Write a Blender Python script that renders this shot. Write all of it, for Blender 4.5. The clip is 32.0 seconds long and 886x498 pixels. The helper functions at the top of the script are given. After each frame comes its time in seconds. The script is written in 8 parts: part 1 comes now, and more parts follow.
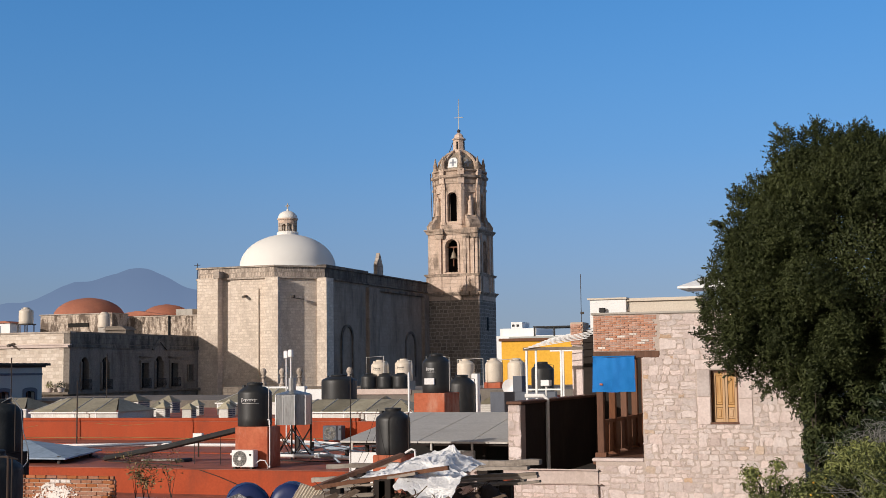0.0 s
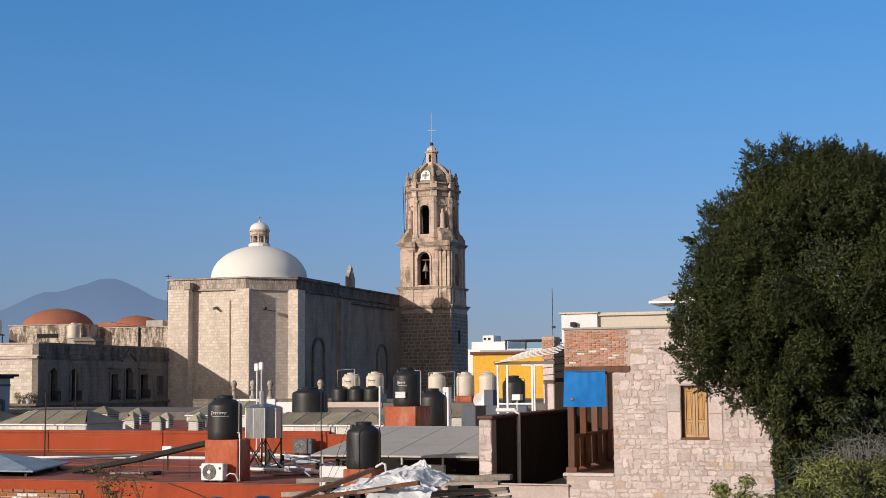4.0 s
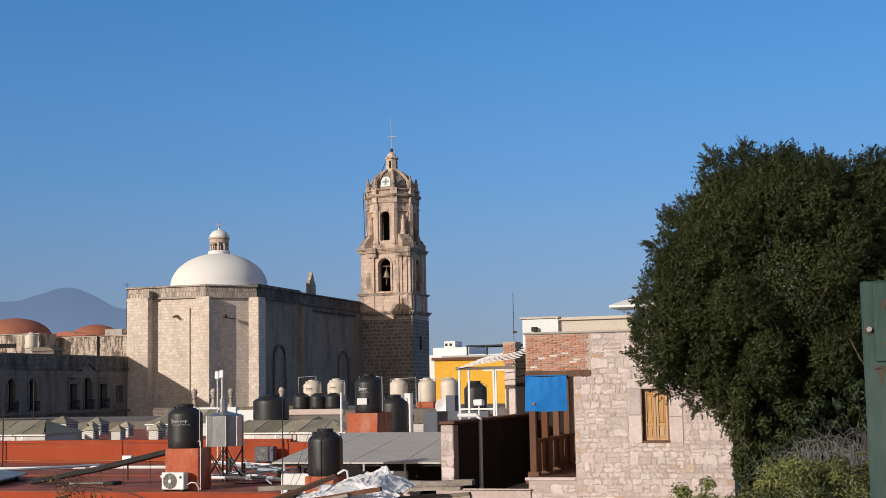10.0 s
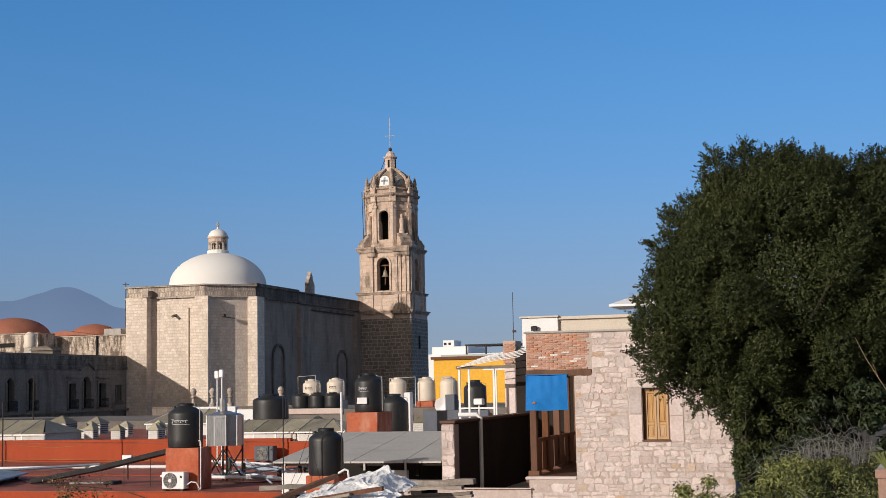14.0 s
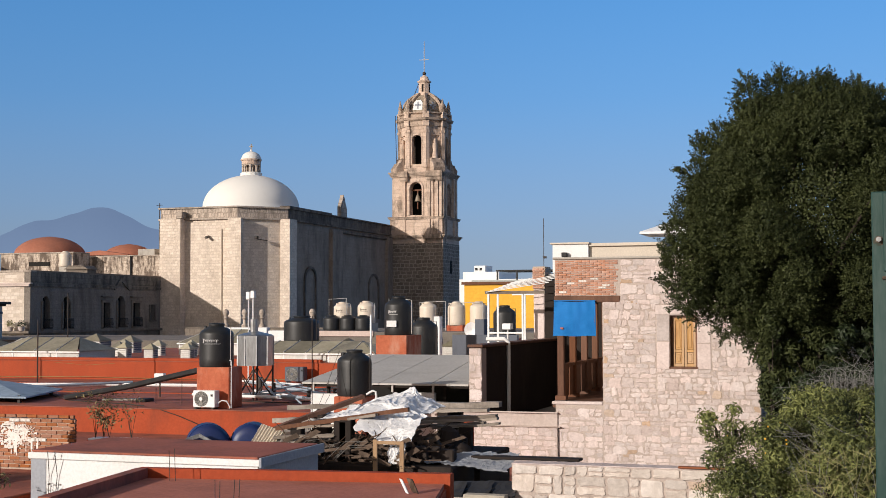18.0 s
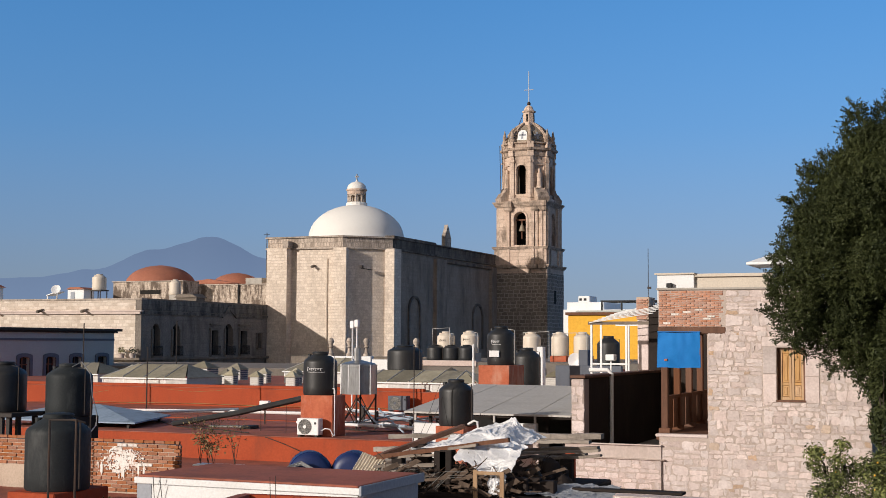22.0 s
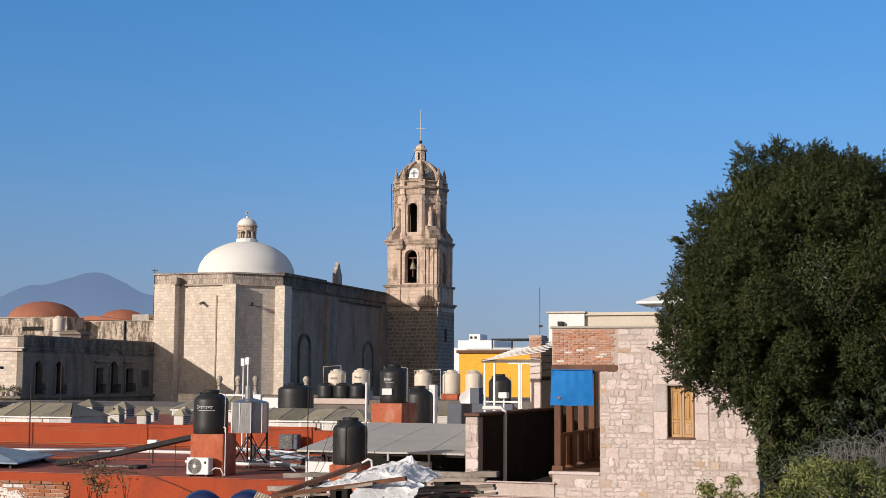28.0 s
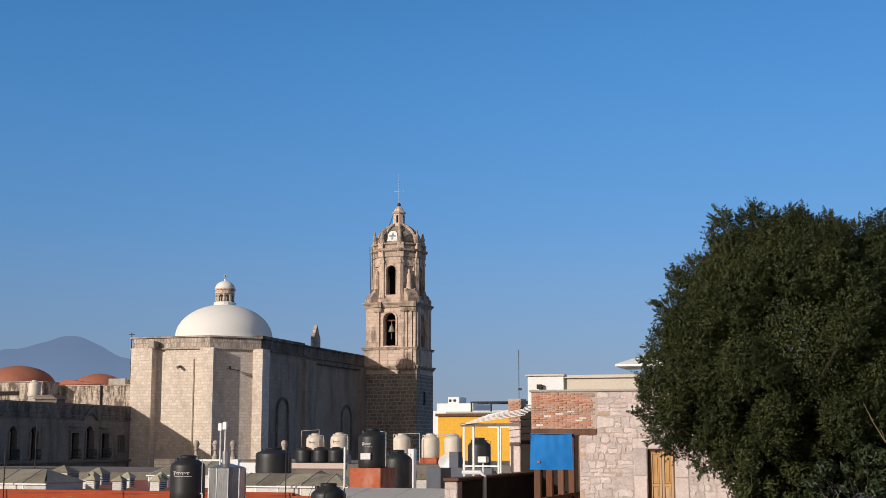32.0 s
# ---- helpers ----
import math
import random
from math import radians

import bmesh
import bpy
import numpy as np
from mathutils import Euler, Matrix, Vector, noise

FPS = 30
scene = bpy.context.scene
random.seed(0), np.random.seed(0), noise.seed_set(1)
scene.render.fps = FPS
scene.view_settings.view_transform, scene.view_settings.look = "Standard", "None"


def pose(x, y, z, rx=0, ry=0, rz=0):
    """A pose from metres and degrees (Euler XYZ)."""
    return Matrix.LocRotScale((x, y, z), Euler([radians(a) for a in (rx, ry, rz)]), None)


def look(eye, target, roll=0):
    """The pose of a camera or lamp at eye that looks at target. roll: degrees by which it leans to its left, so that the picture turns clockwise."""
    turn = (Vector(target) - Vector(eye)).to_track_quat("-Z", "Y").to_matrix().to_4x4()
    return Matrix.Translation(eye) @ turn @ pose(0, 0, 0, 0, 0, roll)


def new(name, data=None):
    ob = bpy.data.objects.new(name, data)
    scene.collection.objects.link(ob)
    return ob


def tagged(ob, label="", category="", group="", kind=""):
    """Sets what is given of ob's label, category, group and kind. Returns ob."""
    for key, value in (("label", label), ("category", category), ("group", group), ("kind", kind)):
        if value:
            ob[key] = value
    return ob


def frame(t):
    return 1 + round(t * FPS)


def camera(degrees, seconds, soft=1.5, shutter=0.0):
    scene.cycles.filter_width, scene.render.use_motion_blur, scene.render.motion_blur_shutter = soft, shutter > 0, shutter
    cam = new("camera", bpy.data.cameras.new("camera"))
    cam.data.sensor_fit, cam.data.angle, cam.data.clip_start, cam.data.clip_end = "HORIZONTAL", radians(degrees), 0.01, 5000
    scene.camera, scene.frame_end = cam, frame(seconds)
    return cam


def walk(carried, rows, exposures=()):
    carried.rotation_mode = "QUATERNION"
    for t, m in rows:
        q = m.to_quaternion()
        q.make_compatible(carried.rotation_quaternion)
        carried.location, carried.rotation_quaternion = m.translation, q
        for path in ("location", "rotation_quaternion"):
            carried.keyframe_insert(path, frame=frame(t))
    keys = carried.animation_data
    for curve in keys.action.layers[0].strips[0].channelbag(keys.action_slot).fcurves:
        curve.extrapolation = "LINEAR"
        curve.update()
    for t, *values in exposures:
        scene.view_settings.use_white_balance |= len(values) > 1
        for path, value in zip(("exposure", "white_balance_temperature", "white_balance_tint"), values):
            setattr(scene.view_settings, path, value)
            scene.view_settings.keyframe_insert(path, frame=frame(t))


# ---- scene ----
cam = camera(37.0, 32.0, 0.75)
ROWS = [
    (0.0, 0.002, 0.001, 8.983, 19.868, 5.203, -0.726),
    (0.5, 0.006, 0.001, 8.992, 20.016, 5.315, -0.664),
    (1.0, 0.024, 0.007, 8.992, 20.257, 5.203, -0.452),
    (1.5, -0.030, -0.008, 8.987, 19.483, 5.087, -0.407),
    (2.0, 0.029, 0.006, 8.965, 19.706, 5.781, -0.399),
    (2.5, -0.037, -0.011, 8.984, 19.097, 5.506, -0.382),
    (4.5, 0.011, 0.002, 9.025, 18.279, 5.834, -0.535),
    (5.0, -0.000, 0.001, 9.011, 17.212, 5.772, -0.605),
    (5.5, 0.000, 0.002, 9.010, 17.257, 5.643, -0.645),
    (6.0, 0.005, 0.002, 9.012, 17.105, 5.879, -0.676),
    (6.5, 0.009, 0.003, 9.014, 17.057, 5.988, -0.875),
    (7.0, 0.009, 0.006, 9.012, 17.153, 6.047, -1.018),
    (7.5, 0.010, 0.006, 9.010, 16.978, 5.927, -0.953),
    (8.0, 0.013, 0.003, 9.013, 16.964, 5.674, -1.026),
    (8.5, 0.012, 0.007, 9.014, 16.680, 5.848, -0.981),
    (9.0, 0.006, 0.005, 9.012, 16.536, 5.772, -1.018),
    (9.5, 0.006, 0.005, 9.013, 16.908, 5.894, -1.075),
    (10.0, 0.007, 0.006, 9.012, 16.939, 5.971, -1.060),
    (10.5, 0.013, 0.004, 9.016, 16.719, 6.301, -1.108),
    (11.0, 0.009, -0.000, 9.019, 16.309, 6.540, -1.136),
    (11.5, -0.034, -0.009, 9.017, 15.449, 5.860, -1.284),
    (12.0, -0.064, -0.026, 9.024, 15.499, 6.599, -1.345),
    (12.5, -0.087, -0.036, 9.009, 15.961, 6.347, -1.303),
    (13.0, -0.071, -0.033, 9.022, 15.766, 5.972, -1.167),
    (13.5, -0.078, -0.026, 9.007, 15.738, 5.694, -1.015),
    (14.0, -0.046, -0.017, 9.016, 16.865, 5.932, -1.122),
    (14.5, 0.019, 0.007, 9.063, 18.292, 5.721, -1.156),
    (16.5, 0.033, 0.022, 8.959, 18.880, 3.042, -0.288),
    (17.0, 0.036, 0.027, 8.929, 19.037, 2.432, -0.227),
    (17.5, 0.004, 0.004, 8.923, 18.624, 2.928, 0.085),
    (18.0, 0.036, -0.001, 8.984, 18.331, 2.725, -0.177),
    (18.5, 0.018, 0.024, 8.923, 18.818, 2.598, 0.099),
    (19.0, 0.054, 0.022, 8.960, 20.028, 3.705, 0.003),
    (19.5, 0.030, 0.003, 8.930, 19.101, 4.267, -0.099),
    (20.0, 0.042, 0.009, 8.989, 19.593, 4.634, -0.252),
    (20.5, 0.056, 0.022, 8.952, 20.446, 4.332, -0.192),
    (21.0, 0.049, 0.026, 8.909, 21.035, 3.874, -0.134),
    (21.5, 0.029, 0.022, 8.956, 21.712, 4.234, -0.062),
    (22.0, 0.094, 0.029, 8.983, 22.864, 4.012, 0.275),
    (22.5, 0.052, 0.021, 8.956, 23.035, 3.944, 0.918),
    (23.0, 0.043, 0.018, 8.931, 23.536, 3.924, 1.136),
    (23.5, 0.031, 0.009, 8.908, 23.444, 4.124, 1.149),
    (24.0, 0.043, 0.017, 8.984, 23.625, 3.867, 1.280),
    (24.5, 0.013, 0.006, 8.970, 23.451, 4.172, 1.341),
    (25.0, 0.015, -0.000, 8.924, 23.008, 4.496, 1.328),
    (25.5, 0.019, 0.007, 8.920, 22.314, 4.925, 1.301),
    (27.5, -0.072, -0.027, 9.006, 18.613, 5.427, 0.273),
    (28.0, -0.051, -0.023, 8.978, 18.086, 5.670, 0.308),
    (28.5, -0.055, -0.021, 8.979, 17.142, 5.866, 0.240),
    (29.0, -0.072, -0.023, 9.004, 16.007, 6.278, 0.308),
    (29.5, -0.050, -0.016, 8.957, 15.470, 6.932, 0.634),
    (30.0, -0.047, -0.018, 8.957, 15.960, 7.297, 0.661),
    (30.5, -0.050, -0.015, 8.998, 16.360, 7.787, 0.656),
    (31.0, -0.042, -0.013, 9.021, 16.401, 8.113, 0.414),
    (31.5, -0.063, -0.019, 9.005, 16.392, 7.950, 0.377),
    (32.0, -0.052, -0.015, 9.017, 17.160, 8.361, 0.027),
]
EXPOSURE = [(0.0, 0.0), (2.5, 0.02), (5.0, -0.03), (8.0, -0.06), (10.0, -0.03), (11.0, -0.08), (12.0, -0.14), (13.0, -0.06), (14.5, -0.02), (17.0, 0.1), (18.0, 0.1), (19.0, 0.04), (21.0, 0.02), (22.0, 0.0), (25.0, 0.0), (28.0, 0.08), (29.0, -0.1), (30.0, -0.12), (31.0, 0.08), (32.0, -0.04)]
walk(cam, [(t, pose(x, y, z, 90 + pitch, 0, yaw) @ pose(0, 0, 0, 0, 0, roll)) for t, x, y, z, yaw, pitch, roll in ROWS], EXPOSURE)

# ---- light ----
SUN_AZ, SUN_EL = 239.6, 15.6      # the way to the sun: degrees from +x, and height
world = bpy.data.worlds.new("sky")
scene.world = world
world.use_nodes = True
wt = world.node_tree
sky = wt.nodes.new("ShaderNodeTexSky")
sky.sky_type, sky.sun_disc = "NISHITA", False
sky.sun_elevation, sky.sun_rotation = radians(SUN_EL), radians(90 - SUN_AZ)
sky.altitude, sky.air_density, sky.dust_density, sky.ozone_density = 1900, 1.0, 0.6, 2.5
# clear morning air: the sky texture, deepened by a smooth gradient from haze to zenith
tcw = wt.nodes.new("ShaderNodeTexCoord")
spw = wt.nodes.new("ShaderNodeSeparateXYZ")
wt.links.new(tcw.outputs["Generated"], spw.inputs[0])
grad = wt.nodes.new("ShaderNodeValToRGB")
grad.color_ramp.interpolation = "B_SPLINE"
els = grad.color_ramp.elements
els[0].position, els[0].color = 0.0, (0.27, 0.34, 0.475, 1)
els[1].position, els[1].color = 1.0, (0.05, 0.105, 0.22, 1)
for pos, col in ((0.03, (0.295, 0.38, 0.545)), (0.08, (0.275, 0.44, 0.715)), (0.16, (0.155, 0.445, 0.91)), (0.30, (0.07, 0.345, 0.88)), (0.40, (0.07, 0.25, 0.58)), (0.6, (0.06, 0.14, 0.30))):
    e = els.new(pos)
    e.color = (*col, 1)
wt.links.new(spw.outputs[2], grad.inputs[0])
mxw = wt.nodes.new("ShaderNodeMix")
mxw.data_type = "RGBA"
mxw.inputs[0].default_value = 0.85
lift = wt.nodes.new("ShaderNodeVectorMath")
lift.operation = "SCALE"
lift.inputs["Scale"].default_value = 7.95
# the pale glow of hazy air round the low sun
dt = wt.nodes.new("ShaderNodeVectorMath")
dt.operation = "DOT_PRODUCT"
dt.inputs[1].default_value = (math.cos(radians(SUN_AZ)) * 0.95, math.sin(radians(SUN_AZ)) * 0.95, 0.3)
wt.links.new(tcw.outputs["Generated"], dt.inputs[0])
gl = wt.nodes.new("ShaderNodeMapRange")
gl.interpolation_type = "SMOOTHSTEP"
gl.inputs[1].default_value, gl.inputs[2].default_value = -0.02, 1.0
wt.links.new(dt.outputs["Value"], gl.inputs[0])
glow = wt.nodes.new("ShaderNodeMix")
glow.data_type = "RGBA"
glow.inputs[7].default_value = (0.92, 0.72, 0.50, 1)
wt.links.new(gl.outputs[0], glow.inputs[0]), wt.links.new(grad.outputs[0], glow.inputs[6])
# clear air is dimmest at right angles to the sun, and lighter again opposite it
opp = wt.nodes.new("ShaderNodeMapRange")
opp.interpolation_type = "SMOOTHSTEP"
for k, v in enumerate((-0.25, -0.85, 0.83, 1.09), 1):
    opp.inputs[k].default_value = v
wt.links.new(dt.outputs["Value"], opp.inputs[0])
dim = wt.nodes.new("ShaderNodeVectorMath")
dim.operation = "SCALE"
wt.links.new(glow.outputs[2], dim.inputs[0]), wt.links.new(opp.outputs[0], dim.inputs["Scale"])
wt.links.new(dim.outputs[0], lift.inputs[0])
wt.links.new(sky.outputs[0], mxw.inputs[6]), wt.links.new(lift.outputs[0], mxw.inputs[7])
wt.links.new(mxw.outputs[2], wt.nodes["Background"].inputs[0])
wt.nodes["Background"].inputs[1].default_value = 0.1
sun = new("sun", bpy.data.lights.new("sun", "SUN"))
sun.data.energy, sun.data.angle, sun.data.color = 3.9, radians(0.5), (1.0, 0.91, 0.825)
sun_way = Vector((math.cos(radians(SUN_AZ)) * math.cos(radians(SUN_EL)), math.sin(radians(SUN_AZ)) * math.cos(radians(SUN_EL)), math.sin(radians(SUN_EL))))
sun.matrix_world = look(sun_way * 50 + Vector((0, 0, 60)), (0, 0, 60))


# ---- materials ----
def nodes_of(name):
    m = bpy.data.materials.new(name)
    m.use_nodes = True
    return m, m.node_tree, m.node_tree.nodes["Principled BSDF"]


def ramp_between(nt, fac, c1, c2, lo=0.35, hi=0.65):
    r = nt.nodes.new("ShaderNodeValToRGB")
    r.color_ramp.elements[0].position, r.color_ramp.elements[1].position = lo, hi
    r.color_ramp.elements[0].color, r.color_ramp.elements[1].color = (*c1, 1), (*c2, 1)
    nt.links.new(fac, r.inputs[0])
    return r.outputs[0]


def mix_colour(nt, fac, a, b, blend="MIX"):
    m = nt.nodes.new("ShaderNodeMix")
    m.data_type, m.blend_type = "RGBA", blend
    for sock, v in ((m.inputs[0], fac), (m.inputs[6], a), (m.inputs[7], b)):
        if isinstance(v, (int, float)):
            sock.default_value = v
        elif isinstance(v, tuple):
            sock.default_value = (*v, 1)
        else:
            nt.links.new(v, sock)
    return m.outputs[2]


def noise_of(nt, vec, scale, detail=4.0, rough=0.6, stretch=None):
    n = nt.nodes.new("ShaderNodeTexNoise")
    n.inputs["Scale"].default_value, n.inputs["Detail"].default_value, n.inputs["Roughness"].default_value = scale, detail, rough
    if stretch:
        mp = nt.nodes.new("ShaderNodeMapping")
        mp.inputs["Scale"].default_value = stretch
        nt.links.new(vec, mp.inputs[0])
        vec = mp.outputs[0]
    nt.links.new(vec, n.inputs[0])
    return n.outputs[0]


def paint(name, c1, c2, rough=0.8, grain=30.0, blotch=1.2, stain=None, stain_amount=0.5, bump=0.15, metal=0.0, stretch=None, vary=0.0, stain_range=(0.52, 0.7), dist=0.01):
    """A surface of two close colours, with fine grain, larger blotches, stains and relief."""
    m, nt, bs = nodes_of(name)
    co = nt.nodes.new("ShaderNodeTexCoord").outputs["Object"]
    fine = noise_of(nt, co, grain, 5, 0.65, stretch)
    big = noise_of(nt, co, blotch, 5, 0.6, stretch)
    col = ramp_between(nt, big, c1, c2, 0.3, 0.7)
    col = mix_colour(nt, 0.35, col, ramp_between(nt, fine, tuple(c * 0.6 for c in c1), tuple(min(1, c * 1.25) for c in c2), 0.25, 0.75))
    if stain:
        s = noise_of(nt, co, blotch * 0.6 + 0.3, 6, 0.7, (1, 1, 0.35))
        sm = nt.nodes.new("ShaderNodeMapRange")
        sm.inputs[1].default_value, sm.inputs[2].default_value = stain_range
        sm.inputs[4].default_value = stain_amount
        nt.links.new(s, sm.inputs[0])
        col = mix_colour(nt, sm.outputs[0], col, stain)
    if vary:
        oi = nt.nodes.new("ShaderNodeObjectInfo")
        hs = nt.nodes.new("ShaderNodeHueSaturation")
        mr = nt.nodes.new("ShaderNodeMapRange")
        mr.inputs[3].default_value, mr.inputs[4].default_value = 1 - vary, 1 + vary
        nt.links.new(oi.outputs["Random"], mr.inputs[0])
        nt.links.new(mr.outputs[0], hs.inputs["Value"])
        wn = nt.nodes.new("ShaderNodeTexWhiteNoise")
        wn.noise_dimensions = "1D"
        nt.links.new(oi.outputs["Random"], wn.inputs["W"])
        m2 = nt.nodes.new("ShaderNodeMapRange")
        m2.inputs[3].default_value, m2.inputs[4].default_value = 0.8, 1.12
        nt.links.new(wn.outputs["Value"], m2.inputs[0])
        nt.links.new(m2.outputs[0], hs.inputs["Saturation"])
        nt.links.new(col, hs.inputs["Color"])
        col = hs.outputs[0]
    nt.links.new(col, bs.inputs["Base Color"])
    bs.inputs["Roughness"].default_value, bs.inputs["Metallic"].default_value = rough, metal
    bs.inputs["Specular IOR Level"].default_value = 0.5 if rough < 0.56 else 0.2
    if bump:
        b = nt.nodes.new("ShaderNodeBump")
        b.inputs["Strength"].default_value, b.inputs["Distance"].default_value = bump, dist
        nt.links.new(fine, b.inputs["Height"])
        nt.links.new(b.outputs[0], bs.inputs["Normal"])
    return m


def masonry(name, c1, c2, mortar, width, height, joint=0.03, rough=0.9, stain=(0.05, 0.045, 0.04), stain_amount=0.6, wobble=0.12, stain_range=(0.5, 0.72), stain_scale=0.35, course=0.38):
    """Coursed ashlar, too far off to pick its blocks apart: courses run along x + y and z."""
    m, nt, bs = nodes_of(name)
    co = nt.nodes.new("ShaderNodeTexCoord").outputs["Object"]
    sep = nt.nodes.new("ShaderNodeSeparateXYZ")
    nt.links.new(co, sep.inputs[0])
    add = nt.nodes.new("ShaderNodeMath")
    nt.links.new(sep.outputs[0], add.inputs[0]), nt.links.new(sep.outputs[1], add.inputs[1])
    cmb = nt.nodes.new("ShaderNodeCombineXYZ")
    nt.links.new(add.outputs[0], cmb.inputs[0]), nt.links.new(sep.outputs[2], cmb.inputs[1])
    nz = nt.nodes.new("ShaderNodeTexNoise")
    nz.inputs["Scale"].default_value = 1.5
    nt.links.new(co, nz.inputs[0])
    vm = nt.nodes.new("ShaderNodeVectorMath")
    vm.operation = "MULTIPLY_ADD"
    vm.inputs[1].default_value = (wobble, wobble, 0)
    nt.links.new(nz.outputs["Color"], vm.inputs[0]), nt.links.new(cmb.outputs[0], vm.inputs[2])
    bt = nt.nodes.new("ShaderNodeTexBrick")
    bt.offset, bt.squash, bt.squash_frequency = 0.45, 0.75, 3
    for k, v in (("Color1", (*c1, 1)), ("Color2", (*c2, 1)), ("Mortar", (*mortar, 1)), ("Scale", 1.0), ("Mortar Size", joint), ("Mortar Smooth", 0.4), ("Brick Width", width), ("Row Height", height), ("Bias", 0.0)):
        bt.inputs[k].default_value = v
    nt.links.new(vm.outputs[0], bt.inputs[0])
    fine = noise_of(nt, co, 9, 6, 0.7)
    col = mix_colour(nt, course, bt.outputs[0], ramp_between(nt, fine, tuple(c * 0.62 for c in c1), tuple(min(1, c * 1.3) for c in c2), 0.3, 0.7))
    s = noise_of(nt, co, stain_scale, 7, 0.72, (1, 1, 0.3))
    sm = nt.nodes.new("ShaderNodeMapRange")
    sm.inputs[1].default_value, sm.inputs[2].default_value = stain_range
    sm.inputs[4].default_value = stain_amount
    nt.links.new(s, sm.inputs[0])
    col = mix_colour(nt, sm.outputs[0], col, stain)
    nt.links.new(col, bs.inputs["Base Color"])
    bs.inputs["Roughness"].default_value = rough
    b = nt.nodes.new("ShaderNodeBump")
    b.inputs["Strength"].default_value, b.inputs["Distance"].default_value = 0.6, 0.05
    inv = nt.nodes.new("ShaderNodeMath")
    inv.operation = "SUBTRACT"
    nt.links.new(fine, inv.inputs[0]), nt.links.new(bt.outputs["Fac"], inv.inputs[1])
    nt.links.new(inv.outputs[0], b.inputs["Height"])
    nt.links.new(b.outputs[0], bs.inputs["Normal"])
    return m


def leafy(name, c1, c2, rough=0.55, shine=0.35):
    m, nt, bs = nodes_of(name)
    geo = nt.nodes.new("ShaderNodeNewGeometry")
    co = nt.nodes.new("ShaderNodeTexCoord").outputs["Object"]
    col = ramp_between(nt, geo.outputs["Random Per Island"], c1, c2, 0.1, 0.9)
    big = noise_of(nt, co, 0.8, 3, 0.6)
    col = mix_colour(nt, 0.4, col, ramp_between(nt, big, c1, tuple(c * 1.2 for c in c2), 0.4, 0.6))
    nt.links.new(col, bs.inputs["Base Color"])
    bs.inputs["Roughness"].default_value = rough
    bs.inputs["Specular IOR Level"].default_value = shine
    return m


def glassy(name, colour, rough=0.1):
    m, nt, bs = nodes_of(name)
    bs.inputs["Base Color"].default_value, bs.inputs["Roughness"].default_value = (*colour, 1), rough
    return m


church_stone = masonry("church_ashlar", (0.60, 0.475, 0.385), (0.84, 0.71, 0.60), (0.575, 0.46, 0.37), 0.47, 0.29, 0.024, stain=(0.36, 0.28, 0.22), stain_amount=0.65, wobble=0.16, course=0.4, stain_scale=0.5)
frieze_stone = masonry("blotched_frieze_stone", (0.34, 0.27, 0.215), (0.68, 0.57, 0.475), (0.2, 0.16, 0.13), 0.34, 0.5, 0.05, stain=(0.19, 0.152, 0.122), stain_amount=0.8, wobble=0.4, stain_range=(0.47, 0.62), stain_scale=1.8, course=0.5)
# darker, warmer copy of the church ashlar: the nave side's shade in its colour
nave_stone = masonry("weathered_shaded_nave_ashlar", (0.30, 0.228, 0.175), (0.41, 0.322, 0.255), (0.25, 0.19, 0.147), 0.72, 0.42, 0.02, stain=(0.14, 0.105, 0.08), stain_amount=0.7, wobble=0.3, stain_range=(0.46, 0.66), stain_scale=0.6, course=0.6)
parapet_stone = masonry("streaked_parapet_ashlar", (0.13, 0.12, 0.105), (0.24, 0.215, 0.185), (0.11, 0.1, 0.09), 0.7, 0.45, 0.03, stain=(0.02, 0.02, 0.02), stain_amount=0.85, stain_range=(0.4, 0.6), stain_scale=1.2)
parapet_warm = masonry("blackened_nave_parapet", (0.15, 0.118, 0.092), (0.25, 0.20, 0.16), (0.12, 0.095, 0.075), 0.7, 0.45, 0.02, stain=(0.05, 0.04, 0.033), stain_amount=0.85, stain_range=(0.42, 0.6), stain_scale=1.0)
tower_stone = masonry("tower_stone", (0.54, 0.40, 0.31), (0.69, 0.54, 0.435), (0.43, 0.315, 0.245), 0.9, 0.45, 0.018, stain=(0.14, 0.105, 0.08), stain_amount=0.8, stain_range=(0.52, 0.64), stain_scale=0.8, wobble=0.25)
tower_trim = masonry("tower_trim_stone", (0.40, 0.295, 0.225), (0.55, 0.43, 0.34), (0.30, 0.22, 0.17), 0.8, 0.4, 0.02, stain=(0.085, 0.066, 0.052), stain_amount=0.8, stain_range=(0.46, 0.62), stain_scale=0.9)
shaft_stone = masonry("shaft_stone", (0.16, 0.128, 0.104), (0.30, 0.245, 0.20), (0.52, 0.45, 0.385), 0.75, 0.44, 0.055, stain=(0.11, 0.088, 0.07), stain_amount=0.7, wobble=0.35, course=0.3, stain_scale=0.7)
moss_stone = masonry("mossy_dome_stone", (0.27, 0.22, 0.165), (0.43, 0.355, 0.28), (0.19, 0.155, 0.12), 0.8, 0.4, 0.02, stain=(0.10, 0.085, 0.06), stain_amount=0.8, stain_range=(0.46, 0.62), stain_scale=1.2)
coping_stone = masonry("weathered_coping", (0.38, 0.315, 0.26), (0.56, 0.475, 0.40), (0.25, 0.2, 0.165), 0.9, 0.5, 0.04, stain=(0.13, 0.108, 0.09), stain_amount=0.75, stain_range=(0.48, 0.64), stain_scale=0.6)
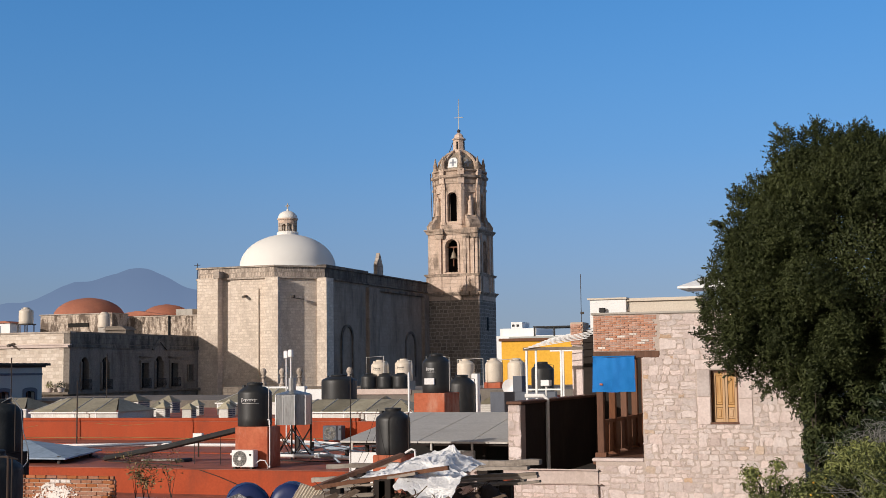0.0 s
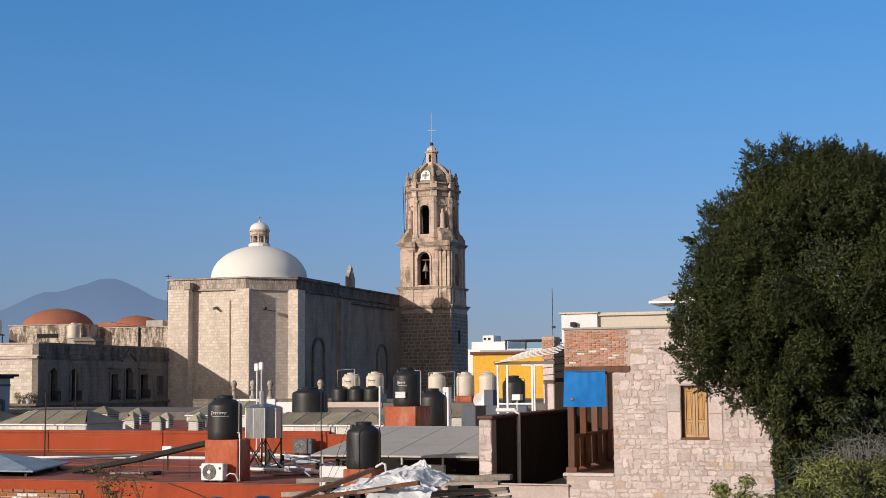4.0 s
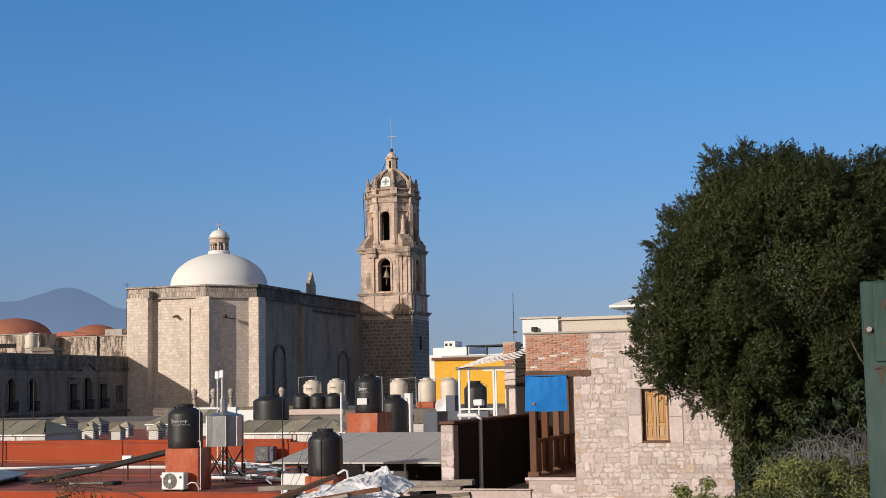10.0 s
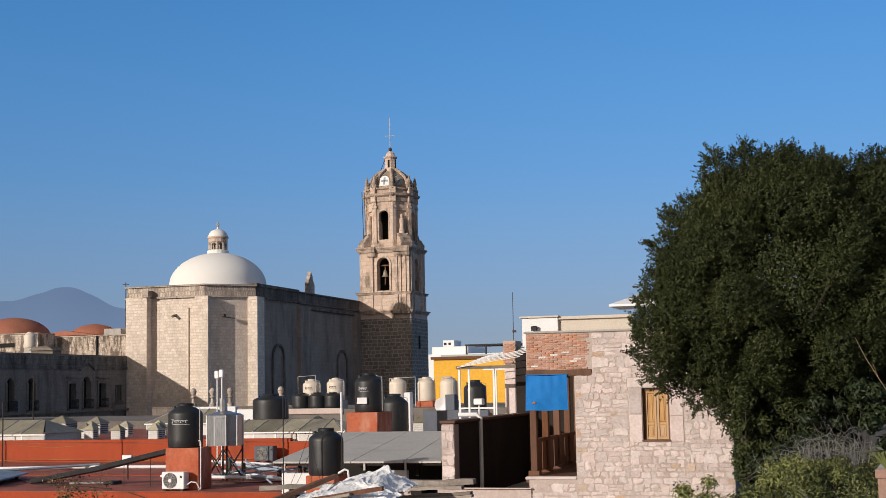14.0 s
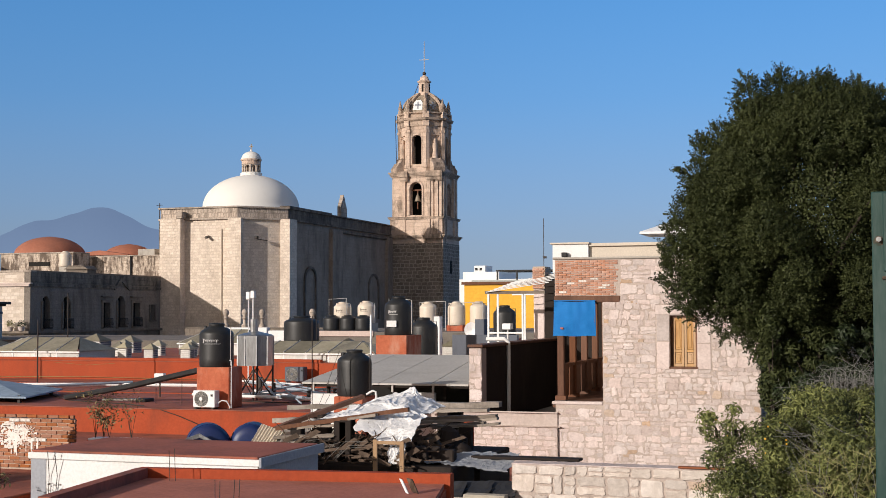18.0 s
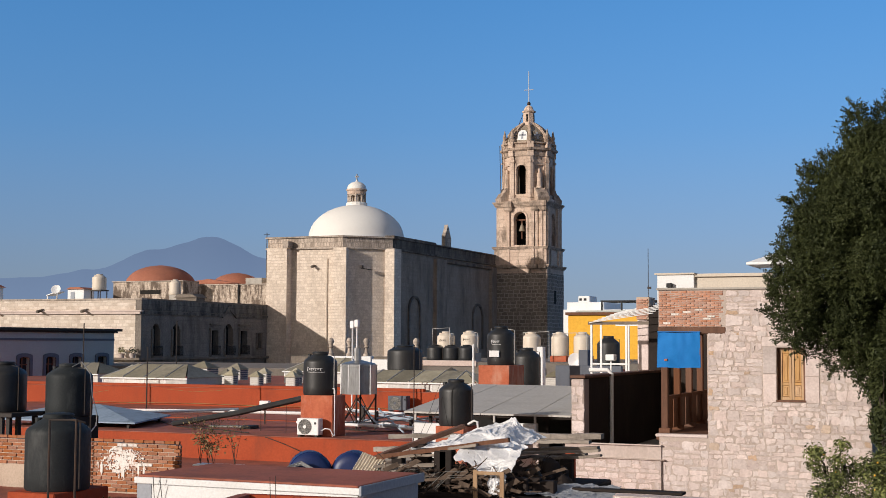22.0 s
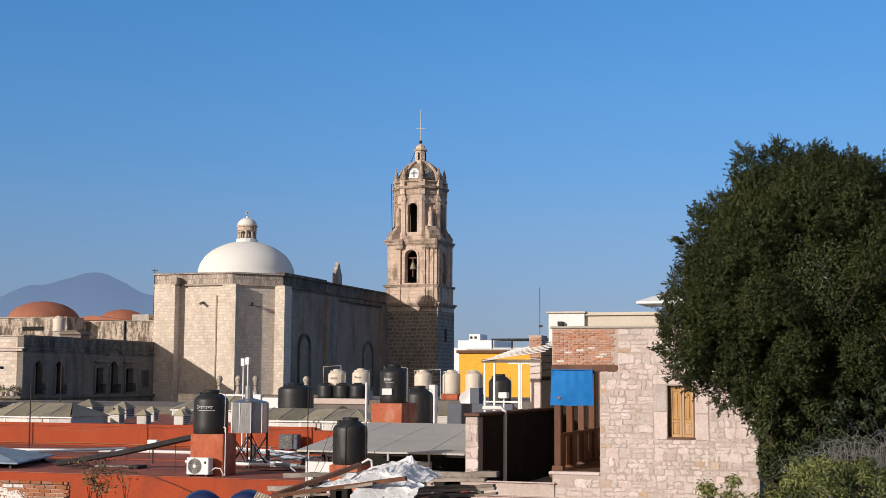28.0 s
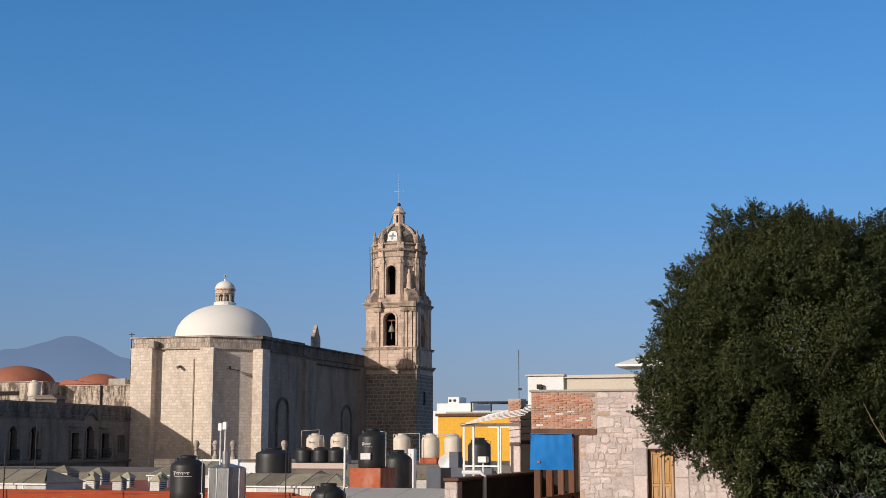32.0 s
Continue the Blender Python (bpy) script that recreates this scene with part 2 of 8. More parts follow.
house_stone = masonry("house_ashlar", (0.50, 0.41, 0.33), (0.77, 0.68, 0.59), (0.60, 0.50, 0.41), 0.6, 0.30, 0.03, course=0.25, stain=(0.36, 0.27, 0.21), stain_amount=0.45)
dark_stone = masonry("dark_ashlar", (0.135, 0.112, 0.09), (0.235, 0.195, 0.16), (0.11, 0.09, 0.072), 0.7, 0.35, 0.02, stain=(0.045, 0.038, 0.032), stain_amount=0.8)
old_wall = masonry("old_rubble_plaster", (0.44, 0.35, 0.275), (0.68, 0.58, 0.48), (0.40, 0.31, 0.24), 0.5, 0.3, 0.04, stain=(0.11, 0.078, 0.058), stain_amount=0.92, wobble=0.5, stain_range=(0.45, 0.55), stain_scale=1.4)
# plaster far darker than the house front: the side's shade put into its colour
side_plaster = masonry("shaded_weathered_plaster", (0.185, 0.158, 0.135), (0.25, 0.215, 0.185), (0.16, 0.135, 0.115), 0.7, 0.35, 0.012, stain=(0.085, 0.07, 0.058), stain_amount=0.75, stain_range=(0.47, 0.66), stain_scale=0.8, course=0.7)
white_dome = paint("white_lime_dome", (0.75, 0.73, 0.69), (0.81, 0.785, 0.74), 0.8, 60, 0.3, (0.62, 0.58, 0.53), 0.35, 0.02)
clay_dome = paint("terracotta_dome", (0.34, 0.125, 0.078), (0.41, 0.165, 0.105), 0.8, 5, 0.4, (0.25, 0.11, 0.08), 0.5, 0.1)
red_wall = paint("red_wall_paint", (0.315, 0.054, 0.021), (0.395, 0.076, 0.029), 0.8, 14, 0.8, (0.19, 0.05, 0.028), 0.65, 0.12)
red_roof = paint("red_roof_coating", (0.275, 0.09, 0.058), (0.42, 0.142, 0.092), 0.75, 16, 0.8, (0.15, 0.068, 0.05), 0.75, 0.15, stain_range=(0.48, 0.66))
near_coat = paint("sun_worn_roof_coating", (0.38, 0.135, 0.088), (0.52, 0.20, 0.135), 0.8, 18, 1.4, (0.22, 0.085, 0.06), 0.6, 0.18)
red_stand = paint("faded_red_plinth", (0.37, 0.085, 0.042), (0.50, 0.15, 0.078), 0.8, 9, 1.6, (0.56, 0.31, 0.22), 0.75, 0.15, stain_range=(0.48, 0.66))
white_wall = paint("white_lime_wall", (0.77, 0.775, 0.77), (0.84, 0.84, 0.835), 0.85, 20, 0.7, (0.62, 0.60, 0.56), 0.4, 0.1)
cool_grey = paint("cool_grey_tone", (0.30, 0.32, 0.36), (0.37, 0.39, 0.43), 0.8, 20, 0.6, (0.22, 0.23, 0.26), 0.5, 0.1)
slate_paint = paint("dark_slate_paint", (0.105, 0.118, 0.145), (0.135, 0.15, 0.18), 0.75, 20, 0.6, (0.08, 0.085, 0.1), 0.5, 0.1)
# on the arched house this grey stands in for shade on pale walls
pale_house = paint("greyed_pale_plaster", (0.37, 0.40, 0.385), (0.44, 0.47, 0.455), 0.85, 10, 0.4, (0.38, 0.385, 0.375), 0.4, 0.1)
yellow_wall = paint("ochre_yellow_wall", (0.76, 0.40, 0.045), (0.82, 0.46, 0.065), 0.8, 6, 0.3, (0.7, 0.36, 0.05), 0.4, 0.08)
dark_grey_wall = paint("mottled_grey_wall", (0.13, 0.115, 0.10), (0.21, 0.19, 0.165), 0.9, 12, 0.9, (0.07, 0.06, 0.052), 0.6, 0.2)
dark_grey_roof = paint("mottled_flat_roof", (0.17, 0.15, 0.135), (0.27, 0.24, 0.215), 0.9, 10, 0.7, (0.09, 0.08, 0.07), 0.6, 0.2)
concrete = paint("grey_concrete", (0.38, 0.35, 0.31), (0.50, 0.46, 0.41), 0.9, 18, 0.9, (0.2, 0.18, 0.15), 0.5, 0.2)
beige_wall = paint("beige_plaster", (0.58, 0.51, 0.42), (0.66, 0.59, 0.50), 0.9, 15, 0.8, (0.40, 0.34, 0.27), 0.5, 0.1)
black_plastic = paint("black_polyethylene", (0.012, 0.013, 0.014), (0.020, 0.021, 0.022), 0.5, 40, 4.0, (0.055, 0.053, 0.05), 0.6, 0.03)
worn_black = paint("dusty_black_polyethylene", (0.020, 0.024, 0.026), (0.028, 0.033, 0.036), 0.6, 25, 3.0, (0.075, 0.078, 0.078), 0.7, 0.04)
beige_plastic = paint("beige_polyethylene", (0.66, 0.57, 0.46), (0.72, 0.63, 0.52), 0.5, 20, 1.5, (0.5, 0.42, 0.34), 0.4, 0.03)
zinc = paint("galvanised_sheet", (0.26, 0.265, 0.27), (0.56, 0.565, 0.57), 0.38, 30, 5.0, (0.16, 0.14, 0.12), 0.5, 0.06, metal=0.85, stretch=(1, 1, 0.07))
dark_metal = paint("dark_rusty_steel", (0.035, 0.03, 0.028), (0.06, 0.05, 0.045), 0.6, 30, 4, (0.12, 0.06, 0.03), 0.5, 0.1)
white_metal = paint("white_enamel_steel", (0.78, 0.78, 0.77), (0.84, 0.84, 0.83), 0.45, 25, 2, (0.6, 0.55, 0.48), 0.3, 0.03)
grey_sheet = paint("grey_roof_panel", (0.46, 0.44, 0.41), (0.56, 0.54, 0.505), 0.85, 10, 0.7, (0.38, 0.36, 0.33), 0.5, 0.06)
blue_sheet = paint("pale_blue_roof_sheet", (0.30, 0.36, 0.42), (0.38, 0.45, 0.52), 0.6, 8, 0.8, (0.24, 0.27, 0.3), 0.5, 0.06)
canopy_sheet = paint("blue_grey_roof_sheet", (0.25, 0.33, 0.42), (0.34, 0.43, 0.54), 0.9, 8, 1.2, (0.10, 0.115, 0.135), 0.6, 0.06, stretch=(1, 0.2, 1))
sky_panel = paint("grimy_polycarbonate", (0.25, 0.225, 0.16), (0.41, 0.37, 0.27), 0.8, 8, 1.2, (0.17, 0.155, 0.12), 0.5, 0.05, vary=0.42)
sky_side = paint("white_skylight_panel", (0.60, 0.59, 0.555), (0.70, 0.69, 0.65), 0.6, 12, 2.5, (0.40, 0.38, 0.34), 0.5, 0.05, vary=0.16)
# near-black colour that stands in for unlit depth behind openings
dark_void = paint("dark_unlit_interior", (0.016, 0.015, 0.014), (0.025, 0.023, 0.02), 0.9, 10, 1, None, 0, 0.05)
black_film = paint("black_plastic_film", (0.018, 0.018, 0.019), (0.032, 0.032, 0.034), 0.4, 12, 3, (0.09, 0.085, 0.08), 0.5, 0.2)
# for black scrap, and for walls and posts whose shade is coloured in
near_black = paint("near_black_surface", (0.018, 0.014, 0.012), (0.035, 0.026, 0.022), 0.8, 8, 0.8, (0.06, 0.045, 0.036), 0.5, 0.2)
timber = paint("brown_timber", (0.12, 0.050, 0.027), (0.20, 0.088, 0.045), 0.7, 20, 2.5, (0.08, 0.04, 0.025), 0.6, 0.2, stretch=(1, 1, 0.15), vary=0.15)
door_wood = paint("varnished_pine", (0.46, 0.25, 0.09), (0.60, 0.36, 0.15), 0.55, 26, 3, (0.30, 0.13, 0.05), 0.6, 0.12, stretch=(1, 1, 0.1), vary=0.1)
board_wood = paint("weathered_board", (0.16, 0.13, 0.105), (0.37, 0.315, 0.265), 0.9, 30, 3.5, (0.07, 0.055, 0.044), 0.7, 0.5, stretch=(0.2, 1, 1), vary=0.4)
scrap_board = paint("splintered_board", (0.05, 0.034, 0.025), (0.16, 0.115, 0.085), 0.9, 30, 3.5, (0.03, 0.022, 0.017), 0.7, 0.5)
pale_plank = paint("pale_dry_plank", (0.36, 0.32, 0.25), (0.50, 0.45, 0.36), 0.9, 26, 3.0, (0.22, 0.18, 0.14), 0.6, 0.4, stretch=(0.2, 1, 1), vary=0.2)
scrap_wood = paint("dark_scrap_wood", (0.03, 0.02, 0.014), (0.10, 0.062, 0.042), 0.9, 22, 5.0, (0.26, 0.19, 0.14), 0.7, 0.3, stain_range=(0.5, 0.64))
blue_tarp = paint("blue_tarpaulin", (0.008, 0.155, 0.48), (0.016, 0.20, 0.57), 0.72, 60, 4.0, (0.01, 0.12, 0.40), 0.4, 0.15)
navy_plastic = paint("navy_plastic", (0.008, 0.02, 0.09), (0.014, 0.03, 0.12), 0.45, 20, 2, (0.03, 0.04, 0.1), 0.4, 0.05)
white_film = paint("white_plastic_film", (0.78, 0.78, 0.79), (0.88, 0.88, 0.88), 0.45, 9, 2.5, (0.55, 0.55, 0.56), 0.45, 0.9, dist=0.03)
rubble = paint("pink_cantera_rubble", (0.555, 0.455, 0.425), (0.70, 0.605, 0.575), 0.9, 16, 3.0, (0.40, 0.31, 0.27), 0.55, 0.45, vary=0.14, dist=0.03)
ochre_stone = paint("ochre_cantera", (0.48, 0.345, 0.25), (0.60, 0.45, 0.34), 0.9, 16, 3.0, (0.42, 0.27, 0.15), 0.6, 0.45, vary=0.15, dist=0.03)
cream_stone = paint("pale_cream_rubble", (0.55, 0.475, 0.42), (0.70, 0.625, 0.57), 0.9, 16, 3.0, (0.40, 0.33, 0.27), 0.55, 0.45, vary=0.16, dist=0.03)
mortar = paint("lime_mortar", (0.43, 0.35, 0.305), (0.56, 0.475, 0.425), 0.95, 25, 1.5, (0.28, 0.22, 0.18), 0.5, 0.5, dist=0.03)
brick_red = paint("fired_brick", (0.44, 0.20, 0.125), (0.56, 0.30, 0.205), 0.9, 28, 2.0, (0.64, 0.54, 0.46), 0.75, 0.4, vary=0.16, stain_range=(0.5, 0.62))
brick_orange = paint("orange_brick", (0.31, 0.12, 0.06), (0.43, 0.18, 0.09), 0.9, 28, 4.0, (0.14, 0.07, 0.045), 0.6, 0.4, vary=0.16)
white_brick = paint("whitewashed_brick", (0.70, 0.66, 0.61), (0.80, 0.77, 0.73), 0.9, 14, 9.0, (0.46, 0.24, 0.15), 0.55, 0.4, vary=0.08, stain_range=(0.52, 0.62))
brick_joint = paint("pale_brick_mortar", (0.46, 0.35, 0.27), (0.56, 0.45, 0.36), 0.95, 25, 1.5, (0.32, 0.23, 0.17), 0.5, 0.4)
lintel_stone = paint("dressed_cantera", (0.54, 0.44, 0.395), (0.64, 0.54, 0.49), 0.9, 14, 1.8, (0.42, 0.335, 0.285), 0.5, 0.3, vary=0.1)
iron = paint("dark_iron", (0.02, 0.02, 0.022), (0.035, 0.034, 0.034), 0.6, 30, 3, None, 0, 0.1)
fan_grey = paint("grey_fan_grille", (0.10, 0.105, 0.10), (0.16, 0.165, 0.16), 0.7, 40, 6, None, 0, 0.1)
bronze = paint("bell_bronze", (0.24, 0.20, 0.15), (0.34, 0.29, 0.22), 0.5, 15, 3, (0.1, 0.12, 0.1), 0.4, 0.1, metal=0.4)
tree_leaf = leafy("ficus_leaf", (0.020, 0.028, 0.010), (0.062, 0.073, 0.025), 0.6, 0.18)
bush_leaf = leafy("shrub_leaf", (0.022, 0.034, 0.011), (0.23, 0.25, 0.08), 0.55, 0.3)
pale_leaf = leafy("dry_leaf", (0.13, 0.13, 0.06), (0.30, 0.27, 0.12), 0.7, 0.2)
weed_leaf = leafy("half_dry_weed_leaf", (0.06, 0.07, 0.03), (0.30, 0.22, 0.11), 0.7, 0.2)
dull_leaf = leafy("dusty_shrub_leaf", (0.016, 0.025, 0.009), (0.15, 0.162, 0.055), 0.6, 0.25)
# very dark green; below the crown it also stands in for the tree's shade
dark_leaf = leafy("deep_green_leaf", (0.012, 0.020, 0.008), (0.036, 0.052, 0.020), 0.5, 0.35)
bark = paint("grey_bark", (0.03, 0.024, 0.018), (0.065, 0.052, 0.042), 0.9, 20, 3, (0.02, 0.016, 0.013), 0.5, 0.5)
twig_grey = paint("dead_twig", (0.14, 0.136, 0.13), (0.26, 0.253, 0.24), 0.9, 30, 4, None, 0, 0.2)
twig_brown = paint("dry_brown_twig", (0.22, 0.15, 0.09), (0.34, 0.25, 0.16), 0.9, 30, 4, None, 0, 0.2)
green_steel = paint("green_enamel_steel", (0.012, 0.042, 0.036), (0.028, 0.068, 0.058), 0.4, 60, 14, (0.07, 0.10, 0.095), 0.6, 0.08, stretch=(1, 1, 0.25))
rust = paint("rust_film", (0.075, 0.05, 0.035), (0.15, 0.07, 0.04), 0.8, 160, 60, (0.03, 0.06, 0.05), 0.8, 0.2, stain_range=(0.45, 0.6))
bolt_steel = paint("rusty_bolt_steel", (0.05, 0.04, 0.034), (0.12, 0.085, 0.06), 0.6, 160, 60, None, 0, 0.3)
pink_cement = paint("pink_cement", (0.46, 0.27, 0.20), (0.56, 0.36, 0.28), 0.9, 40, 5, (0.40, 0.30, 0.24), 0.5, 0.25)
clay = paint("terracotta_gutter", (0.24, 0.085, 0.042), (0.34, 0.128, 0.064), 0.85, 40, 6, (0.15, 0.068, 0.042), 0.6, 0.25)
limewash = paint("limewashed_post", (0.47, 0.445, 0.41), (0.58, 0.555, 0.515), 0.9, 40, 5, (0.33, 0.29, 0.245), 0.45, 0.25)
earth = paint("dusty_ground", (0.085, 0.070, 0.052), (0.14, 0.115, 0.09), 0.95, 3.0, 0.3, (0.06, 0.06, 0.04), 0.5, 0.2)


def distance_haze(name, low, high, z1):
    """Far hillside: its haze is painted as a glowing blue, paler towards the foot."""
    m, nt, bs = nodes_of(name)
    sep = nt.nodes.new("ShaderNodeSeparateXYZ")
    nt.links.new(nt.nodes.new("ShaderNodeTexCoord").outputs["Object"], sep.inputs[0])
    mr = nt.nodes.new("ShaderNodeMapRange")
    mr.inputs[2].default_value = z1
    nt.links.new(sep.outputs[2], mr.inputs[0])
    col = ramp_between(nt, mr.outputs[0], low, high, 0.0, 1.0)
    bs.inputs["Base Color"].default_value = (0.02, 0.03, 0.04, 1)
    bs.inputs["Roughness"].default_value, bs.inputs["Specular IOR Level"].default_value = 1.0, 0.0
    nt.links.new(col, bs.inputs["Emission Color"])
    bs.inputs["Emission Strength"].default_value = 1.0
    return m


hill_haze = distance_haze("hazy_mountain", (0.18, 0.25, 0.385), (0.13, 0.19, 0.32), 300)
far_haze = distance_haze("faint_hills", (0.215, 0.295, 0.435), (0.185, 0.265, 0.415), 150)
window_glass = glassy("dark_window_glass", (0.02, 0.022, 0.026), 0.12)
# film whose bluish grey is shade put into a white sheet's colour
shaded_film_skin = paint("shade_greyed_film", (0.20, 0.215, 0.24), (0.36, 0.375, 0.40), 0.5, 9, 2.5, (0.12, 0.125, 0.14), 0.6, 0.9, dist=0.03)
pine_frame = paint("old_pine", (0.33, 0.205, 0.11), (0.45, 0.30, 0.18), 0.75, 26, 4, (0.2, 0.11, 0.06), 0.6, 0.2, stretch=(1, 1, 0.15))
lettering = paint("white_print", (0.70, 0.70, 0.70), (0.78, 0.78, 0.78), 0.6, 30, 3, None, 0, 0.0)


# ---- shapes ----
class Geo:
    """Collects vertices and faces of one mesh."""

    def __init__(self):
        self.v, self.f = [], []

    def add(self, vs, fs):
        n = len(self.v)
        self.v += [tuple(p) for p in vs]
        self.f += [tuple(n + i for i in f) for f in fs]
        return self

    def box(self, x0, x1, y0, y1, z0, z1, c=0.0):
        if c <= 0:
            vs = [(x, y, z) for z in (z0, z1) for y in (y0, y1) for x in (x0, x1)]
            return self.add(vs, [(0, 2, 3, 1), (4, 5, 7, 6), (0, 1, 5, 4), (2, 6, 7, 3), (0, 4, 6, 2), (1, 3, 7, 5)])
        vs, ix = [], {}
        for sx in (0, 1):
            for sy in (0, 1):
                for sz in (0, 1):
                    for a in range(3):
                        p = [(x0, x1)[sx], (y0, y1)[sy], (z0, z1)[sz]]
                        for b, s in enumerate((sx, sy, sz)):
                            if b != a:
                                p[b] += -c if s else c
                        ix[sx, sy, sz, a] = len(vs)
                        vs.append(p)
        fs = []
        for s in (0, 1):
            ring = [(0, 0), (1, 0), (1, 1), (0, 1)] if s else [(0, 0), (0, 1), (1, 1), (1, 0)]
            fs.append([ix[s, p, q, 0] for p, q in ring])
            fs.append([ix[q, s, p, 1] for p, q in ring])
            fs.append([ix[p, q, s, 2] for p, q in ring])
        for p in (0, 1):
            for q in (0, 1):
                e = [[ix[0, p, q, 1], ix[1, p, q, 1], ix[1, p, q, 2], ix[0, p, q, 2]], [ix[p, 0, q, 0], ix[p, 1, q, 0], ix[p, 1, q, 2], ix[p, 0, q, 2]], [ix[p, q, 0, 0], ix[p, q, 1, 0], ix[p, q, 1, 1], ix[p, q, 0, 1]]]
                fs += e
                fs += [[ix[r, p, q, 0], ix[r, p, q, 1], ix[r, p, q, 2]] for r in (0, 1)]
        return self.add(vs, fs)

    def lathe(self, cx, cy, profile, n=24, a0=0.0):
        vs, fs = [], []
        for r, z in profile:
            vs += [(cx + r * math.cos(a0 + 2 * math.pi * i / n), cy + r * math.sin(a0 + 2 * math.pi * i / n), z) for i in range(n)]
        for k in range(len(profile) - 1):
            for i in range(n):
                j = (i + 1) % n
                fs.append((k * n + i, k * n + j, (k + 1) * n + j, (k + 1) * n + i))
        fs.append(tuple(range(n - 1, -1, -1)))
        fs.append(tuple((len(profile) - 1) * n + i for i in range(n)))
        return self.add(vs, fs)

    def tube(self, points, r, n=6, taper=1.0):
        pts = [Vector(p) for p in points]
        vs, fs = [], []
        for k, p in enumerate(pts):
            d = (pts[min(k + 1, len(pts) - 1)] - pts[max(k - 1, 0)]).normalized()
            s = d.cross(Vector((0.31, 0.17, 0.94)) if abs(d.z) < 0.9 else Vector((1, 0.1, 0))).normalized()
            u = s.cross(d)
            rr = r * (1 + (taper - 1) * k / max(1, len(pts) - 1))
            vs += [p + rr * (math.cos(2 * math.pi * i / n) * s + math.sin(2 * math.pi * i / n) * u) for i in range(n)]
        for k in range(len(pts) - 1):
            for i in range(n):
                j = (i + 1) % n
                fs.append((k * n + i, k * n + j, (k + 1) * n + j, (k + 1) * n + i))
        fs += [tuple(range(n - 1, -1, -1)), tuple((len(pts) - 1) * n + i for i in range(n))]
        return self.add(vs, fs)

    def prism(self, pts, axis, a, b):
        """Extrudes the outline pts from a to b: along z it is (x, y), along y (x, z), along x (y, z)."""
        put = {"z": lambda p, t: (p[0], p[1], t), "y": lambda p, t: (p[0], t, p[1]), "x": lambda p, t: (t, p[0], p[1])}[axis]
        n = len(pts)
        vs = [put(p, a) for p in pts] + [put(p, b) for p in pts]
        return self.add(vs, [tuple(range(n - 1, -1, -1)), tuple(range(n, 2 * n))] + [(i, (i + 1) % n, n + (i + 1) % n, n + i) for i in range(n)])

    def arch_wall(self, axis, a, b, u0, u1, z0, z1, hu0, hu1, hz0, hz1, n=10):
        """A wall slab from a to b with one round-headed opening through it."""
        r = (hu1 - hu0) / 2
        self.prism([(u0, z0), (hu0, z0), (hu0, z1), (u0, z1)], axis, a, b)
        self.prism([(hu1, z0), (u1, z0), (u1, z1), (hu1, z1)], axis, a, b)
        if hz0 > z0:
            self.prism([(hu0, z0), (hu1, z0), (hu1, hz0), (hu0, hz0)], axis, a, b)
        arc = [((hu0 + hu1) / 2 - r * math.cos(math.pi * i / n), hz1 - r + r * math.sin(math.pi * i / n)) for i in range(n + 1)]
        return self.prism(arc + [(hu1, z1), (hu0, z1)], axis, a, b)

    def mesh(self, name, material, smooth=False):
        me = bpy.data.meshes.new(name)
        me.from_pydata(self.v, [], self.f)
        bm = bmesh.new()
        bm.from_mesh(me)
        bmesh.ops.recalc_face_normals(bm, faces=bm.faces)
        bm.to_mesh(me)
        bm.free()
        me.materials.append(material)
        if smooth:
            me.shade_smooth()
            me.set_sharp_from_angle(angle=radians(38))
        return me


def part(name, geo, material, parent, label="", smooth=False):
    ob = new(name, geo.mesh(name, material, smooth) if isinstance(geo, Geo) else geo)
    ob.parent = parent
    if parent is not None:
        ob.matrix_parent_inverse = parent.matrix_basis.inverted()
    return tagged(ob, label)


def thing(name, at, label, category, group="", kind=""):
    ob = new(name)
    ob.empty_display_size = 0.3
    ob.matrix_basis = Matrix.Translation(at)
    return tagged(ob, label, category, group, kind)


def solo(name, geo, material, label, category, group="", kind="", smooth=False):
    return tagged(new(name, geo.mesh(name, material, smooth)), label, category, group, kind)


# ---- ground, hills ----
g = Geo()
g.lathe(0, 0, [(4800, -1.0), (4800, 0.0)], 48)
solo("ground", g, earth, "dusty earth and streets under the town", "ground", kind="structure")


def ridge(name, az0, az1, dist, heights, label, haze):
    """A far hillside: a sheet that rises from the plain to a wavy crest, by degrees of direction."""
    n = 90
    vs, fs = [], []
    for i in range(n + 1):
        s = i / n
        a = radians(az0 + (az1 - az0) * s)
        k = s * (len(heights) - 1)
        j = min(int(k), len(heights) - 2)
        t = k - j
        t = t * t * (3 - 2 * t)
        h = heights[j] * (1 - t) + heights[j + 1] * t + 4 * noise.noise((s * 40, dist, 0))
        for r, z in ((dist, -30), (dist, h * 0.5), (dist + 120, h), (dist + 300, h * 0.6), (dist + 400, -30)):
            vs.append((r * math.cos(a), r * math.sin(a), z))
    for i in range(n):
        for k in range(4):
            fs.append((i * 5 + k, (i + 1) * 5 + k, (i + 1) * 5 + k + 1, i * 5 + k + 1))
    solo(name, Geo().add(vs, fs), haze, label, "hill", kind="structure", smooth=True)


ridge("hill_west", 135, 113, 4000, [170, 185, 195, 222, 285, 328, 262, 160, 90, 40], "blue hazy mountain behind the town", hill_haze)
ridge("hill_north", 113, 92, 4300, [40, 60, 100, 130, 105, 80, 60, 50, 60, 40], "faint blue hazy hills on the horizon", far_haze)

# ---- church ----
church = thing("church", (-60, 130, 0), "pale pink ashlar church with white dome and bell tower", "church")
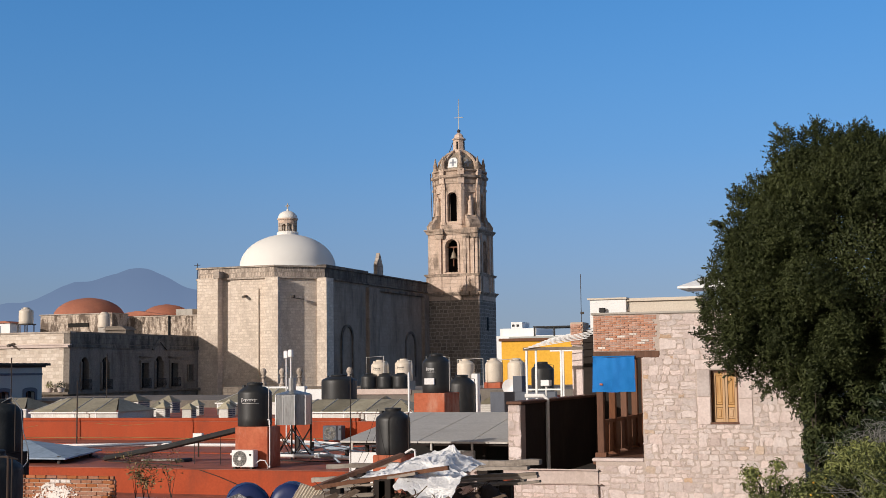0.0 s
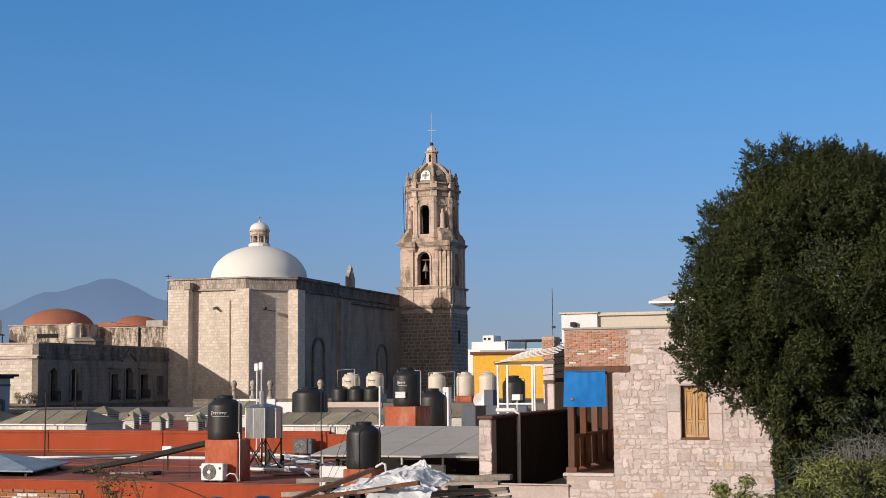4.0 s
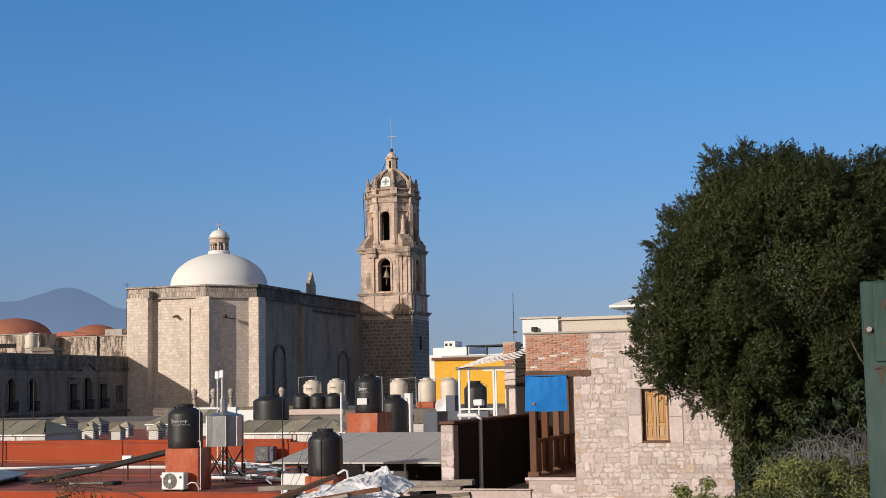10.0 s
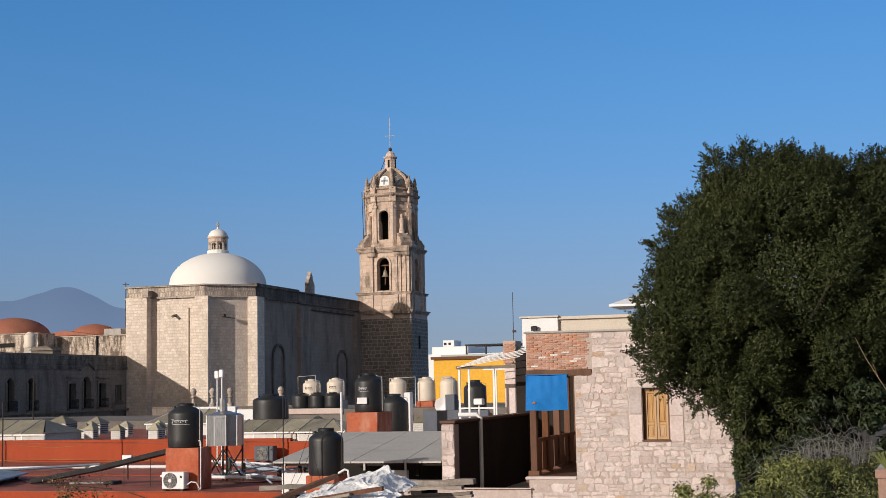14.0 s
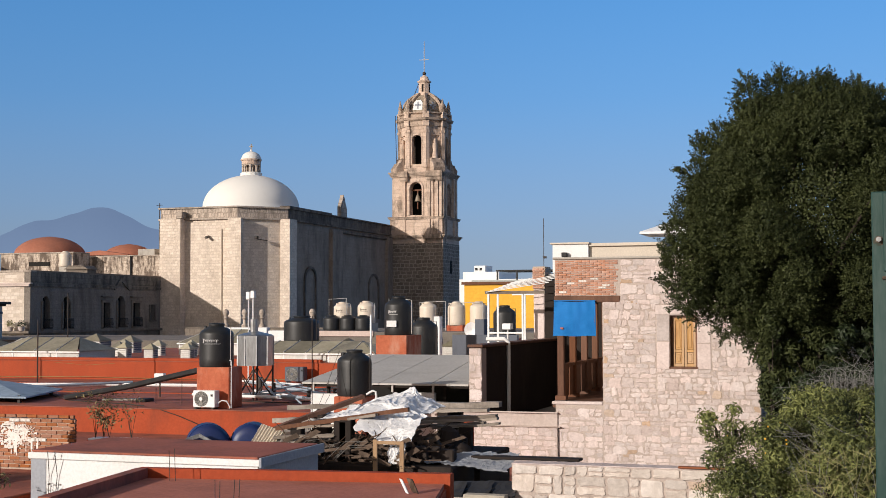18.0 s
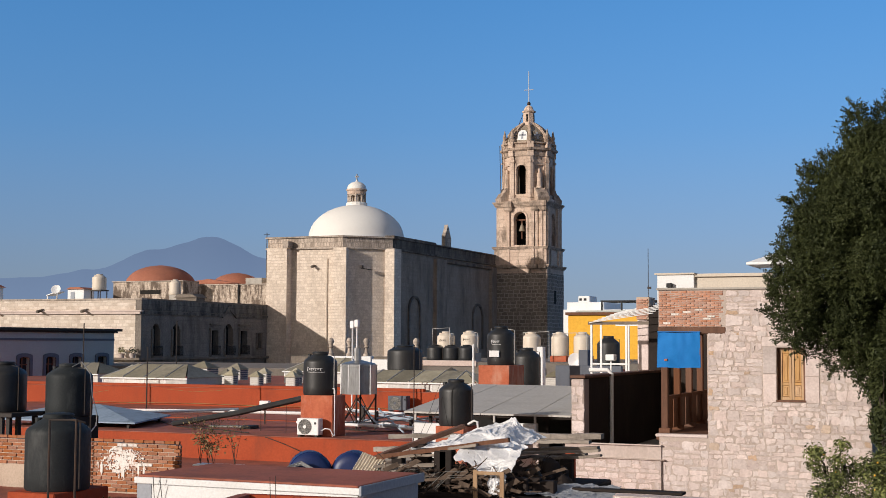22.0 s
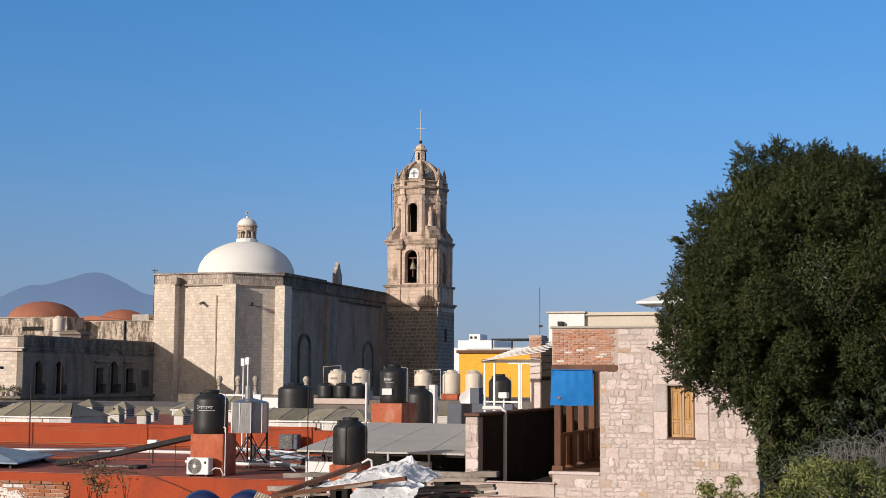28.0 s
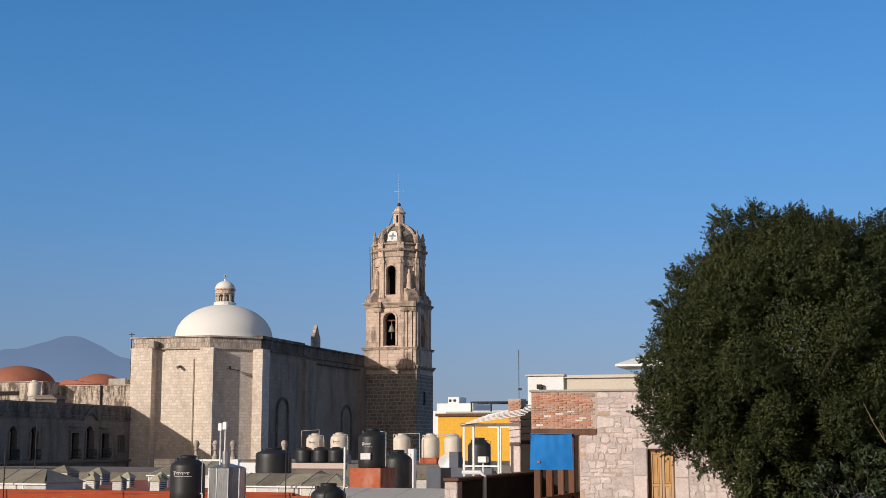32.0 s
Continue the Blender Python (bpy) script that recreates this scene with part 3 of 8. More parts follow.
AX0, AX1, AY, CH = -68.15, -59.8, 116.58, 3.65          # apse front, its chamfer
NX = AX1 + CH                                          # side wall of the nave
NY0, NY1 = AY + CH, 149.2
outline = [(AX0, AY), (AX1, AY), (NX, NY0), (NX, NY1), (-74.0, NY1), (-74.0, 127.0), (AX0 - 0.1, AY + 0.3)]


def grown(d):
    return [(AX0 - d, AY - d), (AX1 + d * 0.41, AY - d), (NX + d, NY0 - d * 0.41), (NX + d, NY1), (-74.0 - d, NY1), (-74.0 - d, 127.0), (AX0 - 0.1 - d, AY + 0.3)]


body = Geo().prism(outline, "z", 0, 18.3)
part("wall", body, church_stone, church)
# thin skin that carries the side's shade as a darker stone
part("nave_wall", Geo().box(NX, NX + 0.05, NY0, NY1, 0, 18.3), nave_stone, church, "weathered grey-brown nave wall with its shade in the colour")
part("chamfer_wall", Geo().prism([(AX1, AY), (NX, NY0), (NX + 0.035, NY0 - 0.035), (AX1 + 0.035, AY - 0.035)], "z", 0, 18.3), church_stone, church)
part("roof", Geo().prism(grown(-0.9), "z", 18.3, 18.9), concrete, church)
ring_out, ring_in = grown(0.12), grown(-0.75)
n = len(ring_out)
for i in range(n):
    j = (i + 1) % n
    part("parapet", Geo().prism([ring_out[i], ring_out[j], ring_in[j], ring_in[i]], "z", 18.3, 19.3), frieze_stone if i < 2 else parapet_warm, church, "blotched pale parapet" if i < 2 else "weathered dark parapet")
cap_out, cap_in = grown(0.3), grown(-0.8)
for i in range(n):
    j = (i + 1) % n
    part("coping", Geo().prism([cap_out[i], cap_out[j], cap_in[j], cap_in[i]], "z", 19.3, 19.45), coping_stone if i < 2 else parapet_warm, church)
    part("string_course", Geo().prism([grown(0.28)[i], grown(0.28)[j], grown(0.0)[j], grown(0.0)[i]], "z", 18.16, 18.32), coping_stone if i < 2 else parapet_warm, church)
# buttresses
bt = Geo().box(-67.85, -65.55, AY - 1.0, AY + 0.5, 0, 18.3)
part("buttress", bt, church_stone, church)
part("buttress_cap", Geo().box(-66.0, -65.35, AY - 1.12, AY + 0.2, 18.3, 18.95), coping_stone, church)
part("buttress", Geo().prism([(AX1 - 0.78, AY - 0.53), (AX1 + 0.65, AY - 0.53), (AX1 + 0.42, AY + 0.6), (AX1 - 0.78, AY + 0.3)], "z", 0, 18.25), church_stone, church)
part("buttress", Geo().prism([(NX - 0.42, NY0 - 0.75), (NX + 0.62, NY0 - 0.75), (NX + 0.62, NY0 + 0.9), (NX - 0.3, NY0 + 0.9)], "z", 0, 18.25), church_stone, church)
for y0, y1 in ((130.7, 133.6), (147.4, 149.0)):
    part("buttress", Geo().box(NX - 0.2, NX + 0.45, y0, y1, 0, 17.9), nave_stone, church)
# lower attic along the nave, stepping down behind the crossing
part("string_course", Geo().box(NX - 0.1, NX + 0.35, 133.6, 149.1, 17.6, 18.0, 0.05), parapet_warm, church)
# arched recesses with windows in the nave wall
for yc, w, zt, zb in ((125.6, 2.6, 13.5, 8.2), (143.6, 2.8, 13.2, 8.2)):
    fr = Geo()
    r = w / 2
    arc_o = [(yc - (r + 0.25) * math.cos(math.pi * i / 12), zt - r + (r + 0.25) * math.sin(math.pi * i / 12)) for i in range(13)]
    arc_i = [(yc - r * math.cos(math.pi * i / 12), zt - r + r * math.sin(math.pi * i / 12)) for i in range(13)]
    fr.prism([(yc - r - 0.25, zb)] + arc_o + [(yc + r + 0.25, zb), (yc + r, zb)] + arc_i[::-1] + [(yc - r, zb)], "x", NX - 0.1, NX + 0.22)
    wd = part("arched_window", fr, parapet_warm, church, "blind round-headed window recess")
    part("pane", Geo().prism([(yc - r, zb)] + arc_i + [(yc + r, zb)], "x", NX - 0.05, NX + 0.03), dark_stone, wd)
# little bell gable on the nave roof
gb = Geo().prism([(134.2, 18.6), (136.0, 18.6), (136.0, 20.5), (135.6, 21.0), (135.4, 21.5), (135.0, 21.95), (134.75, 21.4), (134.2, 20.6)], "x", NX - 0.5, NX - 0.1)
part("bell_gable", gb, coping_stone, church, "small stone bell gable on the nave")
part("raised_coping", Geo().box(NX - 0.8, NX + 0.25, NY0, 130.9, 19.45, 19.62), parapet_warm, church)
part("drain_pipe", Geo().tube([(-61.5, AY - 0.12, 8.2), (-61.5, AY - 0.12, 17.2)], 0.05, 6), beige_wall, church)
part("waterspout", Geo().tube([(-62.9, AY + 0.1, 16.5), (-62.9, AY - 0.7, 16.35)], 0.14, 6), dark_stone, church)
part("floodlight", Geo().box(-58.25, -57.95, 117.1, 117.5, 16.2, 16.5, 0.03).tube([(-58.1, 117.3, 16.2), (-57.6, 118.7, 16.1)], 0.04), dark_metal, church)
part("aerial", Geo().tube([(-68.75, AY + 0.5, 12), (-68.75, AY + 0.5, 20.0)], 0.04).tube([(-69.1, AY + 0.5, 19.8), (-68.4, AY + 0.5, 19.8)], 0.03), dark_metal, church)

# dome over the crossing
DX, DY, DR = -63.55, 127.0, 5.1
prof = [(DR + 0.1, 18.8), (DR + 0.1, 19.9), (DR, 20.05)] + [(DR * math.cos(a), 20.05 + 3.55 * math.sin(a)) for a in (radians(6 * k) for k in range(1, 14))] + [(0.9, 23.62)]
dome = part("dome", Geo().lathe(DX, DY, prof, 56), white_dome, church, "smooth white lime-washed dome", smooth=True)
part("lantern_base", Geo().lathe(DX, DY, [(1.15, 23.4), (1.15, 23.8), (1.0, 23.9)], 16), white_dome, dome)
for i in range(8):
    a = radians(22.5 + 45 * i)
    part("lantern_pier", Geo().lathe(DX + 0.86 * math.cos(a), DY + 0.86 * math.sin(a), [(0.16, 23.85), (0.16, 25.0)], 6), coping_stone, dome)
part("lantern_core", Geo().lathe(DX, DY, [(0.55, 23.8), (0.55, 25.0)], 8), coping_stone, dome)
for i in range(8):
    a = radians(45 * i)
    m8 = Matrix.Translation((DX, DY, 0)) @ Matrix.Rotation(a + math.pi / 2, 4, "Z")
    ag = Geo().arch_wall("y", -0.9, -0.74, -0.36, 0.36, 23.85, 24.85, -0.24, 0.24, 23.9, 24.65, 8)
    ag.v = [tuple(m8 @ Vector(p)) for p in ag.v]
    part("lantern_arch", ag, coping_stone, dome)
part("lantern_band", Geo().lathe(DX, DY, [(1.02, 24.75), (1.02, 25.1), (1.12, 25.15), (1.12, 25.3)], 16), tower_stone, dome)
part("lantern_cupola", Geo().lathe(DX, DY, [(1.08, 25.3)] + [(1.05 * math.cos(radians(10 * k)), 25.3 + 0.85 * math.sin(radians(10 * k))) for k in range(0, 9)] + [(0.12, 26.2), (0.1, 26.35)], 20), white_dome, dome, smooth=True)
part("cross", Geo().box(DX - 0.05, DX + 0.05, DY - 0.04, DY + 0.04, 26.3, 26.95).box(DX - 0.2, DX + 0.2, DY - 0.04, DY + 0.04, 26.62, 26.74), coping_stone, dome)

# bell tower
TX0, TX1, TY0, TY1 = -56.2, -49.35, 149.1, 155.5
TX, TY = (TX0 + TX1) / 2, (TY0 + TY1) / 2
tower = thing("bell_tower", (TX, TY, 0), "two-tiered baroque stone bell tower with iron cross", "tower")
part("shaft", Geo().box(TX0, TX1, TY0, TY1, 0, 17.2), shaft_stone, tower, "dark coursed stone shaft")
part("upper_shaft", Geo().box(TX0 + 0.02, TX1 - 0.02, TY0 + 0.02, TY1 - 0.02, 17.2, 17.8), tower_stone, tower)
part("slit_window", Geo().box(TX1 - 0.05, TX1 + 0.03, TY0 + 2.6, TY0 + 3.3, 13.6, 15.2), dark_void, tower)


def moulding(z, h, out, x0=TX0, x1=TX1, y0=TY0, y1=TY1, steps=3):
    gm = Geo()
    for k in range(steps):
        o = out * (k + 1) / steps
        gm.box(x0 - o, x1 + o, y0 - o, y1 + o, z + h * k / steps, z + h * (k + 1) / steps - 0.005)
    return gm


part("cornice", moulding(17.75, 0.45, 0.3), tower_trim, tower)
part("plinth", Geo().box(TX0 + 0.1, TX1 - 0.1, TY0 + 0.1, TY1 - 0.1, 18.2, 20.2), tower_stone, tower)
part("cornice", moulding(20.1, 0.3, 0.15), tower_trim, tower)
hx = TX - 0.1
for axis, a, b, u0, u1, h0 in (("y", TY0 + 0.3, TY0 + 1.3, TX0 + 0.3, TX1 - 0.3, hx), ("y", TY1 - 1.3, TY1 - 0.3, TX0 + 0.3, TX1 - 0.3, hx), ("x", TX1 - 1.3, TX1 - 0.3, TY0 + 1.3, TY1 - 1.3, TY), ("x", TX0 + 0.3, TX0 + 1.3, TY0 + 1.3, TY1 - 1.3, TY)):
    part("belfry_wall", Geo().arch_wall(axis, a, b, u0, u1, 20.3, 25.2, h0 - 0.76, h0 + 0.76, 20.6, 24.55), tower_stone, tower)
part("belfry_floor", Geo().box(TX0 + 1.3, TX1 - 1.3, TY0 + 1.3, TY1 - 1.3, 20.2, 20.4), dark_stone, tower)
part("belfry_vault", Geo().box(TX0 + 0.4, TX1 - 0.4, TY0 + 0.4, TY1 - 0.4, 25.0, 25.4), dark_stone, tower)
# added near-black sheet: the belfry's inner darkness, not a wall of it
part("belfry_dark_sheet", Geo().box(TX0 + 1.3, TX1 - 1.4, TY - 0.1, TY + 0.1, 20.4, 25.0), dark_void, tower)
for sx in (TX0 + 1.5, TX1 - 2.0, TX1 - 0.95):
    for o in ((0.0, 0.4) if sx > TX else (0.2,)):
        part("pilaster", Geo().box(sx + o, sx + o + 0.34, TY0 + 0.02 + o * 0.3, TY0 + 0.32, 20.3, 25.2), tower_stone, tower)
        part("pilaster_base", Geo().box(sx + o - 0.05, sx + o + 0.39, TY0 - 0.06 + o * 0.3, TY0 + 0.32, 18.25, 20.1), tower_stone, tower)
for sy in (TY0 + 0.4, TY0 + 1.2, TY0 + 4.3, TY0 + 5.2):
    part("pilaster", Geo().box(TX1 - 0.32, TX1 - 0.02, sy, sy + 0.5, 20.3, 25.2), tower_stone, tower)
    part("pilaster_base", Geo().box(TX1 - 0.2, TX1 + 0.06, sy - 0.05, sy + 0.55, 18.25, 20.1), tower_stone, tower)
part("archivolt", Geo().prism([(hx - 1.0, 20.6)] + [(hx - 1.0 * math.cos(math.pi * i / 12), 23.8 + 1.0 * math.sin(math.pi * i / 12)) for i in range(13)] + [(hx + 1.0, 20.6), (hx + 0.78, 20.6)] + [(hx + 0.78 * math.cos(math.pi * i / 12), 23.8 + 0.78 * math.sin(math.pi * i / 12)) for i in range(13)] + [(hx - 0.78, 20.6)], "y", TY0 + 0.18, TY0 + 0.32), tower_stone, tower)
part("cornice", moulding(25.2, 0.6, 0.35, TX0 + 0.25, TX1 - 0.25, TY0 + 0.25, TY1 - 0.25, 4), tower_trim, tower)
bell = part("bell", Geo().lathe(hx, TY0 + 1.0, [(0.42, 22.3), (0.36, 22.42), (0.27, 22.7), (0.2, 23.0), (0.1, 23.1), (0.05, 23.3)], 16), bronze, tower, "greenish bronze bell", smooth=True)
part("yoke", Geo().box(hx - 0.75, hx + 0.75, TY0 + 0.9, TY0 + 1.1, 23.6, 23.75).box(hx - 0.05, hx + 0.05, TY0 + 0.95, TY0 + 1.05, 21.4, 23.6), timber, tower)
# octagonal upper tier
R8 = 2.85 / math.cos(math.pi / 8)
part("octagon_base", Geo().lathe(TX, TY, [(R8 + 0.25, 25.8), (R8 + 0.25, 26.2), (R8, 26.4)], 8, math.pi / 8), tower_stone, tower)
for i in range(8):
    a = radians(-90 + 45 * i)
    m8 = Matrix.Translation((TX, TY, 0)) @ Matrix.Rotation(a + math.pi / 2, 4, "Z")
    half = 2.85 * math.tan(math.pi / 8)
    gf = Geo()
    if i % 2 == 0:
        gf.arch_wall("y", -2.85, -2.2, -half, half, 26.4, 31.4, -0.6, 0.6, 26.75, 30.3)
    else:
        gf.box(-half, half, -2.65, -2.2, 26.4, 31.4)
        gf.box(-half, -0.65, -2.85, -2.65, 26.4, 31.4).box(0.65, half, -2.85, -2.65, 26.4, 31.4).box(-0.65, 0.65, -2.85, -2.65, 30.3, 31.4)
    for s in (-1, 1):
        x = s * (half - 0.12)
        gf.box(x - 0.2, x + 0.2, -3.0, -2.8, 26.4, 31.3).box(x - 0.27, x + 0.27, -3.07, -2.8, 30.6, 30.85).box(x - 0.27, x + 0.27, -3.07, -2.8, 26.3, 26.7)
    gf.v = [tuple(m8 @ Vector(p)) for p in gf.v]
    part("octagon_face", gf, tower_stone, tower)
    if i % 2:
        st = Geo().lathe(0, 0, [(0.5, 26.4), (0.45, 27.0), (0.34, 27.1), (0.36, 27.8), (0.26, 28.4), (0.33, 28.9), (0.3, 29.25), (0.13, 29.35), (0.18, 29.55), (0.14, 29.8), (0.03, 29.88)], 12)
        st.v = [tuple(m8 @ Vector((p[0], p[1] - 2.9, p[2]))) for p in st.v]
        solo("niche_statue", st, tower_stone, "weathered stone statue standing in a tower niche", "statue", "tower statues", smooth=True)
# near-black core added so that the octagon's arches look unlit inside
part("belfry_dark_core", Geo().lathe(TX, TY, [(1.2, 25.8), (1.2, 32.0)], 8), dark_void, tower)
part("cornice", Geo().lathe(TX, TY, [(R8 + 0.02, 31.3), (R8 + 0.12, 31.4), (R8 + 0.15, 31.9), (R8 + 0.45, 32.1), (R8 + 0.5, 32.35), (R8 + 0.1, 32.4), (R8 + 0.05, 32.8), (R8 + 0.3, 32.9), (R8 + 0.3, 33.05), (R8 - 0.4, 33.1)], 8, math.pi / 8), tower_trim, tower)
dm = Geo().lathe(TX, TY, [(2.65, 33.05), (2.62, 33.5), (2.4, 34.1), (2.0, 34.65), (1.4, 35.15), (0.8, 35.5), (0.7, 35.55)], 8, math.pi / 8)
part("tower_dome", dm, moss_stone, tower, "ribbed stone tower dome")
for i in range(8):
    a = radians(22.5 + 45 * i)
    c, s = math.cos(a), math.sin(a)
    part("rib", Geo().tube([(TX + r * c, TY + r * s, z) for r, z in ((2.72, 33.0), (2.68, 33.55), (2.45, 34.15), (2.05, 34.72), (1.45, 35.22), (0.82, 35.6))], 0.2, 6), tower_trim, tower)
    part("finial", Geo().lathe(TX + 2.95 * c, TY + 2.95 * s, [(0.3, 33.0), (0.3, 33.45), (0.2, 33.55), (0.28, 33.8), (0.2, 34.1), (0.05, 34.75)], 8), tower_trim, tower)
    b = radians(45 * i)
    m8 = Matrix.Translation((TX, TY, 0)) @ Matrix.Rotation(b + math.pi / 2, 4, "Z")
    tg = Geo().prism([(-0.6, 33.35), (0.6, 33.35), (0.55, 34.3), (0.25, 34.6), (-0.25, 34.6), (-0.55, 34.3)], "y", -2.52, -2.25)
    tg.v = [tuple(m8 @ Vector((p[0], p[1] + (p[2] - 33.3) * 0.28, p[2]))) for p in tg.v]
    tile = part("tile_panel", tg, white_wall if i == 6 else moss_stone, tower, "white tiled panel with a blue cross" if i == 6 else "")
    cr = Geo().box(-0.12, 0.12, -2.56, -2.45, 33.5, 34.4).box(-0.42, 0.42, -2.56, -2.45, 33.85, 34.1)
    cr.v = [tuple(m8 @ Vector((p[0], p[1] + (p[2] - 33.3) * 0.28 + 0.02, p[2]))) for p in cr.v]
    part("tile_cross", cr, cool_grey, tile)
part("lantern", Geo().lathe(TX, TY, [(0.95, 35.4), (0.95, 35.75), (0.72, 35.8), (0.68, 37.0), (0.85, 37.1), (0.85, 37.25), (0.6, 37.35), (0.5, 37.7), (0.15, 38.0)], 8, math.pi / 8), tower_stone, tower)
for i in range(4):
    a = radians(-90 + 90 * i)
    part("lantern_opening", Geo().lathe(TX + 0.6 * math.cos(a), TY + 0.6 * math.sin(a), [(0.14, 35.9), (0.14, 36.8)], 8), dark_void, tower)
# scrolled pedestals at the foot of the octagon and pinnacles on the cornice corners
for i in range(4):
    a = radians(-45 + 90 * i)
    m8 = Matrix.Translation((TX, TY, 0)) @ Matrix.Rotation(a + math.pi / 2, 4, "Z")
    vg = Geo().prism([(-2.6, 25.8), (-4.1, 25.8), (-4.15, 26.3), (-3.9, 26.6), (-3.75, 26.9), (-3.5, 27.0), (-3.3, 27.4), (-3.05, 27.5), (-2.6, 27.5)], "x", -0.75, 0.75)
    vg.v = [tuple(m8 @ Vector(p)) for p in vg.v]
    part("scroll", vg, tower_trim, tower, "carved scroll pedestal at the octagon's corner")
    sg = Geo()
    for s in (-1, 1):
        sg.tube([(s * 0.55, -3.05 - 0.35 * math.cos(t * 0.5), 27.35 - 0.05 * t + 0.2 * math.sin(t * 0.5)) for t in range(14)], 0.12, 6)
    sg.v = [tuple(m8 @ Vector(p)) for p in sg.v]
    part("volute", sg, tower_trim, tower)
for i in range(8):
    a = radians(22.5 + 45 * i)
    m8 = Matrix.Translation((TX, TY, 0)) @ Matrix.Rotation(a + math.pi / 2, 4, "Z")
    for z0, z1, o in ((31.3, 32.1, 0.22), (32.35, 33.1, 0.25)):
        kg = Geo().box(-0.4, 0.4, -R8 - o, -R8 + 0.3, z0, z1, 0.03)
        kg.v = [tuple(m8 @ Vector(p)) for p in kg.v]
        part("cornice_block", kg, tower_stone, tower)
for sx in (TX0 + 1.5, TX1 - 2.0, TX1 - 0.95):
    part("capital", Geo().box(sx - 0.08, sx + 0.82, TY0 - 0.06, TY0 + 0.34, 24.65, 24.8).box(sx - 0.14, sx + 0.88, TY0 - 0.12, TY0 + 0.34, 24.8, 25.15), tower_trim, tower)
    part("cornice_break", Geo().box(sx - 0.16, sx + 0.9, TY0 - 0.28, TY0 + 0.1, 25.2, 25.86), tower_trim, tower)
    part("cornice_break", Geo().box(sx - 0.12, sx + 0.86, TY0 - 0.42, TY0 + 0.1, 17.8, 18.24), tower_trim, tower)
part("orb", Geo().lathe(TX, TY, [(0.05, 37.95), (0.22, 38.1), (0.22, 38.3), (0.05, 38.45)], 12), dark_metal, tower)
part("cross", Geo().tube([(TX, TY, 38.3), (TX, TY, 41.4)], 0.05).tube([(TX - 0.6, TY, 39.9), (TX + 0.6, TY, 39.9)], 0.04).tube([(TX, TY, 41.2), (TX, TY, 42.2)], 0.045), grey_sheet, tower, "tall pale iron cross")
part("cable", Geo().tube([(TX0 + 0.55, TY0 + 1.2, 26.3), (TX0 + 0.45, TY0 + 1.0, 32.8)], 0.04).tube([(TX0 + 0.85, TY0 + 1.2, 26.3), (TX0 + 0.75, TY0 + 1.0, 32.8)], 0.04).tube([(TX - 1.3, TY - 0.6, 35.0), (TX - 0.5, TY, 37.5)], 0.04), dark_metal, tower)

# ---- convent house beside the church ----
house = thing("convent_house", (-75, 105, 0), "old two-storey stone house with side wall darkened for shade", "house")
HX1, HY0, HY1, HZ = -67.75, 94.53, 117.0, 12.6
part("front_wall", Geo().box(-100, HX1 - 0.6, HY0, HY0 + 0.7, 0, HZ - 0.15), house_stone, house, "sunlit pale ashlar front wall")
openings = [(96.25, 97.2, 7.65, 10.45, True), (99.25, 100.3, 7.65, 10.45, True), (105.45, 106.55, 7.65, 9.95, False), (107.9, 109.1, 7.65, 10.6, True), (110.5, 111.7, 7.7, 9.95, False), (113.7, 114.4, 8.3, 9.8, False)]
edge = HY0
for a, b, z0, z1, round_head in openings:
    # side wall and bays take the plaster darkened for shade
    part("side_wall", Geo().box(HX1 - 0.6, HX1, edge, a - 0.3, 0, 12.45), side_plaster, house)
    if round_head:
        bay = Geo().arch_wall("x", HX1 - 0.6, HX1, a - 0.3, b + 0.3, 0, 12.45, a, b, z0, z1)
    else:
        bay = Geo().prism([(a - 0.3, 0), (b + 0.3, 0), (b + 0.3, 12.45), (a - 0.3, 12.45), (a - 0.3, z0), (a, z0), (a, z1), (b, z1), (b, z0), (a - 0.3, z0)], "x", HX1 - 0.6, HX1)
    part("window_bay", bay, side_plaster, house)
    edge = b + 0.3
part("side_wall", Geo().box(HX1 - 0.6, HX1, edge, HY1, 0, 12.45), side_plaster, house, "weathered side wall with its shade in the dark colour")
for a, b, z0, z1, round_head in openings:
    fr = Geo().box(HX1 + 0.0, HX1 + 0.1, a - 0.22, a, z0, z1 - (0.45 if round_head else 0)).box(HX1, HX1 + 0.1, b, b + 0.22, z0, z1 - (0.45 if round_head else 0)).box(HX1, HX1 + 0.28, a - 0.2, b + 0.2, z0 - 0.15, z0)
    if not round_head and z1 > 9.9:
        fr.box(HX1, HX1 + 0.16, a - 0.3, b + 0.3, z1, z1 + 0.25).box(HX1, HX1 + 0.25, a - 0.4, b + 0.4, z1 + 0.5, z1 + 0.62)
    wn = part("window", fr, dark_stone, house)
    part("pane", Geo().box(HX1 - 0.55, HX1 - 0.45, a, b, z0, z1), window_glass, wn)
    if z1 - z0 > 2:
        part("balcony_floor", Geo().box(HX1 + 0.1, HX1 + 0.34, a - 0.14, b + 0.14, z0 + 0.004, z0 + 0.05), iron, wn)
        for k in range(9):
            y = a - 0.1 + (b - a + 0.2) * k / 8
            part("baluster", Geo().tube([(HX1 + 0.3, y, z0 + 0.05), (HX1 + 0.36, y, z0 + 0.3), (HX1 + 0.3, y, z0 + 0.85)], 0.03, 4), iron, wn)
        part("balcony_rail", Geo().tube([(HX1 + 0.3, a - 0.1, z0 + 0.85), (HX1 + 0.3, b + 0.1, z0 + 0.85)], 0.03), iron, wn)
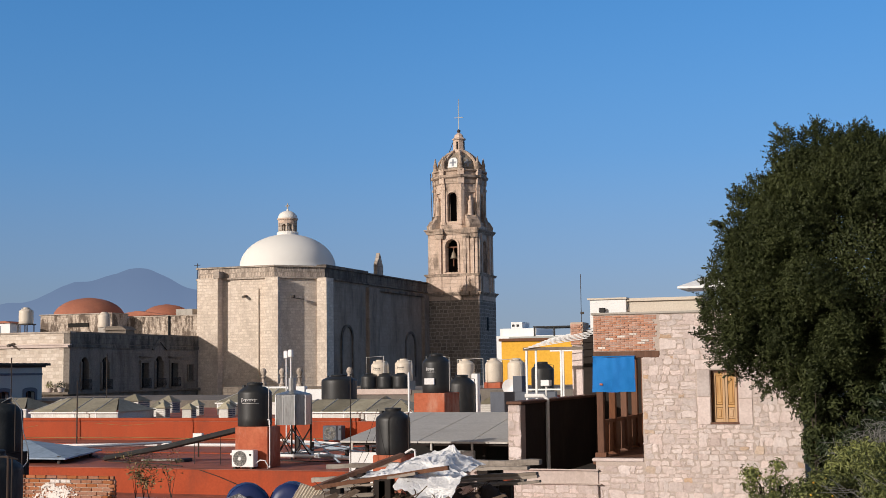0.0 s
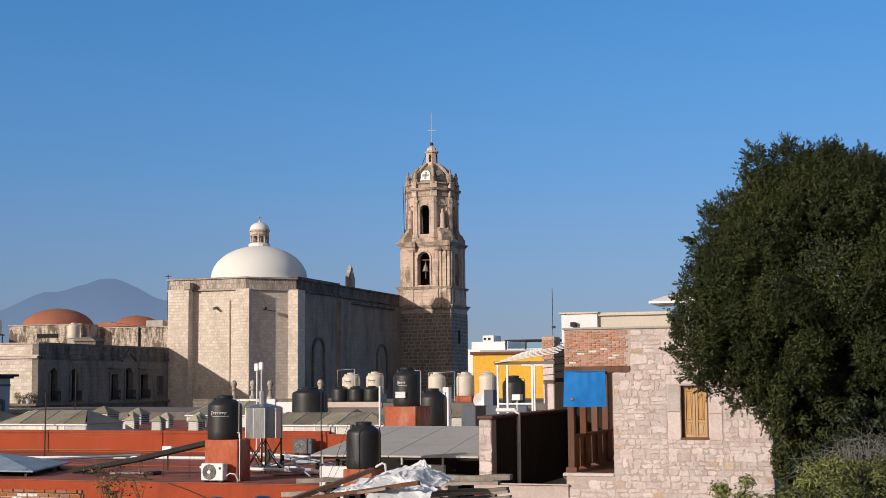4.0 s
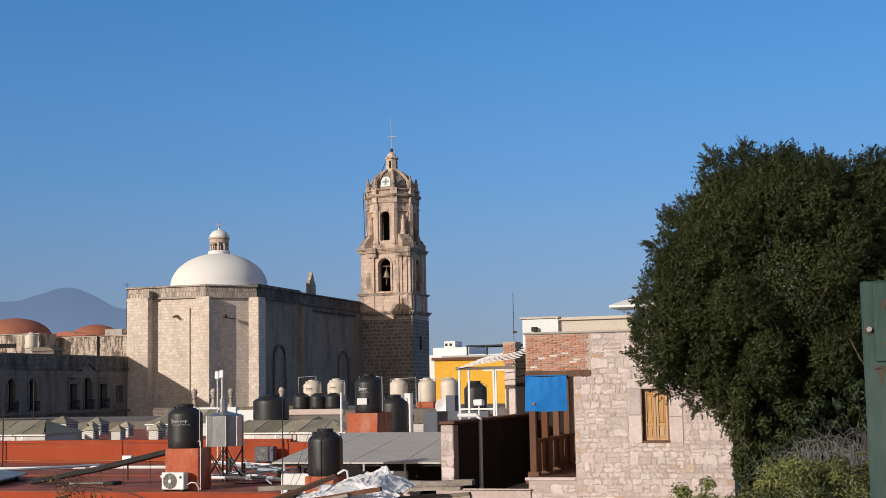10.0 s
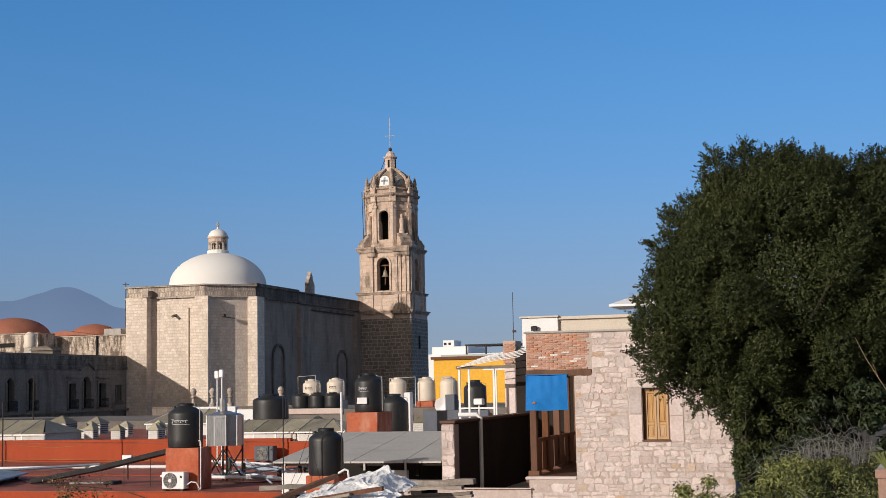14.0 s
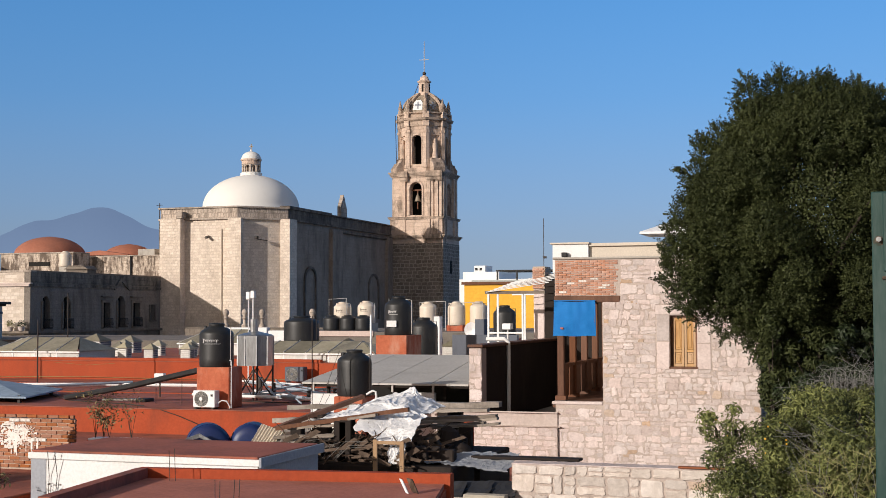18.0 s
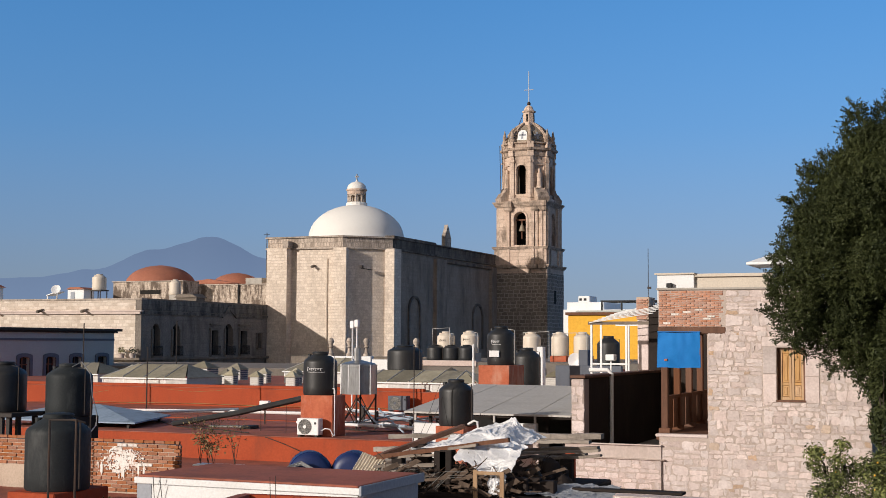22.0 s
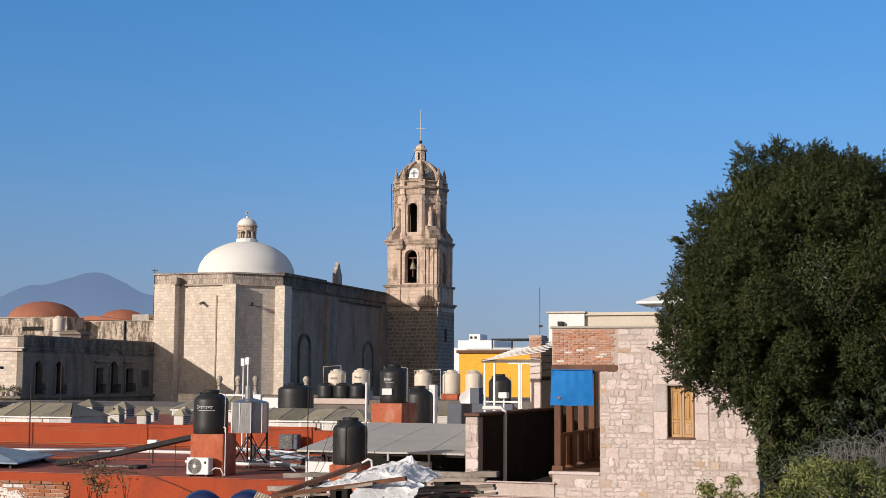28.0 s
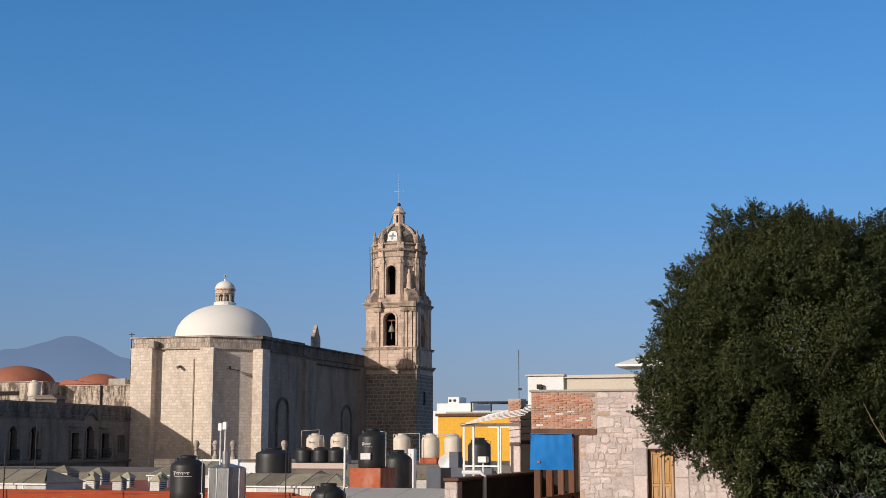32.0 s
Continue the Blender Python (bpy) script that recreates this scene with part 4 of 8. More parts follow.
part("window_hood", Geo().prism([(106.9, 11.5), (107.4, 11.5), (108.5, 12.42), (109.6, 11.5), (110.1, 11.5), (109.75, 11.1), (108.5, 11.9), (107.25, 11.1)], "x", HX1 + 0.04, HX1 + 0.15), parapet_stone, house)
part("cornice", Geo().box(-100, HX1 + 0.0, HY0 - 0.22, HY0, 11.25, 11.45).box(-100, HX1 + 0.22, HY0 - 0.3, HY0, 11.45, 11.55), lintel_stone, house)
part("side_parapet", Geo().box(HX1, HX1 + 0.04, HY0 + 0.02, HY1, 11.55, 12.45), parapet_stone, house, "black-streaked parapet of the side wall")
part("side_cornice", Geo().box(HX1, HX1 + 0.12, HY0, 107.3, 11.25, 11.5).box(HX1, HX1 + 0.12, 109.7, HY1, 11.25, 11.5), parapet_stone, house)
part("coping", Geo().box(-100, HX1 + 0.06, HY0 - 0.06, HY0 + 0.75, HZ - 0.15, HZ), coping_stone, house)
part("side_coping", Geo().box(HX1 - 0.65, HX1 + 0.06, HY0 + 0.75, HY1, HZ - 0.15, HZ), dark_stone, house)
part("roof", Geo().box(-100, HX1 - 0.6, HY0 + 0.7, HY1, 11.4, 11.8), concrete, house)
part("ledge", Geo().box(HX1, HX1 + 0.3, HY0, HY1, 7.3, 7.5).box(-76, HX1 + 0.3, HY0 - 0.6, HY0, 7.3, 7.5), dark_stone, house)
for x in (-73.4, -78.2, -83.3, -88.4):
    part("gargoyle", Geo().tube([(x, HY0, 11.62), (x + 0.05, HY0 - 0.9, 11.45)], 0.13, 6), dark_stone, house)
# upper storey set back, with clay domes
upper = thing("cloister_range", (-78, 112, 11.8), "set-back cloister range of old stone with two clay domes", "house")
part("wall", Geo().box(-84.4, -75.92, 112.8, 113.3, 11.8, 14.95), old_wall, upper)
part("wall", Geo().box(-76.4, -75.92, 113.3, 115.7, 11.8, 14.95), old_wall, upper)
part("wall", Geo().box(-75.92, -67.65, 115.7, 116.1, 11.8, 14.65), old_wall, upper)
part("coping", Geo().box(-84.5, -75.82, 112.7, 113.4, 14.95, 15.05).box(-76.4, -75.82, 113.4, 115.62, 14.95, 15.05).box(-75.8, -67.55, 115.62, 116.2, 14.65, 14.75), coping_stone, upper)
part("back_wall", Geo().box(-86, -74.5, 125.4, 126, 11.8, 14.7), old_wall, upper)
part("side_wall", Geo().box(-68.1, -67.65, 116.1, 118.5, 11.8, 14.65), old_wall, upper)
for hx0, hx1, zt, zr in ((-87.0, -85.0, 14.1, 14.32), (-98.6, -96.7, 14.45, 14.75)):
    rh = thing("roof_hut", ((hx0 + hx1) / 2, 109, 11.8), "small white roof hut with a red roof", "hut", "roof huts")
    part("wall", Geo().box(hx0, hx1, 108.8, 110.5, 11.8, zt, 0.02), white_wall, rh)
    part("roof", Geo().prism([(hx0 - 0.15, zt), (hx1 + 0.25, zt), (hx1 - 0.5, zr), (hx0 + 0.4, zr)], "y", 108.65, 110.65), clay_dome, rh)
    part("door", Geo().box(hx0 + 0.4, hx0 + 0.9, 108.76, 108.8, 12.0, zt - 0.25), cool_grey, rh)
dish = thing("satellite_dish", (-87.9, 108.2, 11.8), "white satellite dish on a short roof mast", "dish")
part("mast", Geo().tube([(-87.9, 108.2, 11.8), (-87.9, 108.2, 14.0)], 0.05), grey_sheet, dish)
dg = Geo().lathe(0, 0, [(0.05, -0.16), (0.3, -0.1), (0.5, 0.0), (0.47, 0.02), (0.05, -0.12)], 18)
dm_ = Matrix.Translation((-87.9, 108.1, 14.1)) @ Matrix.Rotation(radians(62), 4, "X") @ Matrix.Rotation(radians(20), 4, "Y")
dg.v = [tuple(dm_ @ Vector(p)) for p in dg.v]
part("reflector", dg, white_metal, dish, smooth=True)
solo("roof_awning", Geo().prism([(-89.4, 13.45), (-88.0, 13.85), (-88.0, 13.92), (-89.4, 13.52)], "y", 108.4, 109.6).box(-89.35, -89.25, 108.5, 108.6, 11.8, 13.5).box(-88.15, -88.05, 108.5, 108.6, 11.8, 13.86), white_metal, "small white sloping awning on the roof", "awning")
part("roof", Geo().prism([(-84.3, 113.3), (-76.4, 113.3), (-76.4, 116.1), (-74.5, 116.1), (-74.5, 125.4), (-84.3, 125.4)], "z", 13.9, 14.1), concrete, upper)
part("slot_window", Geo().box(-81.0, -78.6, 112.72, 112.85, 13.7, 14.1), dark_void, upper)
part("drum", Geo().lathe(-82.9, 119, [(3.9, 13.5), (3.9, 14.9)], 32), old_wall, upper)
part("clay_dome", Geo().lathe(-82.9, 119, [(3.75, 14.8)] + [(3.7 * math.cos(radians(8 * k)), 14.9 + 2.1 * math.sin(radians(8 * k))) for k in range(0, 11)] + [(0.2, 17.02)], 40), clay_dome, upper, "broad terracotta dome", smooth=True)
part("clay_dome", Geo().lathe(-75.1, 121.7, [(2.9, 14.3)] + [(2.8 * math.cos(radians(8 * k)), 14.5 + 1.7 * math.sin(radians(8 * k))) for k in range(0, 11)] + [(0.2, 16.22)], 36), clay_dome, upper, "small terracotta dome", smooth=True)
part("clay_roof", Geo().prism([(-80.2, 14.9), (-72.5, 14.9), (-76.0, 15.4)], "y", 117.5, 119.0), clay_dome, upper)
part("chimney", Geo().box(-70.4, -68.5, 115.75, 116.8, 14.1, 15.35, 0.03), concrete, upper)
part("hut_roof", Geo().prism([(-71.4, 13.0), (-68.8, 13.0), (-69.4, 13.35), (-70.9, 13.35)], "y", 104.6, 106.4), dark_stone, upper)
part("hut_wall", Geo().box(-71.2, -69.0, 104.8, 106.2, 11.8, 13.0), dark_stone, upper)
part("drain_pipe", Geo().tube([(-71.1, 115.6, 12.0), (-71.1, 115.6, 14.7)], 0.1), iron, upper)


# ---- water tanks ----
def tank(name, x, y, z, d, h, material, label, group, prints=0, ink=None):
    """A moulded cylindrical roof tank: ribbed body, sloping shoulder, neck and screw lid, with a pipe."""
    ob = thing(name, (x, y, z), label, "water tank", group)
    r = d / 2
    sh = h * 0.76
    p = [(r * 0.96, z), (r, z + 0.04)]
    p += [(r * 1.006, z + sh * 0.25), (r, z + sh * 0.5), (r * 1.006, z + sh * 0.75), (r, z + sh - 0.04), (r * 0.99, z + sh + h * 0.01), (r * 0.955, z + sh + h * 0.035), (r * 0.88, z + sh + h * 0.065)]
    p += [(r * 0.7, z + h * 0.875), (r * 0.55, z + h * 0.915), (r * 0.47, z + h * 0.93), (r * 0.44, z + h * 0.95)]
    part("body", Geo().lathe(x, y, p, 48), material, ob, smooth=True)
    part("lid", Geo().lathe(x, y, [(r * 0.47, z + h * 0.945), (r * 0.48, z + h * 0.985), (r * 0.42, z + h), (0.02, z + h * 1.005)], 24), material, ob, smooth=True)
    part("neck", Geo().lathe(x - r * 0.62, y - r * 0.2, [(0.06, z + h * 0.86), (0.06, z + h * 0.94)], 10), material, ob)
    part("pipe", Geo().tube([(x + r + 0.04, y - r * 0.3, z + 0.05), (x + r + 0.04, y - r * 0.3, z + h * 0.9), (x + r * 0.6, y - r * 0.2, z + h * 0.92)], 0.014, 6), grey_sheet if prints else dark_metal, ob)
    if prints:
        # a moulded maker's mark: a looping stroke over an underline, following the curve
        wm = Geo()
        span = min(1.0, 0.2 * prints)
        for lo, hi, loops, rad in ((-2.0, -2.0 + span, 0.045, 0.008), (-1.9, -1.85 + span, 0.0, 0.006)):
            q = []
            for s in range(73):
                ph = s * 0.62
                a = lo + (hi - lo) * s / 72 + (0.05 * math.sin(ph) if loops else 0.0)
                zz = z + h * (0.60 if loops else 0.53) + loops * math.cos(ph) * (1.5 if s < 11 else 0.7 + 0.3 * math.sin(s * 0.31))
                q.append((x + (r + 0.006) * math.cos(a), y + (r + 0.006) * math.sin(a), zz))
            wm.tube(q, rad, 4)
        part("mark", wm, ink or lettering, ob, "dark maker's mark" if ink else "worn white maker's mark")
    return ob


def block(name, x0, x1, y0, y1, z0, z1, material, label, category, kind="", c=0.02, group=""):
    return solo(name, Geo().box(x0, x1, y0, y1, z0, z1, c), material, label, category, group, kind)


# ---- roofs of the block in front ----
def roof_block(name, x0, x1, y0, y1, z, wall, top, label, skin=0.03):
    """A flat-roofed body: its walls, and the coating on top as a part of its own."""
    ob = thing(name, ((x0 + x1) / 2, (y0 + y1) / 2, 0), label, "building")
    part("wall", Geo().box(x0, x1, y0, y1, 0, z - skin), wall, ob)
    part("roof", Geo().box(x0 - 0.02, x1 + 0.02, y0 - 0.02, y1 + 0.02, z - skin, z, 0.008), top, ob)
    return ob


roof_block("low_red_building", -42, -8.2, 21.2, 38.7, 5.0, red_wall, red_roof, "low flat roof with worn red coating")
mid_roof = roof_block("red_roofed_building", -46, -16.5, 38.7, 55.0, 5.83, red_wall, red_roof, "flat-roofed building with bright red walls and maroon roof")
part("roof_seam", Geo().box(-40, -20, 46.0, 46.12, 5.83, 5.86).box(-38, -18, 51.0, 51.15, 5.83, 5.87), red_wall, mid_roof)
back_roof = roof_block("skylight_building", -56, -17.5, 55.0, 76, 6.72, red_wall, red_roof, "red building with rows of skylights on its roof")
part("parapet", Geo().box(-56, -24.0, 54.98, 55.25, 6.72, 6.86, 0.02), red_wall, back_roof)
roof_block("church_side_roofs", -66, -36, 76, 93.5, 7.2, dark_grey_wall, dark_grey_roof, "grey flat roofs below the church")
tank_roof = roof_block("tank_building", -36, -15, 70.5, 89, 7.85, dark_grey_wall, dark_grey_roof, "flat concrete roof crowded with water tanks")
part("edge", Geo().box(-36, -27.5, 70.4, 70.9, 7.6, 7.92, 0.03), lintel_stone, tank_roof)
roof_block("plaza_houses", -60, -20, 93.6, 108, 6.9, dark_grey_wall, dark_grey_roof, "low houses round the church square")

# stone finials of the church yard wall
yard = solo("yard_wall", Geo().box(-56, -43, 99.6, 100.3, 6.9, 7.75, 0.05), dark_stone, "low dark stone wall of the church yard", "wall")
for x, y in ((-52.3, 99.95), (-50.55, 99.95), (-48.95, 99.95), (-44.4, 99.95)):
    solo("stone_finial", Geo().lathe(x, y, [(0.27, 7.75), (0.27, 7.95), (0.16, 8.05), (0.13, 8.4), (0.24, 8.55), (0.13, 8.63), (0.24, 8.85), (0.27, 9.0), (0.19, 9.2), (0.04, 9.3)], 12), coping_stone, "carved stone finial on the yard wall", "finial", "yard finials", smooth=True)


# ---- skylights ----
def long_skylight(x0, x1, y0, y1, z, eave, ridge_z, hip, bays, label):
    ob = thing("long_skylight", ((x0 + x1) / 2, (y0 + y1) / 2, z), label, "skylight", "long skylights")
    ym = (y0 + y1) / 2
    w = (x1 - x0) / bays
    for k in range(bays):
        a, b = x0 + w * k, x0 + w * (k + 1)
        part("side_panel", Geo().box(a + 0.03, b - 0.03, y0, y0 + 0.04, z, eave - 0.03), sky_side, ob)
        part("post", Geo().box(a - 0.03, a + 0.03, y0 - 0.015, y0 + 0.06, z, eave), white_metal, ob)
        ra, rb = min(max(a, x0 + hip), x1 - hip), min(max(b, x0 + hip), x1 - hip)
        for s, yy in ((1, y0 - 0.1), (-1, y1 + 0.1)):
            pg = Geo().add([(a + 0.015, yy, eave), (b - 0.015, yy, eave), (rb - 0.01, ym, ridge_z), (ra + 0.01, ym, ridge_z), (a + 0.015, yy, eave + 0.03), (b - 0.015, yy, eave + 0.03), (rb - 0.01, ym, ridge_z + 0.03), (ra + 0.01, ym, ridge_z + 0.03)], [(0, 3, 2, 1), (4, 5, 6, 7), (0, 1, 5, 4), (1, 2, 6, 5), (2, 3, 7, 6), (3, 0, 4, 7)])
            part("roof_panel", pg, sky_panel, ob)
            part("rib", Geo().tube([(a, yy, eave + 0.04), (ra, ym, ridge_z + 0.04)], 0.025, 4), grey_sheet, ob)
    for xx, rx in ((x0, x0 + hip), (x1, x1 - hip)):
        part("end_panel", Geo().add([(xx, y0, z), (xx, y1, z), (xx, y1, eave), (xx, y0, eave), (xx + (0.04 if rx > xx else -0.04), y0, z), (xx + (0.04 if rx > xx else -0.04), y1, z), (xx + (0.04 if rx > xx else -0.04), y1, eave), (xx + (0.04 if rx > xx else -0.04), y0, eave)], [(0, 1, 2, 3), (4, 7, 6, 5), (0, 4, 5, 1), (1, 5, 6, 2), (2, 6, 7, 3), (3, 7, 4, 0)]), sky_side, ob)
        s = -0.1 if rx > xx else 0.1
        part("hip_panel", Geo().add([(xx + s, y0 - 0.1, eave), (xx + s, y1 + 0.1, eave), (rx, ym, ridge_z), (xx + s, y0 - 0.1, eave + 0.03), (xx + s, y1 + 0.1, eave + 0.03), (rx, ym, ridge_z + 0.03)], [(0, 1, 2), (3, 5, 4), (0, 3, 4, 1), (1, 4, 5, 2), (2, 5, 3, 0)]), sky_panel, ob)
    part("eave", Geo().box(x0 - 0.1, x1 + 0.1, y0 - 0.13, y0 - 0.02, eave - 0.05, eave + 0.01), white_metal, ob)
    return ob


long_skylight(-41.9, -36.9, 55.4, 58.6, 6.72, 7.12, 7.75, 1.0, 4, "long hipped skylight of grimy panels with white sides")
long_skylight(-28.2, -21.6, 55.4, 58.8, 6.72, 7.12, 7.62, 1.2, 6, "long hipped skylight with white glazed sides")
long_skylight(-46.8, -43.9, 57.6, 60.2, 6.72, 7.2, 7.75, 0.9, 2, "short hipped skylight with white sides")
long_skylight(-36.0, -31.6, 63.5, 66.5, 6.72, 7.35, 8.05, 1.1, 3, "hipped skylight with pale green panels")


def vent_skylight(x, y, z, w, h, label):
    ob = thing("vent_skylight", (x, y, z), label, "skylight", "ventilator skylights")
    r = w / 2
    part("body", Geo().box(x - r, x + r, y - r, y + r, z, z + h * 0.62, 0.01), sky_side, ob)
    part("roof", Geo().add([(x - r - 0.1, y - r - 0.1, z + h * 0.62), (x + r + 0.1, y - r - 0.1, z + h * 0.62), (x + r + 0.1, y + r + 0.1, z + h * 0.62), (x - r - 0.1, y + r + 0.1, z + h * 0.62), (x, y, z + h)], [(3, 2, 1, 0), (0, 1, 4), (1, 2, 4), (2, 3, 4), (3, 0, 4)]), sky_panel, ob)
    # dark louvre backing on the right side only, doubling as that side's shade
    part("opening", Geo().box(x + r, x + r + 0.012, y - r + 0.05, y + r - 0.05, z + h * 0.08, z + h * 0.58), slate_paint, ob)
    for k in range(4):
        zz = z + h * (0.12 + 0.12 * k)
        part("louvre", Geo().box(x + r, x + r + 0.05, y - r + 0.04, y + r - 0.04, zz, zz + 0.03).box(x - r + 0.06, x + r - 0.06, y - r - 0.025, y - r, zz, zz + 0.02), grey_sheet, ob)
    return ob


for x, y, w, h in ((-36.35, 58.6, 0.5, 0.8), (-39.2, 63.2, 0.55, 0.85), (-34.3, 57.7, 0.5, 0.78), (-36.5, 62.2, 0.52, 0.85), (-32.2, 57.6, 0.5, 0.8), (-34.9, 62.8, 0.5, 0.85), (-33.6, 60.4, 0.5, 0.8), (-36.9, 66.6, 0.55, 0.9), (-34.0, 66.8, 0.55, 0.9), (-32.5, 61.6, 0.5, 0.82), (-37.9, 60.6, 0.5, 0.8), (-40.8, 66.4, 0.9, 1.0), (-42.8, 66.0, 1.2, 1.1), (-30.6, 57.0, 0.7, 0.8), (-27.2, 66.0, 0.8, 0.9), (-20.3, 62.8, 0.8, 0.9), (-45.5, 62.8, 0.8, 0.9)):
    vent_skylight(x, y, 6.72, w, h, "small white louvred skylight with pyramid cap")
solo("white_parapet_block", Geo().box(-35.4, -32.6, 67.2, 67.6, 6.72, 8.15, 0.03), white_wall, "bright white stub wall between the roofs", "wall")
block("white_parapet_block", -31.9, -30.4, 65.9, 66.2, 6.72, 8.0, white_wall, "bright white stub wall between the roofs", "wall")

# ---- pale house with arched windows, its side greyed for shade ----
gh = thing("grey_house", (-62, 73, 0), "pale plastered house, side greyed for shade, dark arched window surrounds", "house")
GX, GY0, GY1 = -59.4, 67.0, 79.65
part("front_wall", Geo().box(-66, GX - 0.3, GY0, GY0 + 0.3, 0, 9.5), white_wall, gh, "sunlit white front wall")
part("back_wall", Geo().box(-66, GX - 0.3, GY1 - 0.3, GY1, 0, 9.5), white_wall, gh)
part("roof", Geo().box(-66, GX - 0.3, GY0 + 0.3, GY1 - 0.3, 9.2, 9.4), concrete, gh)
bays = [70.07, 72.71, 75.44, 78.27]
cuts = [GY0] + [(a + b) / 2 for a, b in zip(bays, bays[1:])] + [GY1]
# side bays: a greyer copy of the white front, as if shaded
for i, yc in enumerate(bays):
    flat = lambda w, z, h, e: [(yc - e * w * math.cos(math.pi * k / 10), z + h * math.sin(math.pi * k / 10)) for k in range(11)]
    y0, y1, zs = cuts[i], cuts[i + 1], 7.72
    bay = Geo().prism([(y0, 0), (y1, 0), (y1, 4.8), (y0, 4.8)], "x", GX - 0.3, GX)
    bay.prism([(y0, 4.8), (yc - 0.52, 4.8), (yc - 0.52, 9.5), (y0, 9.5)], "x", GX - 0.3, GX).prism([(yc + 0.52, 4.8), (y1, 4.8), (y1, 9.5), (yc + 0.52, 9.5)], "x", GX - 0.3, GX)
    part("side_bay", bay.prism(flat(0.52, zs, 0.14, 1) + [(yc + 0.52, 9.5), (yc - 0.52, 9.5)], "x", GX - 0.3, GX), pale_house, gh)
    wn = part("window", Geo().prism([(yc - 0.78, 4.8)] + flat(0.78, zs + 0.18, 0.2, 1) + [(yc + 0.78, 4.8), (yc + 0.52, 4.8)] + flat(0.52, zs, 0.14, -1) + [(yc - 0.52, 4.8)], "x", GX - 0.02, GX + 0.08), slate_paint, gh, "dark blue-grey arched window surround")
    part("pane", Geo().box(GX - 0.27, GX - 0.24, yc - 0.6, yc + 0.6, 4.8, 7.93), window_glass, wn)
    part("frame", Geo().box(GX - 0.22, GX - 0.16, yc - 0.04, yc + 0.04, 4.8, 7.93 - 0.05), timber, wn)
    part("transom", Geo().box(GX - 0.21, GX - 0.17, yc - 0.6, yc + 0.6, 7.93 - 0.62, 7.93 - 0.54), timber, wn)
part("band", Geo().box(GX - 0.02, GX + 0.06, GY0, GY1, 8.95, 9.1, 0.01), slate_paint, gh)
part("cornice", Geo().box(-66.1, GX + 0.18, GY0 - 0.18, GY1 + 0.2, 9.5, 9.62, 0.01), iron, gh, "dark metal roof edge")
part("eave", Geo().box(-66.2, GX + 0.42, GY0 - 0.4, GY1 + 0.45, 9.62, 9.8, 0.02), iron, gh)

# potted plants on the ledge of the convent house
def leaves(name, pts, normals, size, material, parent=None, aspect=0.5, seed=1, label="", fold=0.15, along=None):
    """Many small leaves: each a pointed four-sided blade, bent along its middle."""
    rg = np.random.default_rng(seed)
    n = len(pts)
    pts = np.asarray(pts, float)
    d = rg.normal(size=(n, 3)) if along is None else np.asarray(along, float) + 0.55 * rg.normal(size=(n, 3))
    nn = np.asarray(normals, float) + 0.7 * rg.normal(size=(n, 3))
    nn /= np.linalg.norm(nn, axis=1)[:, None]
    d -= nn * np.sum(d * nn, 1)[:, None]
    d /= np.linalg.norm(d, axis=1)[:, None]
    s = np.cross(nn, d)
    L = size * rg.uniform(0.6, 1.3, (n, 1))
    a, b = pts - d * L * 0.5, pts + d * L * 0.5
    m = pts + nn * L * fold
    vs = np.stack([a, m - s * L * aspect * 0.5, b, m + s * L * aspect * 0.5], 1).reshape(-1, 3)
    me = bpy.data.meshes.new(name)
    me.vertices.add(4 * n)
    me.vertices.foreach_set("co", vs.astype(np.float32).ravel())
    me.loops.add(4 * n)
    me.loops.foreach_set("vertex_index", np.arange(4 * n, dtype=np.int32))
    me.polygons.add(n)
    me.polygons.foreach_set("loop_start", np.arange(0, 4 * n, 4, dtype=np.int32))
    me.polygons.foreach_set("loop_total", np.full(n, 4, np.int32))
    me.update()
    me.validate()
    me.materials.append(material)
    ob = new(name, me)
    if parent is not None:
        ob.parent = parent
        ob.matrix_parent_inverse = parent.matrix_basis.inverted()
    return tagged(ob, label)


def ball_points(c, r, n, rg, squash=1.0, shell=0.6):
    u = rg.normal(size=(n, 3))
    u /= np.linalg.norm(u, axis=1)[:, None]
    k = r * (shell + (1 - shell) * rg.random((n, 1)) ** 0.6)
    p = u * k
    p[:, 2] *= squash
    return p + np.asarray(c), u


RG = np.random.default_rng(5)
rh2 = random.Random(41)
for x, w, mt in ((-69.3, 0.55, pale_leaf), (-68.2, 0.5, dark_leaf)):
    pot = thing("potted_plant", (x, 94.0, 7.5), "leafy plant in a clay pot on the stone ledge", "potted plant", "ledge pots")
    part("pot", Geo().lathe(x, 94.0, [(0.2, 7.5), (0.29, 7.8), (0.32, 7.84), (0.28, 7.86)], 14), lintel_stone, pot, smooth=True)
    p, u = ball_points((x, 94.0, 8.1), 0.38, 130, RG, 0.9, 0.2)
    leaves("foliage", p, u, 0.15, mt, pot, seed=int(-x))

# ---- tanks on the far roofs ----
tank("roof_tank", -77.45, 101.4, 13.65, 1.3, 1.5, beige_plastic, "beige roof tank on a steel stand", "white tanks")
stand = Geo()
for dx in (-0.5, 0.5):
    for dy in (-0.5, 0.5):
        stand.tube([(-77.45 + dx, 101.4 + dy, 11.8), (-77.45 + dx, 101.4 + dy, 13.65)], 0.05)
solo("tank_stand", stand.box(-78.1, -76.8, 100.8, 102.0, 13.55, 13.65), dark_metal, "dark steel stand under a roof tank", "stand")
tank("roof_tank", -71.9, 105.6, 13.3, 1.1, 1.45, beige_plastic, "beige roof tank above the dark wall", "white tanks")
